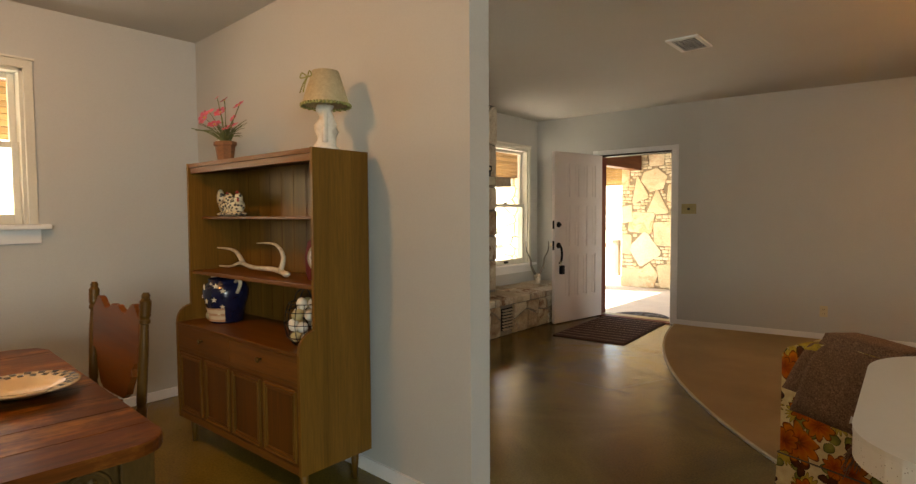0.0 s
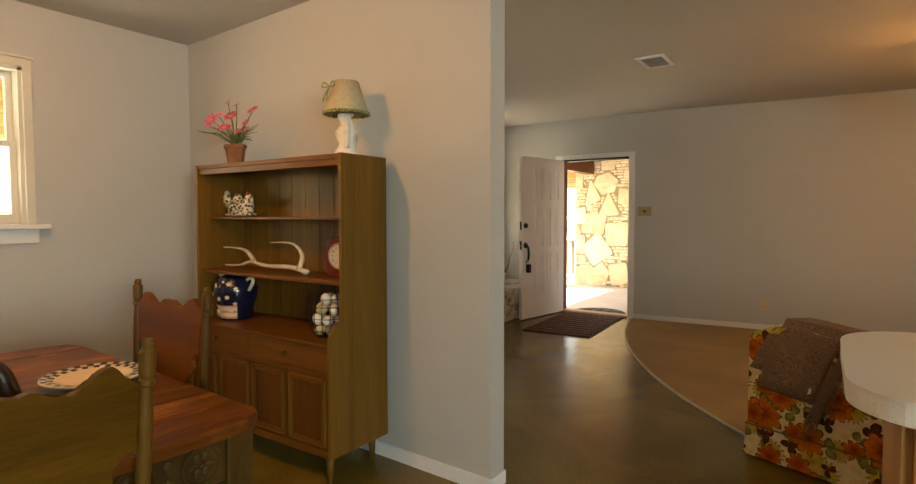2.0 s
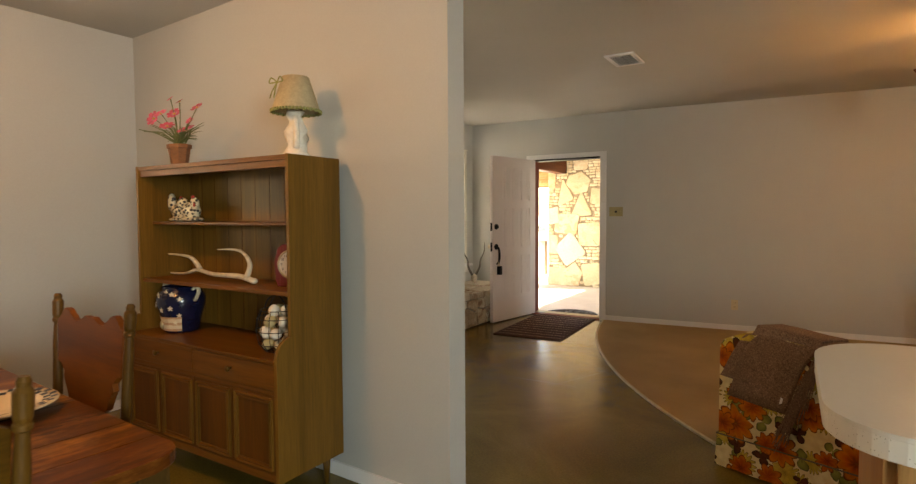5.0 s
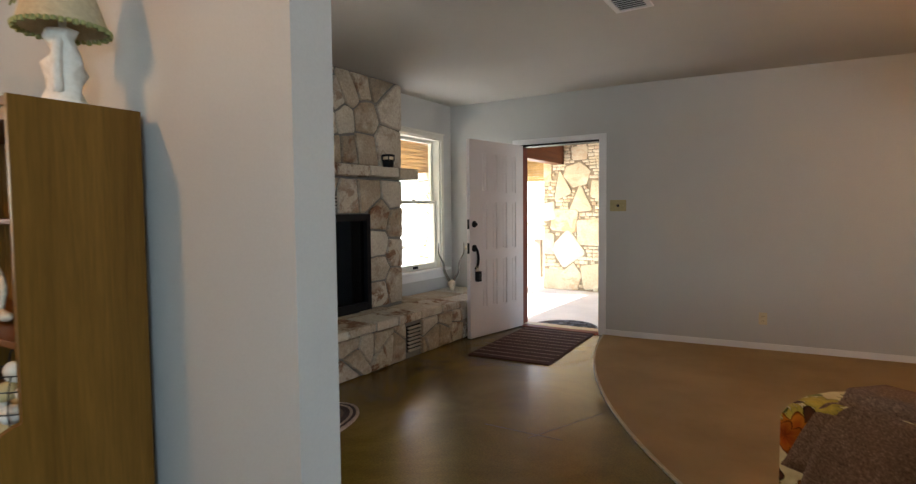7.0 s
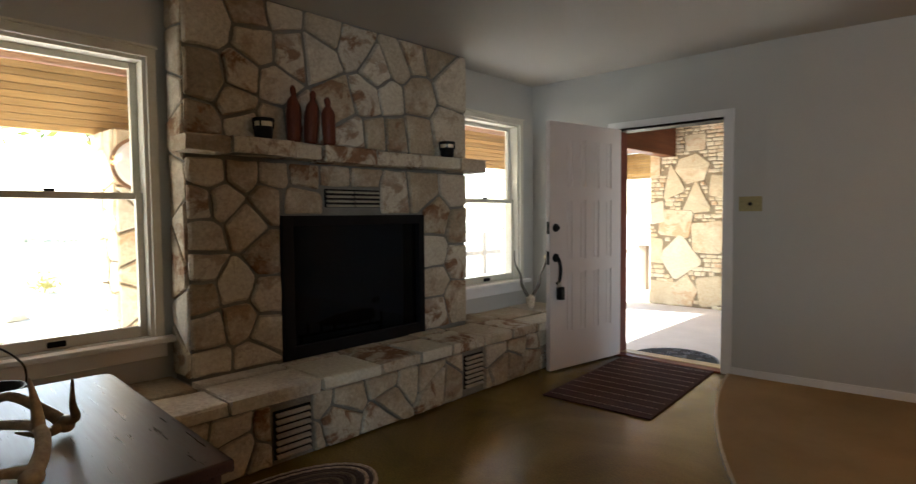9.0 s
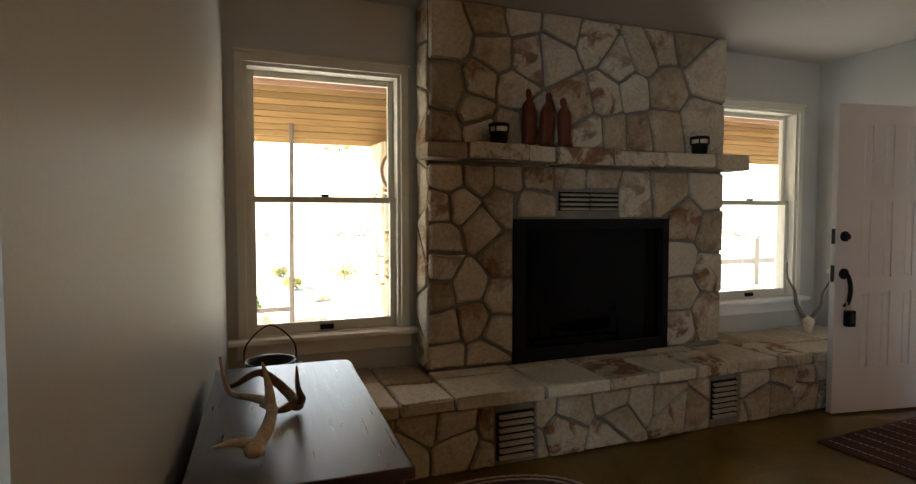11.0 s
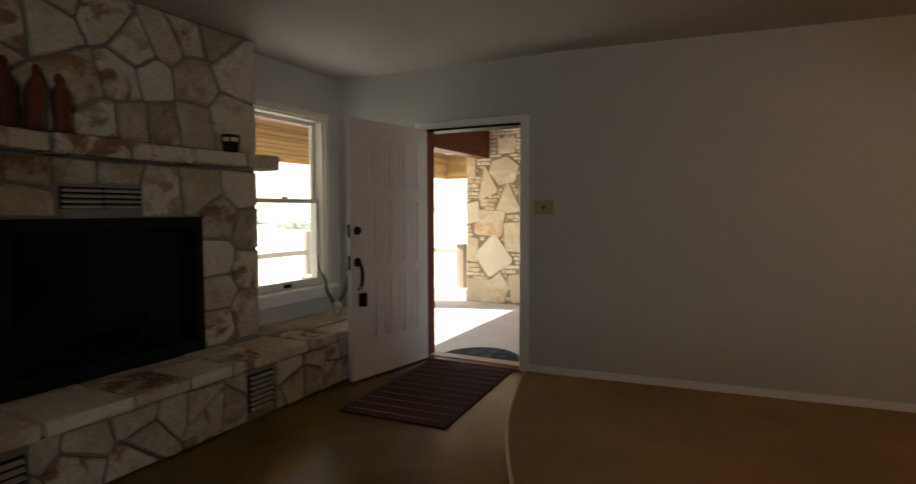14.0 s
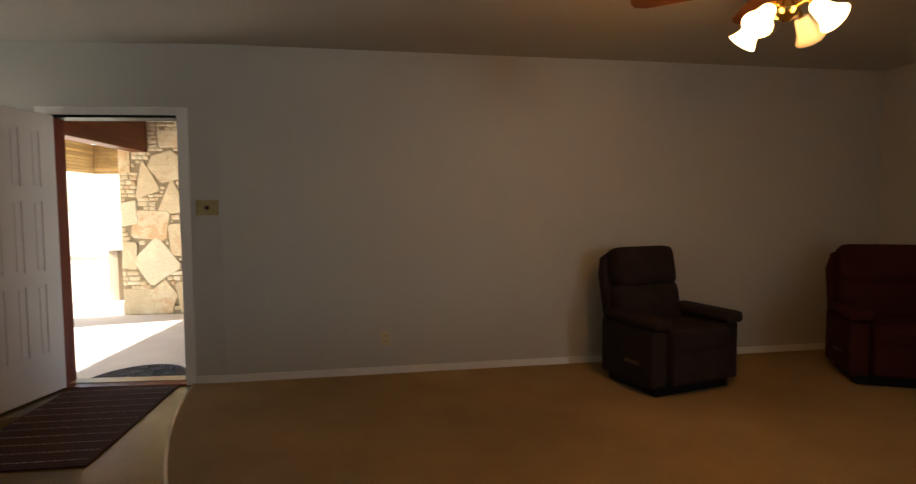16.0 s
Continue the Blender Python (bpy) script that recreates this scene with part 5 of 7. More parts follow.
az = 0.992
antler("deer_antler", [(-2.70, 2.33, az + 0.02), (-2.80, 2.34, az + 0.035), (-2.98, 2.36, az + 0.03), (-3.10, 2.37, az + 0.045), (-3.2, 2.38, az + 0.02), (-3.36, 2.40, az + 0.012)],
       [[(-2.74, 2.33, az + 0.03), (-2.73, 2.34, az + 0.10), (-2.80, 2.35, az + 0.155), (-2.95, 2.36, az + 0.155)], [(-3.08, 2.37, az + 0.05), (-3.13, 2.37, az + 0.10), (-3.22, 2.38, az + 0.115), (-3.38, 2.39, az + 0.115)]],
       "bleached forked deer antler lying on the shelf", (-3.0, 2.36, az), 0.0135).matrix_basis = pose(-3.04, 2.36, az) @ Matrix.Diagonal((1.32, 1.1, 1.08, 1))

# mantel clock
clock = thing("shelf_clock", "small cherry wood desk clock with a white dial", "clock", at=(-2.435, 2.40, az), rz=14)
M_CHERRY = wood("cherry_case", (0.10, 0.012, 0.012), (0.17, 0.03, 0.025), 0.25, "Z", coat=0.5)
_out = [(-0.075, 0), (0.075, 0), (0.082, 0.03), (0.092, 0.12), (0.075, 0.185), (0.045, 0.208), (-0.045, 0.208), (-0.075, 0.185), (-0.092, 0.12), (-0.082, 0.03)]
part("case", prism(bmesh.new(), _out, -0.035, 0.03, plane_frame((0, 0, 0), (1, 0, 0), (0, 0, 1)), bevel=0.006), M_CHERRY, clock, local=True)
_ry = Matrix.Rotation(math.pi / 2, 4, "X")
part("bezel", lathe(bmesh.new(), [(0.066, 0), (0.070, 0.004), (0.064, 0.008), (0.060, 0.004)], 32, (0, -0.030, 0.11), _ry, cap=False), M_STRIP, clock, local=True)
dial = part("dial", lathe(bmesh.new(), [(0.060, 0), (0.060, 0.003)], 32, (0, -0.0305, 0.11), _ry), surface("white_dial", (0.72, 0.70, 0.66), 0.4, 0.03), clock, local=True)


def lettering(text, size, m, material, parent, name="number", local=True):
    cu = bpy.data.curves.new(name, "FONT")
    cu.body, cu.size, cu.align_x, cu.align_y, cu.extrude = text, size, "CENTER", "CENTER", 0.0004
    tmp = bpy.data.objects.new("tmp", cu)
    scene.collection.objects.link(tmp)
    me = bpy.data.meshes.new_from_object(tmp.evaluated_get(bpy.context.evaluated_depsgraph_get()))
    bpy.data.objects.remove(tmp)
    me.materials.append(material)
    ob = new(name, me)
    ob.parent = parent
    ob.matrix_basis = m
    return ob


M_INK = surface("black_ink", (0.012, 0.012, 0.012), 0.5, 0.1)
for h in range(1, 13):
    a = radians(90 - 30 * h)
    lettering(str(h), 0.016, Matrix.Translation((0.046 * math.cos(a), -0.0345, 0.11 + 0.046 * math.sin(a))) @ Matrix.Rotation(math.pi / 2, 4, "X"), M_INK, dial)
for ang, ln, w in ((92, 0.040, 0.0018), (68, 0.027, 0.0024)):
    a = radians(ang)
    d = Vector((math.cos(a), 0, math.sin(a)))
    part("clock_pointer", tube(bmesh.new(), [Vector((0, -0.036, 0.11)) - d * 0.006, Vector((0, -0.036, 0.11)) + d * ln], w, 6), M_INK, dial, local=True)

# navy crock with stars
crock = thing("crock", "navy glazed crock with white stars and two handles", "crock", at=(-3.265, 2.33, 0.702))
_cp = [(0.070, 0), (0.078, 0.006), (0.090, 0.08), (0.108, 0.15), (0.110, 0.185), (0.095, 0.22), (0.080, 0.235), (0.084, 0.25), (0.076, 0.25), (0.072, 0.235)]
part("body", lathe(bmesh.new(), _cp, 32, (-3.265, 2.33, 0.702)), M_NAVY, crock, smooth=True)
_b = bmesh.new()
_m = Matrix.Translation((-3.265, 2.33, 0.702))
for j in range(12):
    a0, a1 = radians(-128 + j * 8), radians(-128 + (j + 1) * 8)
    for z0, z1, r0, r1 in ((0.012, 0.05, 0.0815, 0.0866), (0.05, 0.09, 0.0866, 0.0945)):
        _b.faces.new([_b.verts.new(_m @ Vector((r * math.cos(a), r * math.sin(a), z))) for r, a, z in ((r0, a0, z0), (r0, a1, z0), (r1, a1, z1), (r1, a0, z1))])
part("label_patch", _b, striped("striped_patch", (0.62, 0.50, 0.34), (0.46, 0.26, 0.15), "Z", 9.0, 0.3, 0.6, 0.05), crock, "striped cream patch")
for s in (-1, 1):
    part("handle", tube(bmesh.new(), curve_pts([_m @ Vector((0.095 * s, 0, 0.235)), _m @ Vector((0.128 * s, 0, 0.252)), _m @ Vector((0.142 * s, 0, 0.225)), _m @ Vector((0.110 * s, 0, 0.175))], 14), 0.009, 8), M_CREAM, crock, "cream glazed handle", smooth=True)
for ang, z, s in ((-100, 0.205, 0.020), (-85, 0.13, 0.016), (-55, 0.215, 0.018), (-58, 0.14, 0.016), (-75, 0.225, 0.014), (-35, 0.19, 0.016), (-38, 0.10, 0.014), (-130, 0.15, 0.016), (-50, 0.06, 0.014)):
    r = np.interp(z, [q[1] for q in _cp[:7]], [q[0] for q in _cp[:7]]) + 0.002
    a = radians(ang)
    fr = plane_frame(_m @ Vector((r * math.cos(a), r * math.sin(a), z)), (-math.sin(a), math.cos(a), 0), (0, 0, 1))
    st = [((s if k % 2 == 0 else s * 0.42) * math.sin(math.pi * k / 5), (s if k % 2 == 0 else s * 0.42) * math.cos(math.pi * k / 5)) for k in range(10)]
    part("star", prism(bmesh.new(), st, 0, 0.002, fr), M_CREAM, crock, "cream star")
part("emblem", lathe(bmesh.new(), [(0.026, 0), (0.026, 0.004), (0.016, 0.010), (0.006, 0.012)], 14, _m @ Vector((-0.036, -0.075, 0.042)), Matrix.Rotation(math.pi / 2, 4, "X") @ Matrix.Rotation(radians(-25), 4, "Y")), M_STRIP, crock, "small brass heart emblem")

crock.matrix_basis = crock.matrix_basis @ Matrix.Diagonal((1.14, 1.14, 1.0, 1))

# wire basket of eggs
ec = Vector((-2.425, 2.30, 0.702))
egg_b = thing("egg_basket", "wire egg basket with a tall looped handle", "basket", at=ec)
_b = bmesh.new()
_wp = [(0.055, 0.003), (0.078, 0.03), (0.088, 0.08), (0.082, 0.125), (0.070, 0.155)]
for i in range(16):
    a = 2 * math.pi * i / 16
    tube(_b, [ec + Vector((r * math.cos(a), r * math.sin(a), z)) for r, z in _wp], 0.0014, 5)
for r, z in _wp:
    c = [ec + Vector((r * math.cos(2 * math.pi * i / 24), r * math.sin(2 * math.pi * i / 24), z)) for i in range(25)]
    tube(_b, c, 0.0016, 5)
part("wire_body", _b, M_IRON, egg_b)
for s in (-0.012, 0.012):
    part("handle", tube(bmesh.new(), curve_pts([ec + Vector((-0.07, s, 0.155)), ec + Vector((-0.052, s, 0.188)), ec + Vector((-0.01, s * 0.4, 0.208)), ec + Vector((0.034, s, 0.188)), ec + Vector((0.05, s, 0.155))], 16), 0.0022, 6), M_IRON, egg_b)
M_EGG = surface("egg_shell", (0.68, 0.63, 0.54), 0.5, 0.05, 4, 90, 0.05, per_object=0.08)
M_EGG2 = surface("tan_egg_shell", (0.44, 0.36, 0.18), 0.5, 0.05, 4, 90, 0.05)
_r = random.Random(9)
for z, n_, rr in ((0.028, 5, 0.045), (0.070, 6, 0.052), (0.112, 5, 0.043), (0.150, 3, 0.025)):
    for k in range(n_):
        a = 2 * math.pi * (k + 0.37 * z * 40) / n_
        bm = bmesh.new()
        bmesh.ops.create_uvsphere(bm, u_segments=12, v_segments=8, radius=0.021)
        for v in bm.verts:
            v.co.z *= 1.28 if v.co.z > 0 else 1.1
        bm.transform(Matrix.Translation(ec + Vector((rr * math.cos(a), rr * math.sin(a), z))) @ Euler((_r.uniform(0, 2), _r.uniform(0, 2), _r.uniform(0, 6))).to_matrix().to_4x4())
        solid("egg", bm, M_EGG2 if (k + int(z * 100)) % 4 == 1 else M_EGG, "ceramic egg in the wire basket", "egg", ec + Vector((rr * math.cos(a), rr * math.sin(a), z)), smooth=True, group="eggs in the basket")

for _o in [o for o in scene.objects if o.name.split(".")[0] == "egg"] + [egg_b]:
    _o.matrix_basis = Matrix.Translation(ec) @ Matrix.Scale(1.26, 4) @ Matrix.Translation(-ec) @ _o.matrix_basis

# dining table
TZ = 0.733
table = thing("dining_table", "worn red-brown oak dining table with a carved apron", "table", at=(-2.43, 0.9, 0))
tx0, tx1, ty0, ty1 = -3.20, -1.672, 0.36, 1.438
_n = 8
for i in range(_n):
    a, b = tx0 + (tx1 - 0.168 - tx0) * i / _n + 0.0004, tx0 + (tx1 - 0.168 - tx0) * (i + 1) / _n - 0.0004
    poly = [(a, ty0), (b, ty0), (b, ty1), (a, ty1)]
    if i == 0:
        poly = [(a, ty0 + 0.11), (a + 0.035, ty0 + 0.03), (a + 0.11, ty0), (b, ty0), (b, ty1), (a + 0.11, ty1), (a + 0.035, ty1 - 0.03), (a, ty1 - 0.11)]
    part("plank", prism(bmesh.new(), poly, TZ - 0.032, TZ - 0.0006 * (i % 2), bevel=0.0012), M_TABLE, table)
_c = [(tx1 - 0.166, ty0), (tx1 - 0.09, ty0)] + [(tx1 - 0.09 + 0.09 * math.sin(radians(a)), ty0 + 0.09 - 0.09 * math.cos(radians(a))) for a in range(15, 91, 15)]
_c += [(tx1 - 0.09 + 0.09 * math.cos(radians(a)), ty1 - 0.09 + 0.09 * math.sin(radians(a))) for a in range(0, 91, 15)] + [(tx1 - 0.166, ty1)]
part("end_board", prism(bmesh.new(), _c, TZ - 0.034, TZ + 0.001, bevel=0.006), M_TABLE_E, table, "rounded worn end board")
for q in ((tx0 + 0.15, tx1 - 0.113, ty0 + 0.06, ty0 + 0.09), (tx0 + 0.15, tx1 - 0.113, ty1 - 0.09, ty1 - 0.06), (tx1 - 0.065, tx1 - 0.040, ty0 + 0.116, ty1 - 0.116), (tx0 + 0.095, tx0 + 0.125, ty0 + 0.116, ty1 - 0.116)):
    ap = part("apron", boxed(*q, TZ - 0.17, TZ - 0.034, bevel=0.004), M_CARVE, table)
    if q[0] == tx1 - 0.065:
        for k in range(5):
            y = ty0 + 0.19 + k * 0.175
            _b = bmesh.new()
            rm = Matrix.Rotation(math.pi / 2, 4, "Y")
            lathe(_b, [(0.058, 0), (0.056, 0.007), (0.050, 0.007), (0.047, 0.001)], 24, (q[1], y, TZ - 0.10), rm)
            for p in range(6):
                a = 2 * math.pi * p / 6
                blob(_b, (q[1] + 0.004, y + 0.024 * math.cos(a), TZ - 0.10 + 0.024 * math.sin(a)), (0.005, 0.010 + 0.008 * abs(math.cos(a)), 0.010 + 0.008 * abs(math.sin(a))), 1)
            blob(_b, (q[1] + 0.005, y, TZ - 0.10), (0.006, 0.009, 0.009), 1)
            part("carved_rosette", _b, M_CARVE, ap)
            _b = bmesh.new()
            for s in (-1, 1):
                blob(_b, (q[1] + 0.003, y + 0.085, TZ - 0.10 + 0.025 * s), (0.005, 0.014, 0.018), 1)
            part("carved_leaf", _b, M_CARVE, ap)
for x in (tx0 + 0.11, tx1 - 0.072):
    for y in (ty0 + 0.075, ty1 - 0.075):
        _b = bmesh.new()
        lathe(_b, [(0.022, 0), (0.030, 0.03), (0.022, 0.06), (0.034, 0.14), (0.026, 0.24), (0.038, 0.34), (0.040, 0.44), (0.028, 0.50), (0.038, 0.52)], 16, (x, y, 0))
        box(_b, x - 0.04, x + 0.04, y - 0.04, y + 0.04, 0.52, TZ - 0.034, bevel=0.004)
        part("leg", _b, M_CARVE, table)

_p = Vector((-3.195, 1.44, 0))
table.matrix_basis = Matrix.Translation(_p) @ Matrix.Rotation(radians(-3), 4, "Z") @ Matrix.Translation(-_p) @ table.matrix_basis

# pressed-back chair, facing local -y
def pressed_chair(crest):
    c = thing("dining_chair", "carved oak pressed-back dining chair with turned posts", "chair", group="chairs at the dining table")
    part("seat", prism(bmesh.new(), [(-0.20, -0.21), (0.20, -0.21), (0.225, -0.15), (0.21, 0.19), (-0.21, 0.19), (-0.225, -0.15)], 0.435, 0.465, bevel=0.008), M_OAK_P, c, local=True)
    for s in (-1, 1):
        m = Matrix.Translation((0.215 * s, 0.185, 0)) @ Euler((radians(-3.0), radians(2.2 * s), 0)).to_matrix().to_4x4()
        part("back_post", lathe(bmesh.new(), [(0.86 * q, z) for q, z in ((0.016, 0), (0.02, 0.20), (0.016, 0.43), (0.019, 0.47), (0.014, 0.55), (0.021, 0.56), (0.021, 0.585), (0.015, 0.60), (0.021, 0.615), (0.021, 0.64), (0.016, 0.655), (0.019, 0.67), (0.019, 0.86), (0.015, 0.94), (0.021, 0.945), (0.021, 0.955), (0.017, 0.96), (0.021, 0.97), (0.022, 1.02), (0.015, 1.03), (0.016, 1.04), (0.011, 1.05))], 24, axis=m), M_OAK, c, local=True)
    half = [(0.0, 0.655), (0.10, 0.655), (0.135, 0.675), (0.15, 0.72), (0.175, 0.745), (0.165, 0.77), (0.195, 0.80), (0.225, 0.80), (0.230, 0.950)]
    half += [(p.x, p.z) for p in curve_pts([(0.228, 0, 0.955), (0.205, 0, 0.968), (0.180, 0, 1.000), (0.150, 0, 0.998), (0.115, 0, 0.968), (0.070, 0, 0.960), (0.030, 0, 0.985), (0.0, 0, 0.978)], 30)]
    prof = half + [(-x, z) for x, z in half[-2:0:-1]]
    m = Matrix.Translation((0, 0.186, 0)) @ Euler((radians(-3.0), 0, 0)).to_matrix().to_4x4() @ plane_frame((0, 0, 0), (1, 0, 0), (0, 0, 1))
    part("crest", prism(bmesh.new(), prof, -0.011, 0.011, m @ Matrix.Translation((0, -0.0, 0)), bevel=0.004), crest, c, "scalloped pressed-wood back panel", local=True)
    for i in range(6):
        x = -0.125 + i * 0.05
        part("spindle", lathe(bmesh.new(), [(0.006, 0.50), (0.010, 0.55), (0.006, 0.60), (0.010, 0.63), (0.006, 0.66)], 10, (x, 0.195 + 0.0, 0)), M_OAK, c, smooth=True, local=True)
    part("lower_rail", boxed(-0.205, 0.205, 0.183, 0.205, 0.475, 0.51, bevel=0.005), M_OAK, c, local=True)
    for s in (-1, 1):
        part("front_leg", lathe(bmesh.new(), [(0.013, 0), (0.018, 0.08), (0.014, 0.14), (0.021, 0.30), (0.016, 0.40), (0.018, 0.436)], 12, (0.18 * s, -0.17, 0)), M_OAK, c, smooth=True, local=True)
        part("stretcher", tube(bmesh.new(), [(0.19 * s, -0.165, 0.20), (0.21 * s, 0.18, 0.20)], 0.009, 8), M_OAK, c, local=True)
    part("stretcher", tube(bmesh.new(), [(-0.18, -0.17, 0.24), (0.18, -0.17, 0.24)], 0.010, 8), M_OAK, c, local=True)
    return c


chair = pressed_chair(M_OAK_P)
chair.matrix_basis = pose(-2.475, 1.268, 0, 0, 0, 0)
# same chair nearer the daylight, which its crest colour carries
chair = pressed_chair(M_OAK_DAYLIT)
chair.matrix_basis = pose(-1.826, 0.722, 0, 0, 0, -90) @ Matrix.Scale(0.987, 4)

# platter with a checked rim
plc = Vector((-2.40, 1.195, TZ + 0.002))
platter = thing("platter", "shallow cream platter with a navy checked rim", "platter", at=plc, rz=68)
_el = Matrix.Diagonal((0.67, 0.66, 1, 1))
part("dish", lathe(bmesh.new(), [(0.095, 0.0), (0.11, 0.004), (0.165, 0.022), (0.232, 0.030), (0.236, 0.034), (0.232, 0.038), (0.165, 0.030), (0.105, 0.010), (0.01, 0.009)], 48, axis=_el), M_CREAM, platter, smooth=True, local=True)
_b = bmesh.new()
for ring in range(2):
    r0, r1 = 0.172 + ring * 0.028, 0.172 + (ring + 1) * 0.028
    for k in range(44):
        if (k + ring) % 2:
            continue
        a0, a1 = 2 * math.pi * k / 44, 2 * math.pi * (k + 1) / 44
        z0, z1 = (np.interp(r, (0.165, 0.232), (0.030, 0.038)) + 0.0012 for r in (r0, r1))
        _b.faces.new([_b.verts.new(_el @ Vector((r * math.cos(a), r * math.sin(a), z))) for r, a, z in ((r0, a0, z0), (r1, a0, z1), (r1, a1, z1), (r0, a1, z0))])
part("checked_band", _b, M_NAVY, platter, "navy checks", local=True)

# wooden bowl with a horn handle on the table
bc = Vector((-2.45, 0.79, TZ + 0.001))
bowl = thing("wooden_basket", "pale wooden bowl with a dark curved horn handle", "basket", at=bc)
part("bowl", lathe(bmesh.new(), [(0.07, 0), (0.11, 0.02), (0.135, 0.07), (0.14, 0.11), (0.132, 0.11), (0.12, 0.06), (0.02, 0.02)], 28, bc), wood("pale_turned_wood", (0.30, 0.17, 0.07), (0.48, 0.31, 0.15), 0.45, "Z"), bowl, smooth=True)
part("handle", tube(bmesh.new(), curve_pts([bc + Vector((0.10, 0.16, 0.03)), bc + Vector((0.075, 0.13, 0.12)), bc + Vector((0.0, 0.06, 0.145)), bc + Vector((-0.06, -0.03, 0.15)), bc + Vector((-0.10, -0.10, 0.13)), bc + Vector((-0.11, -0.12, 0.09))], 20), [0.026] * 5 + [0.022] * 6 + [0.018] * 4 + [0.012] * 6, 10), surface("dark_horn", (0.03, 0.02, 0.014), 0.3, 0.3, 8, 50, 0.1), bowl, "dark polished horn handle", smooth=True)

# unseen flush ceiling fixture over the table, added to carry that lamp
cl = thing("added_ceiling_light", "unseen flush brass light added over the dining table", "light", at=(-2.72, 0.95, HC))
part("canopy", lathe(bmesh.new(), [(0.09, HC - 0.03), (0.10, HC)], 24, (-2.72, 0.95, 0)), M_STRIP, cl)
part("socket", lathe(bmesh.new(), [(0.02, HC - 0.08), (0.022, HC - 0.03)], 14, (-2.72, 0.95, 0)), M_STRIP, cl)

# ---------------------------------------------------------------- kitchen peninsula and floral chair
M_LAM = surface("white_laminate", (0.66, 0.65, 0.61), 0.35, 0.03, 3, 60, 0.0)
M_LAM_E, _n, _l, _bs = nodes_of("speckled_laminate_edge")
_vo = add(_n, "ShaderNodeTexVoronoi", Scale=120.0)
_l.new(coords(_n, _l), _vo.inputs["Vector"])
_rp = ramp(_n, [(0.10, (0.25, 0.22, 0.17)), (0.16, (0.68, 0.67, 0.63))])
_l.new(_vo.outputs["Distance"], _rp.inputs[0])
_l.new(_rp.outputs[0], _bs.inputs["Base Color"])
_bs.inputs["Roughness"].default_value = 0.4
M_CAB = wood("honey_cabinet", (0.27, 0.13, 0.045), (0.42, 0.23, 0.09), 0.45, "Z", 7.0)
counter = thing("countertop", "white laminate peninsula countertop with a rounded end", "countertop", at=(0.6, 2.3, 0.855))
_pl = [(2.2, 1.865)] + [(-0.085 - 0.195 * math.sin(radians(a)), 2.06 - 0.195 * math.cos(radians(a))) for a in range(0, 91, 9)]
_pl += [(-0.045 - 0.245 * math.cos(radians(a)), 2.56 + 0.26 * math.sin(radians(a))) for a in range(0, 91, 9)] + [(2.2, 2.82)]
part("top", prism(bmesh.new(), _pl, 0.892, 0.902, bevel=0.001), M_LAM, counter)
_in = [(x + (0.001 if x < 0 else 0), min(max(y, 1.866), 2.819)) for x, y in _pl]
part("edge_band", prism(bmesh.new(), _in, 0.846, 0.8915), M_LAM_E, counter, "speckled laminate edge")
cab = thing("peninsula_cabinet", "honey-stained wooden cabinet under the countertop", "cabinet", at=(0.9, 2.3, 0))
part("body", boxed(-0.165, 2.15, 2.05, 2.62, 0.09, 0.846, bevel=0.003), M_CAB, cab)
part("toe_kick", boxed(-0.12, 2.12, 2.10, 2.57, 0, 0.09), M_BLACK, cab)
for i in range(4):
    a = -0.15 + i * 0.57
    cd = part("cabinet_door", boxed(a + 0.01, a + 0.55, 2.030, 2.0495, 0.13, 0.82, bevel=0.005), M_CAB, cab)
    part("handle", tube(bmesh.new(), curve_pts([(a + 0.50, 2.03, 0.70), (a + 0.50, 2.005, 0.685), (a + 0.50, 2.005, 0.625), (a + 0.50, 2.03, 0.61)], 10), 0.005, 6), M_STRIP, cd)

M_FLORAL = floral()
fchair = thing("floral_armchair", "cream armchair printed with orange and gold flowers", "armchair", at=(-0.385, 3.588, 0), rz=-20)
W2 = 0.33


def pad(bm, x0, x1, y0, y1, z0, z1, b=0.04):
    return box(bm, x0, x1, y0, y1, z0, z1, bevel=b, seg=3)


_pr = [(-W2, 0.175), (W2, 0.175), (W2, 0.600), (W2 - 0.02, 0.635), (W2 - 0.09, 0.675), (W2 - 0.20, 0.708), (0.0, 0.726), (-W2 + 0.16, 0.732), (-W2 + 0.09, 0.714), (-W2 + 0.02, 0.682), (-W2, 0.650)]
part("backrest", prism(bmesh.new(), _pr, -0.19, 0.0, plane_frame((0, 0, 0), (1, 0, 0), (0, 0, 1)), bevel=0.022), M_FLORAL, fchair, local=True)
for s in (-1, 1):
    part("arm", pad(bmesh.new(), min(s * W2, s * (W2 - 0.11)), max(s * W2, s * (W2 - 0.11)), 0.19, 0.80, 0.175, 0.585), M_FLORAL, fchair, local=True)
part("seat_cushion", pad(bmesh.new(), -W2 + 0.112, W2 - 0.112, 0.19, 0.82, 0.28, 0.44, 0.05), M_FLORAL, fchair, local=True)
part("seat_base", boxed(-W2 + 0.112, W2 - 0.112, 0.19, 0.79, 0.175, 0.28), M_FLORAL, fchair, local=True)
_pts = []
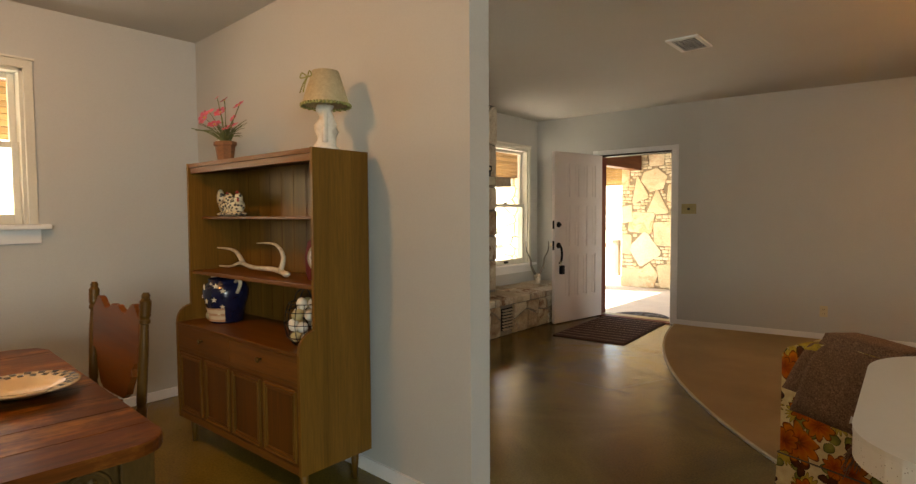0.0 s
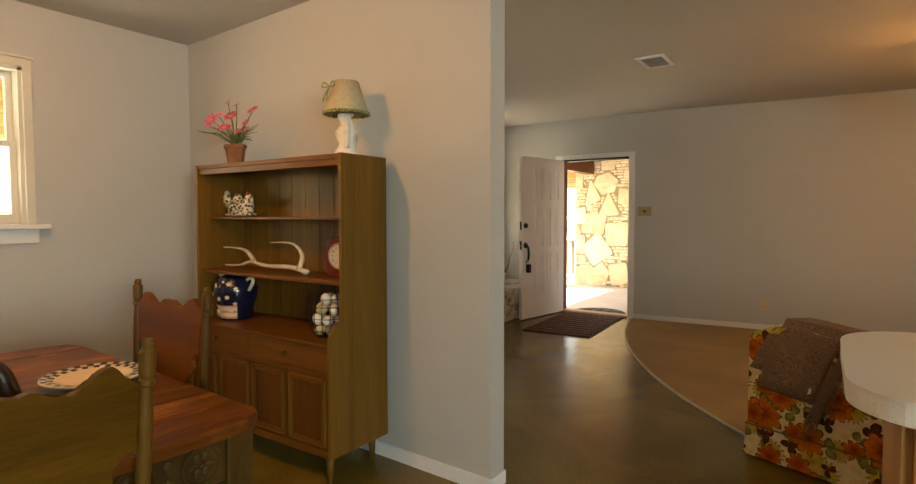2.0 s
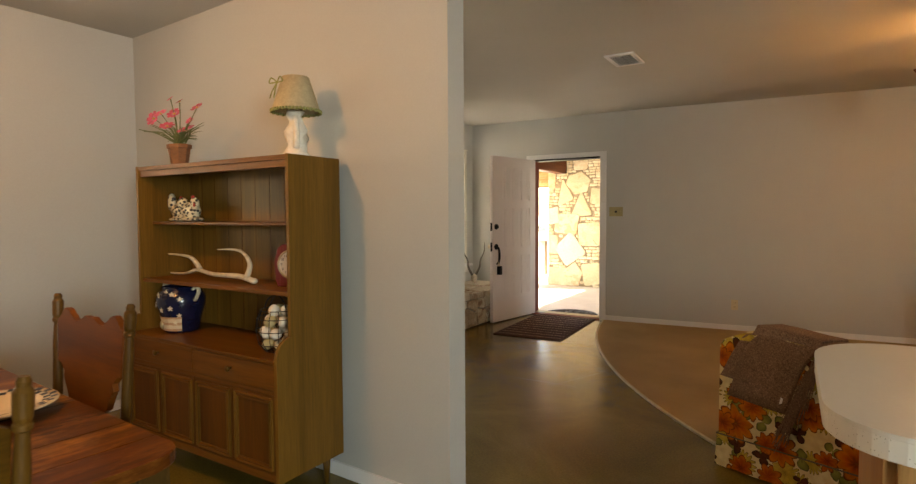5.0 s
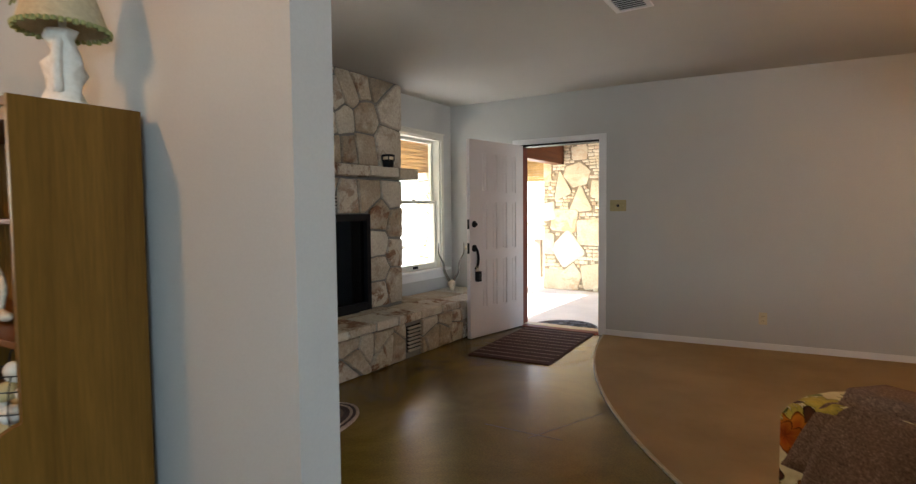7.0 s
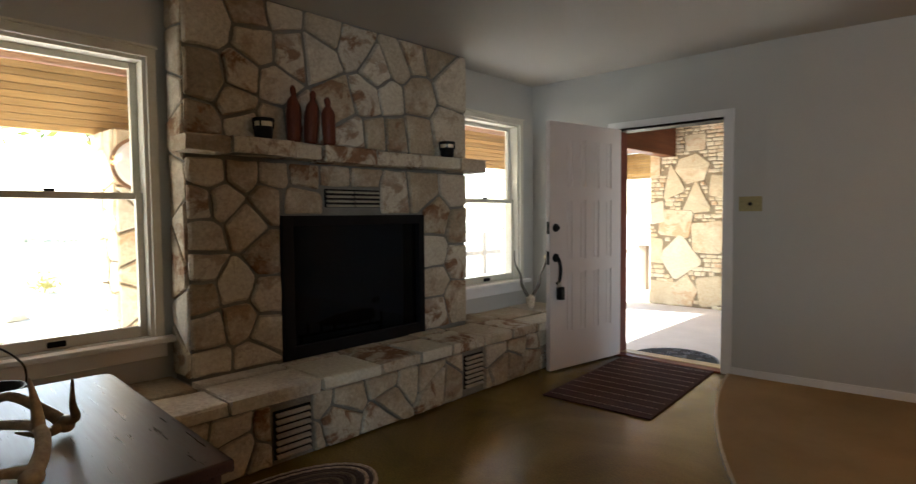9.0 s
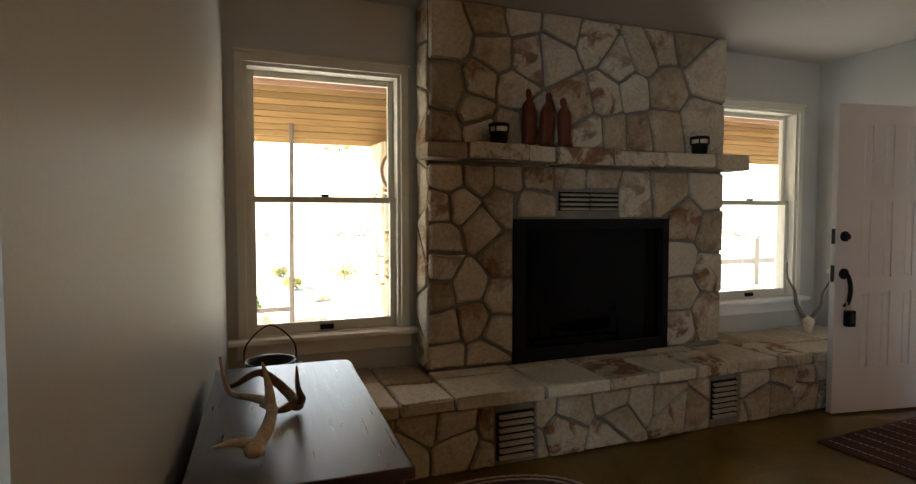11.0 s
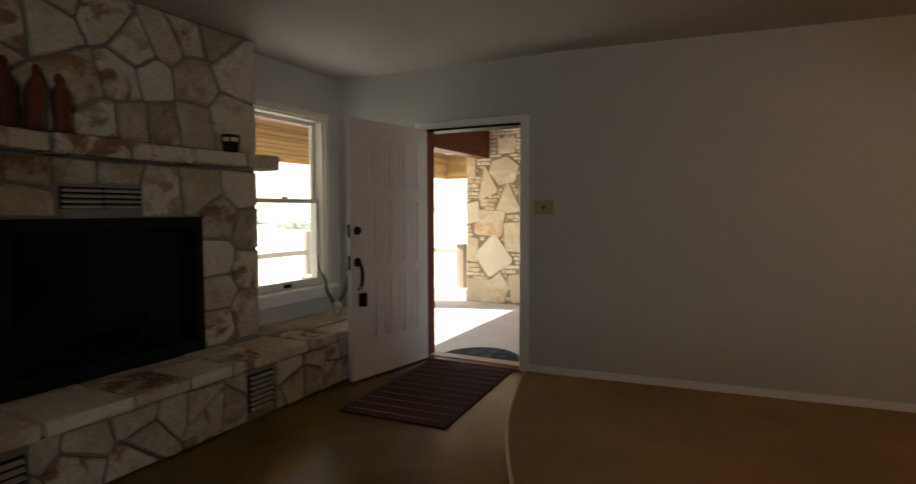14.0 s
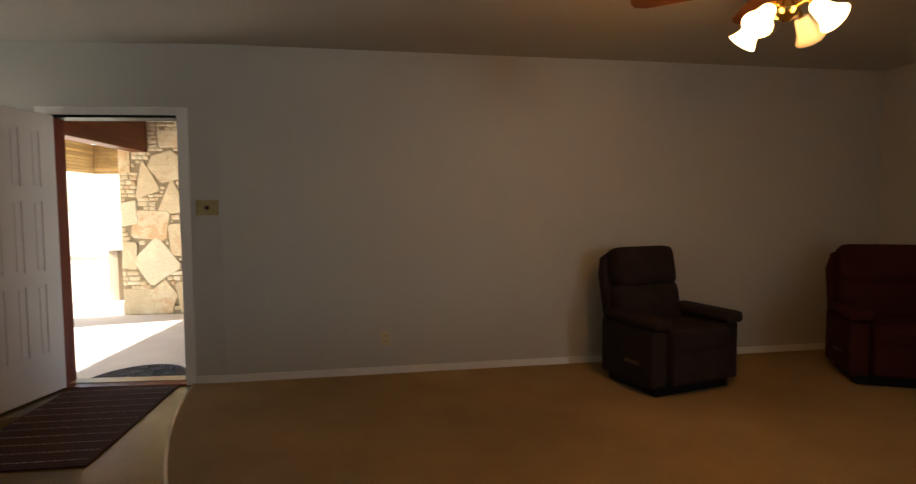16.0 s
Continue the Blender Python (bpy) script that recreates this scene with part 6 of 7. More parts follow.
for (x0, y0), (x1, y1) in (((-W2, 0), (W2, 0)), ((W2, 0), (W2, 0.80)), ((W2, 0.80), (-W2, 0.80)), ((-W2, 0.80), (-W2, 0))):
    for k in range(12):
        t = k / 12
        _pts.append((x0 + t * (x1 - x0), y0 + t * (y1 - y0)))
_b = bmesh.new()
lo, hi = [], []
for k, (x, y) in enumerate(_pts):
    d = Vector((x, y - 0.4, 0)).normalized() * (0.012 + 0.006 * math.sin(k * 2.3))
    lo.append(_b.verts.new((x + d.x, y + d.y, 0.015)))
    hi.append(_b.verts.new((x * 1.004, y + (y - 0.4) * 0.004, 0.178)))
for k in range(len(_pts)):
    j = (k + 1) % len(_pts)
    _b.faces.new((lo[k], lo[j], hi[j], hi[k]))
part("skirt", _b, M_FLORAL, fchair, "gathered floral skirt", local=True)
part("piping", tube(bmesh.new(), [(x * 1.006, y + (y - 0.4) * 0.008, 0.180) for x, y in _pts + _pts[:1]], 0.004, 6), surface("dark_piping", (0.10, 0.075, 0.04), 0.8, 0.1), fchair, local=True)
for x in (-W2 + 0.08, W2 - 0.08):
    for y in (0.08, 0.72):
        part("foot", lathe(bmesh.new(), [(0.018, 0), (0.022, 0.175)], 10, (x, y, 0)), M_OAK, fchair, local=True)

# brown woven throw over the chair back
M_THROW, _n, _l, _bs = nodes_of("brown_woven_throw")
_v = coords(_n, _l)
_w1, _w2 = add(_n, "ShaderNodeTexNoise", Scale=150.0, Detail=4.0, Roughness=0.8), add(_n, "ShaderNodeTexNoise", Scale=6.0, Detail=3.0)
_l.new(_v, _w1.inputs["Vector"]), _l.new(_v, _w2.inputs["Vector"])
_r1, _r2 = ramp(_n, [(0.34, (0.075, 0.038, 0.020)), (0.52, (0.19, 0.105, 0.058)), (0.72, (0.42, 0.27, 0.17))]), ramp(_n, [(0.3, (0.42,) * 3), (0.7, (0.55,) * 3)])
_l.new(_w1.outputs[0], _r1.inputs[0]), _l.new(_w2.outputs[0], _r2.inputs[0])
_l.new(mix(_n, _l, 1.0, _r1.outputs[0], _r2.outputs[0], "OVERLAY"), _bs.inputs["Base Color"])
_bs.inputs["Roughness"].default_value = 0.95
bump(_n, _l, _bs, _w1.outputs[0], 0.7, 0.004)
throw = thing("throw_blanket", "brown woven throw with a fringe draped over the chair", "blanket", at=(-0.385, 3.588, 0.737), rz=-20)
throw.matrix_basis = throw.matrix_basis @ pose(0, 0, 0, 0, 6, 0)


def drape(x0, x1, path, lift, skew, thick=0.012):
    bm = bmesh.new()
    nu, top, bot = 14, [], []
    p = curve_pts([(0, y, z) for y, z in path], 24)
    for i in range(nu + 1):
        u = i / nu
        ct, cb = [], []
        for k, q in enumerate(p):
            v = k / (len(p) - 1)
            x = x0 + (x1 - x0) * u - skew * v
            wob = 0.006 * noise.noise(Vector((x * 9, v * 5, lift * 40)))
            a = p[min(k + 1, len(p) - 1)] - p[max(k - 1, 0)]
            nrm = Vector((0, -a.z, a.y)).normalized()
            if nrm.z < 0 and abs(nrm.y) < 0.3:
                nrm = -nrm
            c = Vector((x, q.y, q.z - 0.75)) + nrm * (lift + wob)
            ct.append(bm.verts.new(c + nrm * thick)), cb.append(bm.verts.new(c))
        top.append(ct), bot.append(cb)
    m = len(p)
    for i in range(nu):
        for k in range(m - 1):
            bm.faces.new((top[i][k], top[i + 1][k], top[i + 1][k + 1], top[i][k + 1]))
            bm.faces.new((bot[i][k], bot[i][k + 1], bot[i + 1][k + 1], bot[i + 1][k]))
    for k in range(m - 1):
        bm.faces.new((top[0][k], top[0][k + 1], bot[0][k + 1], bot[0][k])), bm.faces.new((top[nu][k], bot[nu][k], bot[nu][k + 1], top[nu][k + 1]))
    for i in range(nu):
        bm.faces.new((top[i][0], bot[i][0], bot[i + 1][0], top[i + 1][0])), bm.faces.new((top[i][m - 1], top[i + 1][m - 1], bot[i + 1][m - 1], bot[i][m - 1]))
    return bm


_front = [(0.225, 0.50), (0.222, 0.66), (0.20, 0.742), (0.10, 0.752), (0.005, 0.742)]
part("upper_fold", drape(0.00, 0.29, _front + [(-0.012, 0.70), (-0.018, 0.60), (-0.020, 0.475)], 0.012, 0.29), M_THROW, throw, local=True, smooth=True)
part("lower_fold", drape(0.05, 0.33, _front + [(-0.006, 0.70), (-0.008, 0.60), (-0.010, 0.385)], 0.0, 0.29), M_THROW, throw, local=True, smooth=True)
_b = bmesh.new()
_r = random.Random(4)
for i in range(150):
    t = i / 150
    x, z = 0.075 + 0.085 * t + _r.uniform(-0.01, 0.01), 0.735 - 0.27 * (1 - t) + _r.uniform(-0.02, 0.02)
    ln = _r.uniform(0.16, 0.27)
    y0 = -0.032 - 0.012 * _r.random()
    z = max(z, 0.42)
    tube(_b, curve_pts([(x, y0 + (0.035 if z > 0.73 else 0.0), z - 0.75), (x + _r.uniform(-0.03, 0.0), y0 - 0.01, z - ln * 0.5 - 0.75), (x - 0.03 + _r.uniform(-0.035, 0.02), y0 - 0.004, z - ln - 0.75)], 6), 0.0022, 4)
tagged(part("fringe", _b, M_THROW, throw, "long tangled fringe", local=True), kind="stuff")
part("care_tag", prism(bmesh.new(), [(0, 0), (0.012, 0.006), (0.014, 0.03), (0.004, 0.035)], 0, 0.001, plane_frame((0.02, -0.042, -0.31), (1, 0, 0), (0, 0, 1))), M_TRIM, throw, "small white tag", local=True)

# ---------------------------------------------------------------- living room things
mat_ob = thing("door_mat", "dark maroon indoor mat with pale dashed stripes", "mat", at=(-2.905, 6.685, 0), rz=3.0)
M_MAT = striped("maroon_mat", (0.045, 0.018, 0.018), (0.075, 0.032, 0.03), "Y", 9.0, 0.95, 0.5, 0.35)
part("mat_body", boxed(-0.39, 0.39, -0.69, 0.69, 0.0, 0.011, bevel=0.003), M_MAT, mat_ob, local=True)
M_MATLINE = surface("pale_mat_stitch", (0.42, 0.33, 0.29), 0.95, 0.5, 60, 160, 0.3)
for i in range(11):
    y = -0.61 + i * 0.122
    _b = bmesh.new()
    for k in range(24):
        x = -0.37 + k * 0.031
        box(_b, x, x + 0.022, y - 0.006 + 0.002 * ((k * 7) % 3 - 1), y + 0.003, 0.0105, 0.0125)
    part("stripe", _b, M_MATLINE, mat_ob, local=True)

om = thing("half_round_mat", "black rubber half-round doormat with scrollwork", "mat", at=(-3.0, YN + T + 0.045, -0.03))
_hp = [(0.39 * math.cos(math.pi * i / 28), 0.47 * math.sin(math.pi * i / 28)) for i in range(29)]
part("base", prism(bmesh.new(), _hp, 0.0, 0.008), surface("dark_rubber", (0.02, 0.022, 0.028), 0.8, 0.3, 30, 120, 0.4), om, local=True)
M_RUB = surface("worn_rubber", (0.16, 0.17, 0.19), 0.6, 0.3, 20, 120, 0.3)
_b = bmesh.new()
tube(_b, [(x * 0.98, y * 0.98 + 0.006, 0.010) for x, y in _hp], 0.008, 6)
part("rim", _b, M_RUB, om, local=True)
_r = random.Random(11)
for i in range(46):
    a, d = _r.uniform(0.15, math.pi - 0.15), 0.36 * math.sqrt(_r.uniform(0.02, 1))
    c = Vector((d * math.cos(a), d * math.sin(a) * 1.2 + 0.01, 0.011))
    s, ph, hd = _r.uniform(0.018, 0.04), _r.uniform(0, 6.28), _r.choice((-1, 1))
    pts = [c + Vector((math.cos(ph + hd * t * 0.9), math.sin(ph + hd * t * 0.9), 0)) * s * (1 - t / 8) for t in range(8)]
    part("scroll", tube(bmesh.new(), [p for p in pts if p.y > 0.005] if sum(p.y > 0.005 for p in pts) > 2 else [c, c + Vector((0.02, 0.01, 0)), c + Vector((0.04, 0.02, 0))], 0.005, 5), M_RUB, om, local=True)

# oval braided rug
rug = thing("braided_rug", "small oval braided rug with a pale beaded border", "rug", at=(-3.25, 3.93, 0))
M_B1, M_B2, M_B3 = (surface(nm, c, 0.95, 0.3, 40, 160, 0.8, 0.004) for nm, c in (("braid_dark", (0.055, 0.032, 0.026)), ("braid_tan", (0.13, 0.09, 0.06)), ("braid_pale", (0.40, 0.30, 0.23))))
for k in range(12):
    f = (k + 0.7) / 12.7
    a_, b_ = 0.05 + 0.24 * f, 0.22 + 0.28 * f
    n_ = 40 + 5 * k
    _b = bmesh.new()
    tube(_b, [(a_ * math.cos(2 * math.pi * i / n_), b_ * math.sin(2 * math.pi * i / n_), 0.008 + 0.002 * (i % 2)) for i in range(n_ + 1)], 0.0125, 6)
    part("braid", _b, M_B3 if k in (9, 11) else (M_B1 if k % 3 else M_B2), rug, local=True)
part("centre", boxed(-0.06, 0.06, -0.22, 0.22, 0.0, 0.010, bevel=0.004), M_B1, rug, local=True)

# sideboard along the partition
M_SIDE = wood("dark_mahogany", (0.020, 0.008, 0.006), (0.055, 0.022, 0.014), 0.30, "X", 7.0, 0.06, coat=0.06, spec=0.4)
sb = thing("sideboard", "dark mahogany sideboard with a glossy top", "sideboard", at=(-2.55, 3.0, 0), rz=-1.9)
SZ = 0.76
part("top", prism(bmesh.new(), [(-0.66, -0.235), (0.34, -0.235), (0.34, 0.245), (-0.62, 0.245), (-0.655, 0.235), (-0.66, 0.20)], SZ - 0.028, SZ, bevel=0.005), M_SIDE, sb, local=True)
part("body", boxed(-0.63, 0.31, -0.225, 0.215, 0.10, SZ - 0.028, bevel=0.003), M_SIDE, sb, local=True)
for k in range(3):
    a = -0.62 + k * 0.31
    dd = part("door", boxed(a + 0.004, a + 0.302, 0.2155, 0.232, 0.12, 0.54, bevel=0.004), M_SIDE, sb, local=True)
    dr = part("drawer", boxed(a + 0.004, a + 0.302, 0.2155, 0.232, 0.55, 0.72, bevel=0.004), M_SIDE, sb, local=True)
    part("knob", lathe(bmesh.new(), [(0.006, 0), (0.014, 0.016), (0.010, 0.024)], 12, (a + 0.155, 0.232, 0.635), Matrix.Rotation(-math.pi / 2, 4, "X")), M_STRIP, dr, local=True)
for x in (-0.60, 0.28):
    for y in (-0.19, 0.19):
        part("leg", boxed(x - 0.025, x + 0.025, y - 0.025, y + 0.025, 0, 0.10, bevel=0.004), M_SIDE, sb, local=True)
_z = SZ + 0.001
M_ANT = surface("brown_antler", (0.20, 0.14, 0.075), 0.5, 0.35, 9, 60, 0.3, 0.003)
antler("shed_antler", [(-2.36, 2.90, _z + 0.025), (-2.45, 2.935, _z + 0.045), (-2.55, 2.945, _z + 0.065), (-2.66, 2.90, _z + 0.055), (-2.76, 2.84, _z + 0.05), (-2.72, 2.82, _z + 0.16)],
       [[(-2.38, 2.905, _z + 0.03), (-2.41, 2.86, _z + 0.03), (-2.42, 2.81, _z + 0.02)], [(-2.54, 2.945, _z + 0.06), (-2.53, 2.94, _z + 0.12), (-2.50, 2.925, _z + 0.19)]], "pale brown shed antler resting on the sideboard", (-2.55, 2.9, _z), 0.017, M_BONE)
antler("shed_antler", [(-2.66, 3.02, _z + 0.02), (-2.72, 3.00, _z + 0.04), (-2.80, 2.93, _z + 0.085), (-2.86, 2.86, _z + 0.04), (-2.90, 2.83, _z + 0.025)],
       [[(-2.67, 3.02, _z + 0.03), (-2.61, 3.03, _z + 0.05), (-2.56, 3.015, _z + 0.10), (-2.53, 3.01, _z + 0.165)], [(-2.67, 3.015, _z + 0.02), (-2.63, 2.97, _z + 0.02), (-2.66, 2.92, _z + 0.03)]], "dark brown shed antler resting on the sideboard", (-2.7, 2.95, _z), 0.016, M_ANT)

# iron kettle with a bail on the hearth behind the sideboard
kz, kc = HZ, Vector((-3.68, 2.995, HZ))
kettle = thing("iron_kettle", "black iron kettle with a thin bail handle", "kettle", at=kc)
part("pot", lathe(bmesh.new(), [(0.06, 0), (0.10, 0.04), (0.118, 0.14), (0.106, 0.24), (0.115, 0.26), (0.106, 0.26), (0.095, 0.22), (0.02, 0.03)], 24, kc), M_IRON, kettle, smooth=True)
part("bail", tube(bmesh.new(), curve_pts([kc + Vector((0, -0.112, 0.25)), kc + Vector((0, -0.10, 0.34)), kc + Vector((0, 0, 0.42)), kc + Vector((0, 0.10, 0.34)), kc + Vector((0, 0.112, 0.25))], 20), 0.004, 6), M_IRON, kettle, smooth=True)

# horned skull on the hearth
sk = Vector((-4.11, 7.02, HZ + 0.002))
skull = thing("horned_skull", "bleached antelope skull with tall ridged horns", "skull", at=sk)
_b = bmesh.new()
blob(_b, sk + Vector((0, 0, 0.08)), (0.045, 0.05, 0.05)), blob(_b, sk + Vector((0.03, -0.03, 0.04)), (0.028, 0.035, 0.045)), blob(_b, sk + Vector((-0.03, 0.03, 0.045)), (0.03, 0.03, 0.035))
part("cranium", _b, M_BONE, skull, smooth=True)
for s in (-1, 1):
    d = Vector((0.55, 0.83, 0)) * s
    c = curve_pts([sk + d * 0.025 + Vector((0, 0, 0.11)), sk + d * 0.085 + Vector((0, 0, 0.22)), sk + d * 0.10 + Vector((0, 0, 0.32)), sk + d * 0.155 + Vector((0, 0, 0.43)), sk + d * 0.16 + Vector((0, 0, 0.55))], 44)
    part("horn", tube(bmesh.new(), c, [(0.017 * (1 - 0.8 * i / len(c))) * (1 + 0.14 * (i % 2)) for i in range(len(c))], 10), surface("ridged_horn", (0.10, 0.085, 0.065), 0.5, 0.3, 12, 80, 0.3), skull, "dark ridged spiral horn")

# mantel things
for y in (4.30, 5.815):
    mz = MZ1 + 0.005
    lt = thing("candle_pot", "black metal candle lantern on the mantel", "candle holder", at=(-4.03, y, mz), group="candle pots on the mantel")
    part("cup", lathe(bmesh.new(), [(0.042, 0), (0.050, 0.008), (0.055, 0.07), (0.050, 0.07), (0.045, 0.012)], 20, (-4.03, y, mz)), M_BLACK, lt, smooth=True)
    part("glass", lathe(bmesh.new(), [(0.050, 0.07), (0.051, 0.098), (0.047, 0.098), (0.046, 0.07)], 20, (-4.03, y, mz), cap=False), M_CREAM, lt, "pale frosted glass band")
    part("rim", lathe(bmesh.new(), [(0.052, 0.098), (0.062, 0.102), (0.062, 0.116), (0.050, 0.120), (0.02, 0.124)], 20, (-4.03, y, mz)), M_BLACK, lt)
    for k in range(4):
        a = math.pi / 4 + k * math.pi / 2
        part("rib", tube(bmesh.new(), [(-4.03 + 0.056 * math.cos(a), y + 0.056 * math.sin(a), mz + 0.06), (-4.03 + 0.058 * math.cos(a), y + 0.058 * math.sin(a), mz + 0.11)], 0.005, 6), M_BLACK, lt)
M_RED = wood("dark_red_carving", (0.075, 0.018, 0.010), (0.17, 0.050, 0.025), 0.45, "Z", 9.0, 0.2)
for y, h, lean in ((4.495, 0.335, 0), (4.605, 0.325, -5), (4.745, 0.300, 2)):
    _b = lathe(bmesh.new(), [(0.036, 0), (0.041, 0.02), (0.043, 0.45 * h), (0.041, 0.64 * h), (0.034, 0.72 * h), (0.024, 0.78 * h), (0.016, 0.82 * h), (0.019, 0.86 * h), (0.019, 0.95 * h), (0.008, h)], 18, (-4.03, y, MZ1 + 0.006), Euler((radians(lean), 0, 0)).to_matrix().to_4x4())
    for v in _b.verts:
        v.co += Vector((0.3, 1, 0)) * 0.006 * noise.noise(v.co * 26)
    solid("carved_figure", _b, M_RED, "slim dark red carved wooden figure on the mantel", "statue", (-4.03, y, MZ1 + 0.006), smooth=True, group="carved figures on the mantel")

# wall plates and ceiling register
M_BRASS = surface("antique_brass_plate", (0.36, 0.31, 0.15), 0.42, 0.12, 8, 60, 0.1)
swp = thing("light_switch", "antique brass double switch plate beside the door", "switch", at=(-2.305, YN, 1.36))
part("plate", boxed(-2.389, -2.223, YN - 0.006, YN, 1.303, 1.418, bevel=0.003), M_BRASS, swp)
part("dimmer_knob", lathe(bmesh.new(), [(0.014, 0), (0.013, 0.014), (0.010, 0.018)], 16, (-2.306, YN - 0.006, 1.36), Matrix.Rotation(math.pi / 2, 4, "X")), M_IRON, swp)
for x, z in ((-2.306, 1.326), (-2.306, 1.394), (-2.360, 1.36), (-2.252, 1.36)):
    part("screw", lathe(bmesh.new(), [(0.003, 0), (0.003, 0.002)], 8, (x, YN - 0.006, z), Matrix.Rotation(math.pi / 2, 4, "X")), M_STRIP, swp)
M_IVORY = surface("ivory_plastic", (0.56, 0.48, 0.30), 0.4, 0.05, 8, 60, 0.0)
otl = thing("wall_outlet", "ivory duplex outlet low on the wall", "outlet", at=(-0.972, YN, 0.315))
part("plate", boxed(-1.007, -0.937, YN - 0.005, YN, 0.258, 0.372, bevel=0.002), M_IVORY, otl)
for z in (0.293, 0.337):
    rc = part("receptacle", boxed(-0.989, -0.955, YN - 0.008, YN - 0.005, z - 0.014, z + 0.014, bevel=0.002), M_IVORY, otl)
    for x in (-0.979, -0.965):
        part("slot", boxed(x - 0.0015, x + 0.0015, YN - 0.0085, YN - 0.0078, z - 0.006, z + 0.006), M_INK, rc)
otl.matrix_basis = pose(-0.985, YN + SKEW * (-0.985 - BX), 0.297, 0, 0, math.degrees(math.atan(SKEW)))
reg = thing("ceiling_vent", "white metal ceiling air register with slats", "vent", at=(-1.585, 5.10, HC))
vx0, vx1, vy0, vy1 = -1.70, -1.47, 4.92, 5.28
# the dark of the duct, put in as a near-black sheet
part("shade_backing", boxed(vx0 + 0.03, vx1 - 0.03, vy0 + 0.03, vy1 - 0.03, HC - 0.004, HC - 0.001), M_SOOT_SHADE, reg)
for q in ((vx0, vx0 + 0.032, vy0, vy1), (vx1 - 0.032, vx1, vy0, vy1), (vx0 + 0.032, vx1 - 0.032, vy0, vy0 + 0.032), (vx0 + 0.032, vx1 - 0.032, vy1 - 0.032, vy1)):
    part("frame", boxed(*q, HC - 0.014, HC - 0.0005, bevel=0.003), M_TRIM, reg)
for k in range(9):
    y = vy0 + 0.045 + k * 0.0335
    part("slat", prism(bmesh.new(), [(y, HC - 0.013), (y + 0.018, HC - 0.003), (y + 0.020, HC - 0.004), (y + 0.003, HC - 0.0145)], vx0 + 0.032, vx1 - 0.032, plane_frame((0, 0, 0), (0, 1, 0), (0, 0, 1))), M_TRIM, reg)


def recliner(at, rz, material, label, w=0.40, wide=1.0):
    """A plump rocker recliner that faces local -y."""
    r = thing("recliner", label, "recliner", at=at, rz=rz)
    part("base", boxed(-w + 0.06, w - 0.06, -0.26, 0.26, 0.0, 0.08, bevel=0.01), M_BLACK, r, local=True)
    part("seat_front", pad(bmesh.new(), -w + 0.135, w - 0.135, -0.36, -0.22, 0.09, 0.44, 0.035), material, r, "padded footrest", local=True)
    part("seat_cushion", pad(bmesh.new(), -w + 0.13, w - 0.13, -0.37, 0.22, 0.32, 0.49, 0.06), material, r, local=True)
    part("seat_box", boxed(-w + 0.13, w - 0.13, -0.22, 0.26, 0.09, 0.33), material, r, local=True)
    for s in (-1, 1):
        a, b = sorted((s * w, s * (w - 0.13)))
        arm = part("arm", pad(bmesh.new(), a, b, -0.30, 0.28, 0.07, 0.50, 0.025), material, r, local=True)
        part("arm_pad", pad(bmesh.new(), a - 0.015, b + 0.015, -0.34, 0.24, 0.50, 0.59, 0.042), material, arm, local=True)
    back = Matrix.Translation((0, 0.20, 0.40)) @ Euler((radians(-12), 0, 0)).to_matrix().to_4x4()
    for z0, z1, d, ww in ((0.00, 0.37, 0.0, 0.305), (0.33, 0.665, -0.015, 0.295)):
        bm = pad(bmesh.new(), -ww * wide, ww * wide, -0.10 + d, 0.09, z0, z1, 0.09)
        bm.transform(back)
        part("back_cushion", bm, material, r, local=True, smooth=True)
    bm = prism(bmesh.new(), [(x * wide, z) for x, z in ((-0.33, 0.0), (0.33, 0.0), (0.335, 0.46), (0.30, 0.60), (0.18, 0.665), (-0.18, 0.665), (-0.30, 0.60), (-0.335, 0.46))], -0.13, -0.05, back @ plane_frame((0, 0, 0), (1, 0, 0), (0, 0, 1)), bevel=0.025)
    part("back_shell", bm, material, r, local=True, smooth=True)
    part("lever", tube(bmesh.new(), curve_pts([(-w - 0.005, -0.04, 0.24), (-w - 0.03, -0.06, 0.24), (-w - 0.035, -0.20, 0.25)], 8), 0.012, 8), M_CARVE, r, "wooden recline lever", local=True)
    r.matrix_basis = r.matrix_basis @ Matrix.Diagonal((1, 1, 0.965, 1))
    return r


M_REC = surface("dark_brown_suede", (0.026, 0.019, 0.019), 0.9, 0.25, 4, 120, 0.4, 0.003, spec=0.1)
M_REC2 = surface("dark_maroon_suede", (0.040, 0.011, 0.009), 0.9, 0.25, 4, 120, 0.4, 0.003, spec=0.1)
recliner((1.17, 7.08, 0.010), 18, M_REC, "dark brown suede recliner against the wall")
recliner((3.00, 6.96, 0.010), -22, M_REC2, "dark maroon suede recliner near the corner", 0.45, 1.28)

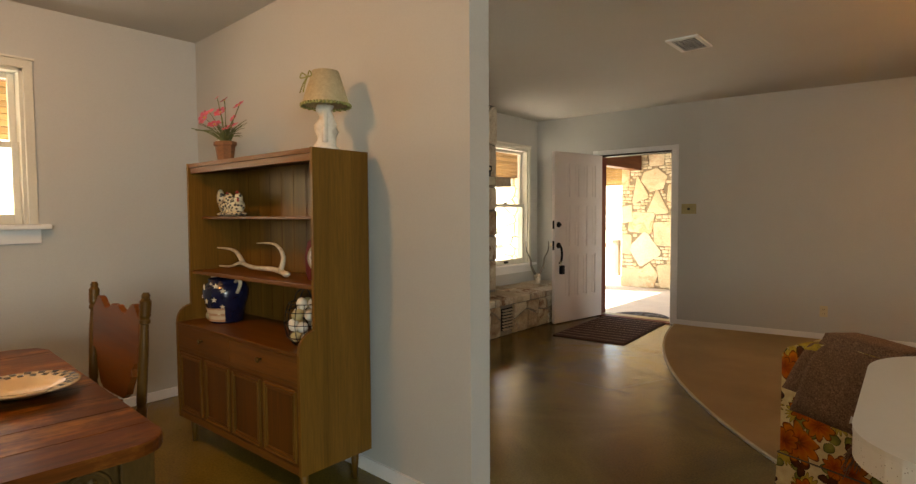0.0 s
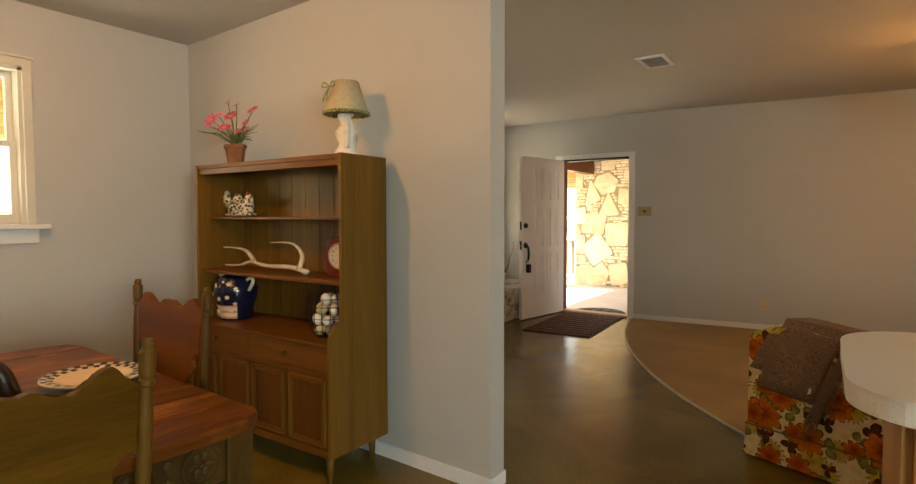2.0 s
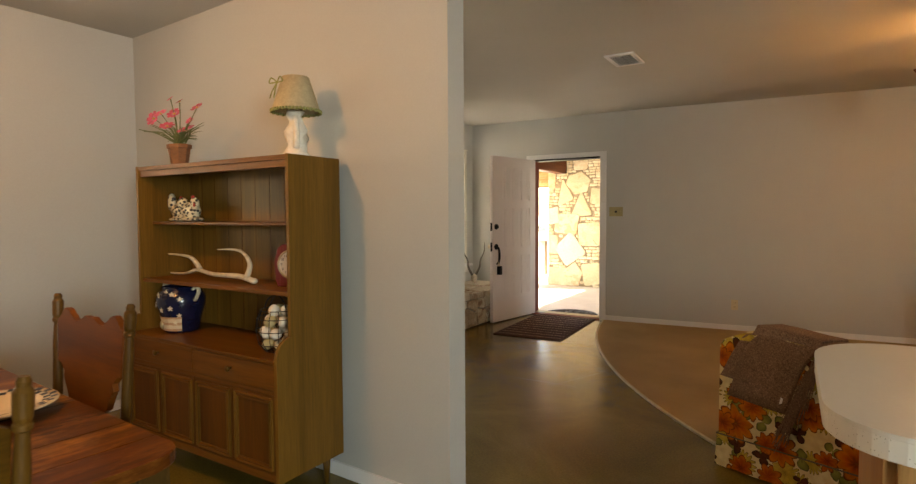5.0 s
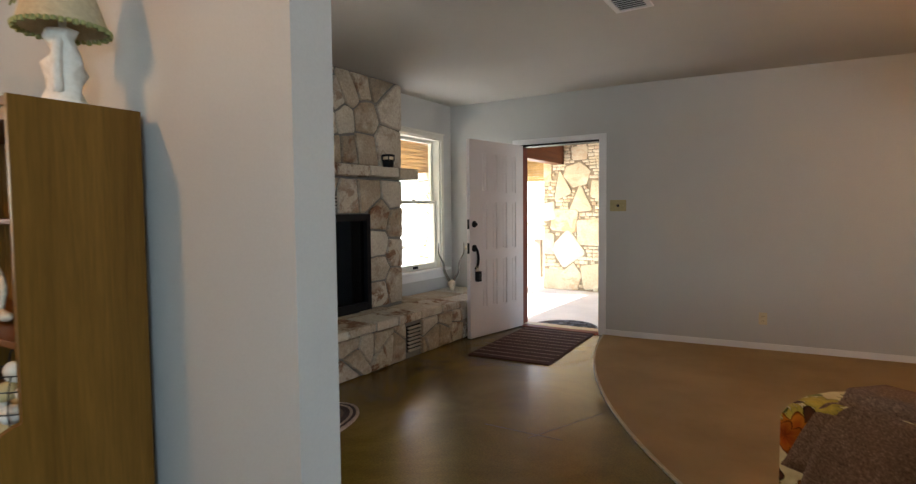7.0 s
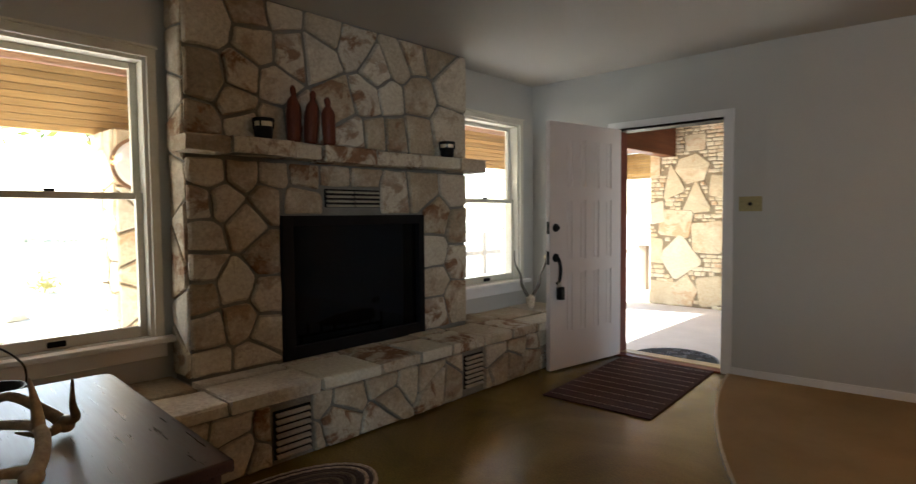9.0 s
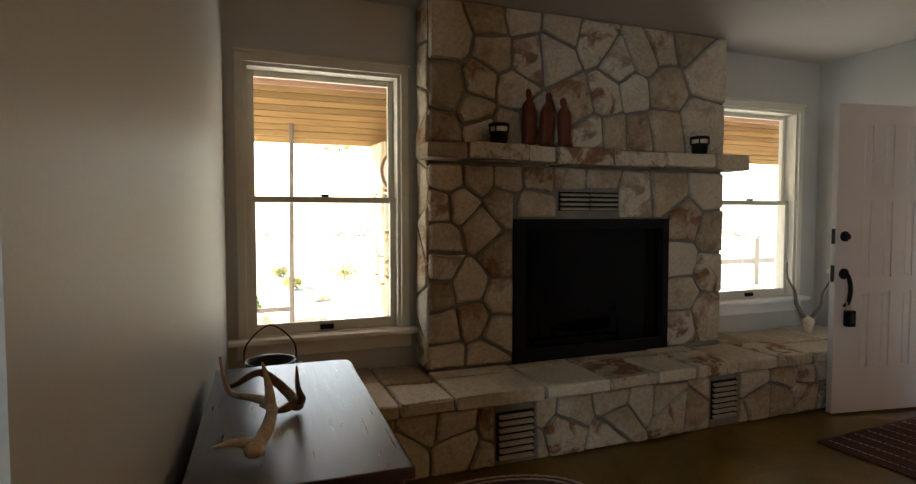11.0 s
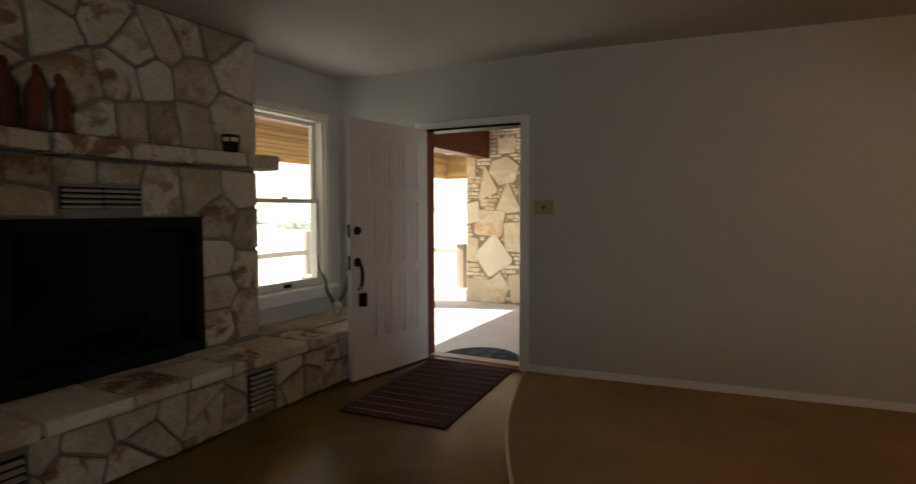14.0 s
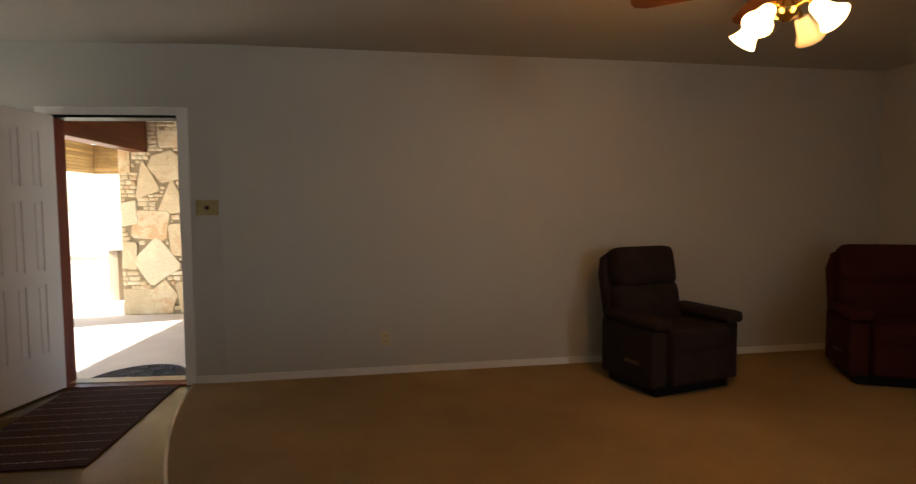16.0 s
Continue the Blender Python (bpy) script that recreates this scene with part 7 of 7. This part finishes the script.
# ceiling fan with a four-shade light kit
M_FANB = wood("dark_fan_blade", (0.06, 0.022, 0.010), (0.13, 0.05, 0.022), 0.4, "X", 8.0, 0.06)
M_BR = surface("polished_brass", (0.62, 0.42, 0.14), 0.22, 0.1, 6, 60, 0.0, metal=1.0)
M_GLOW, M_OFF = glow("lit_glass_shade", (1.0, 0.58, 0.20), 4.5), surface("frosted_glass", (0.75, 0.66, 0.58), 0.4, 0.05, 5, 60, 0.0)
fan = thing("ceiling_fan", "brass ceiling fan with dark blades and bell shades", "ceiling fan", at=(FAN[0], FAN[1], HC))
fc = (FAN[0], FAN[1], 0)
part("canopy", lathe(bmesh.new(), [(0.03, HC - 0.05), (0.07, HC - 0.02), (0.07, HC)], 24, fc), M_BR, fan, smooth=True)
part("rod", lathe(bmesh.new(), [(0.012, 2.44), (0.012, HC - 0.04)], 12, fc), M_BR, fan)
part("motor", lathe(bmesh.new(), [(0.05, 2.29), (0.11, 2.31), (0.125, 2.36), (0.11, 2.42), (0.04, 2.45)], 28, fc), M_BR, fan, smooth=True)
part("light_hub", lathe(bmesh.new(), [(0.012, 2.15), (0.045, 2.17), (0.06, 2.21), (0.035, 2.25), (0.05, 2.29)], 24, fc), M_BR, fan, smooth=True)
for k in range(5):
    a = radians(146 + 72 * k)
    m = Matrix.Translation((FAN[0], FAN[1], 2.345)) @ Matrix.Rotation(a, 4, "Z")
    bl = part("blade", prism(bmesh.new(), [(0.17, -0.05), (0.24, -0.062), (0.60, -0.068), (0.655, -0.045), (0.665, 0.0), (0.655, 0.045), (0.60, 0.068), (0.24, 0.062), (0.17, 0.05)], 0, 0.007, m @ Matrix.Rotation(radians(11), 4, "X"), bevel=0.002), M_FANB, fan, "dark wooden blade")
    part("bracket", prism(bmesh.new(), [(0.09, -0.02), (0.21, -0.035), (0.21, 0.035), (0.09, 0.02)], -0.008, -0.002, m), M_BR, bl)
for k, ang in enumerate((205, 115, 295, 25)):
    a = radians(ang)
    d = Vector((math.cos(a), math.sin(a), 0))
    p0, p1, p2 = Vector((FAN[0], FAN[1], 2.20)) + d * 0.04, Vector((FAN[0], FAN[1], 2.215)) + d * 0.09, Vector((FAN[0], FAN[1], 2.19)) + d * 0.118
    part("lamp_arm", tube(bmesh.new(), curve_pts([p0, p1, p2], 8), 0.010, 8), M_BR, fan, smooth=True)
    ax = (d * 0.72 + Vector((0, 0, -0.70))).to_track_quat("Z", "Y").to_matrix().to_4x4()
    off = k == 3
    part("bell_shade", lathe(bmesh.new(), [(0.022, 0.0), (0.030, 0.012), (0.038, 0.05), (0.046, 0.085), (0.064, 0.118), (0.061, 0.119), (0.043, 0.086), (0.034, 0.05), (0.020, 0.008)], 24, p2, ax, cap=False), M_OFF if off else M_GLOW, fan, "unlit frosted glass shade" if off else "glowing frosted glass shade", smooth=True)

# ---------------------------------------------------------------- single stones of the walls
rs = random.Random(5)
# middles of the chimney's stones (along the wall, up), above and below the mantel
ABOVE = [(4.01, 2.37), (4.31, 2.50), (4.47, 2.53), (4.33, 2.30), (4.53, 2.30), (4.74, 2.32), (4.80, 2.50), (5.01, 2.45), (5.22, 2.30), (5.40, 2.39), (5.56, 2.48), (5.78, 2.53), (5.95, 2.32), (4.01, 2.06), (4.23, 2.10),
         (4.43, 2.08), (4.20, 1.95), (3.97, 1.80), (4.24, 1.83), (4.40, 1.86), (4.60, 1.89), (4.88, 2.04), (5.13, 2.11), (5.32, 2.15), (5.60, 2.18), (5.00, 1.83), (5.19, 1.85), (5.37, 1.86), (5.59, 1.90), (5.90, 1.96)]
BELOW = [(4.01, 1.55), (4.21, 1.56), (4.41, 1.56), (4.61, 1.57), (4.85, 1.57), (5.09, 1.57), (3.96, 1.37), (4.09, 1.38), (4.22, 1.25), (4.37, 1.39), (4.58, 1.38), (3.97, 1.19), (3.96, 1.02), (3.95, 0.86), (4.15, 0.90), (4.36, 1.07),
         (4.36, 0.82), (3.99, 0.66), (4.17, 0.69), (4.34, 0.61), (4.00, 0.47), (4.25, 0.46), (5.35, 1.47), (5.63, 1.50), (5.99, 1.52), (5.78, 1.27), (6.03, 1.19), (5.76, 1.01), (6.02, 0.93), (5.77, 0.77), (6.00, 0.61), (5.77, 0.54)]
_holes = [BOX, (G_TOP[0] - 0.012, G_TOP[1] + 0.012, G_TOP[2] - 0.012, G_TOP[3] + 0.012)]
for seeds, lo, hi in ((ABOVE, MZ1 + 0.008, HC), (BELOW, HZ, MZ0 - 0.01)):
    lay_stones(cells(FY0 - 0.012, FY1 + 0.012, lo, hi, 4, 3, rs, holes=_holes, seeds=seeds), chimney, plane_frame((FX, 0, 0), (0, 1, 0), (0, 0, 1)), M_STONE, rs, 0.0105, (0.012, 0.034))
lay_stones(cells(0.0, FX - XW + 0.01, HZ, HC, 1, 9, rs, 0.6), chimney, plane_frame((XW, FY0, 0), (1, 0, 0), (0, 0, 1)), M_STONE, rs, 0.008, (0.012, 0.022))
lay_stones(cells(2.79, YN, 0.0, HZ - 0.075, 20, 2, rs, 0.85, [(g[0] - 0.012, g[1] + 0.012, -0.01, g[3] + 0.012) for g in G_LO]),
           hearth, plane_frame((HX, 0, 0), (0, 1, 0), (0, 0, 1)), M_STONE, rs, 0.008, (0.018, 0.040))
# capstones of the hearth: thick flags that lie on top and show their front edge
y = 2.79
while y < YN - 0.01:
    w = rs.uniform(0.26, 0.52)
    y1 = YN if y + w > YN - 0.22 else y + w
    front = HX + rs.uniform(0.03, 0.055)
    split = rs.uniform(-4.06, -3.92)
    sk = rs.uniform(-0.05, 0.05) if y1 < YN else 0
    sides = [[(split + 0.008, y + 0.008), (front, y + 0.008), (front, y1 - 0.008), (split + rs.uniform(-0.03, 0.05), y1 - 0.008)]]
    back = FX + 0.03 if FY0 - 0.3 < y and y1 < FY1 + 0.2 else XW + 0.01
    if split - back > 0.07:
        sides.append([(back, y + 0.008), (split - 0.012, y + 0.008), (split - 0.012, y1 - 0.008), (back, y1 - 0.008)])
    for poly in sides:
        bm = prism(bmesh.new(), poly, HZ - 0.072, HZ + rs.uniform(-0.006, 0.004))
        bmesh.ops.bevel(bm, geom=[e for e in bm.edges], offset=0.012, segments=2, affect="EDGES", profile=0.5)
        for v in bm.verts:
            v.co += Vector((rs.uniform(-1, 1), rs.uniform(-1, 1), rs.uniform(-0.6, 0.6))) * 0.005
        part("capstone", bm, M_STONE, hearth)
    y = y1
for polys, dep in ((PORCH_STONES[0], (0.016, 0.030)), (PORCH_STONES[1], (0.010, 0.026))):
    if len(polys) > 280:
        polys = sorted(polys, key=lambda p: p[0][0])[:280]
    lay_stones(polys, wall_p, plane_frame((0, 10.62, 0), (1, 0, 0), (0, 0, 1)), M_STONE_OUT, rs, 0.0035, dep)
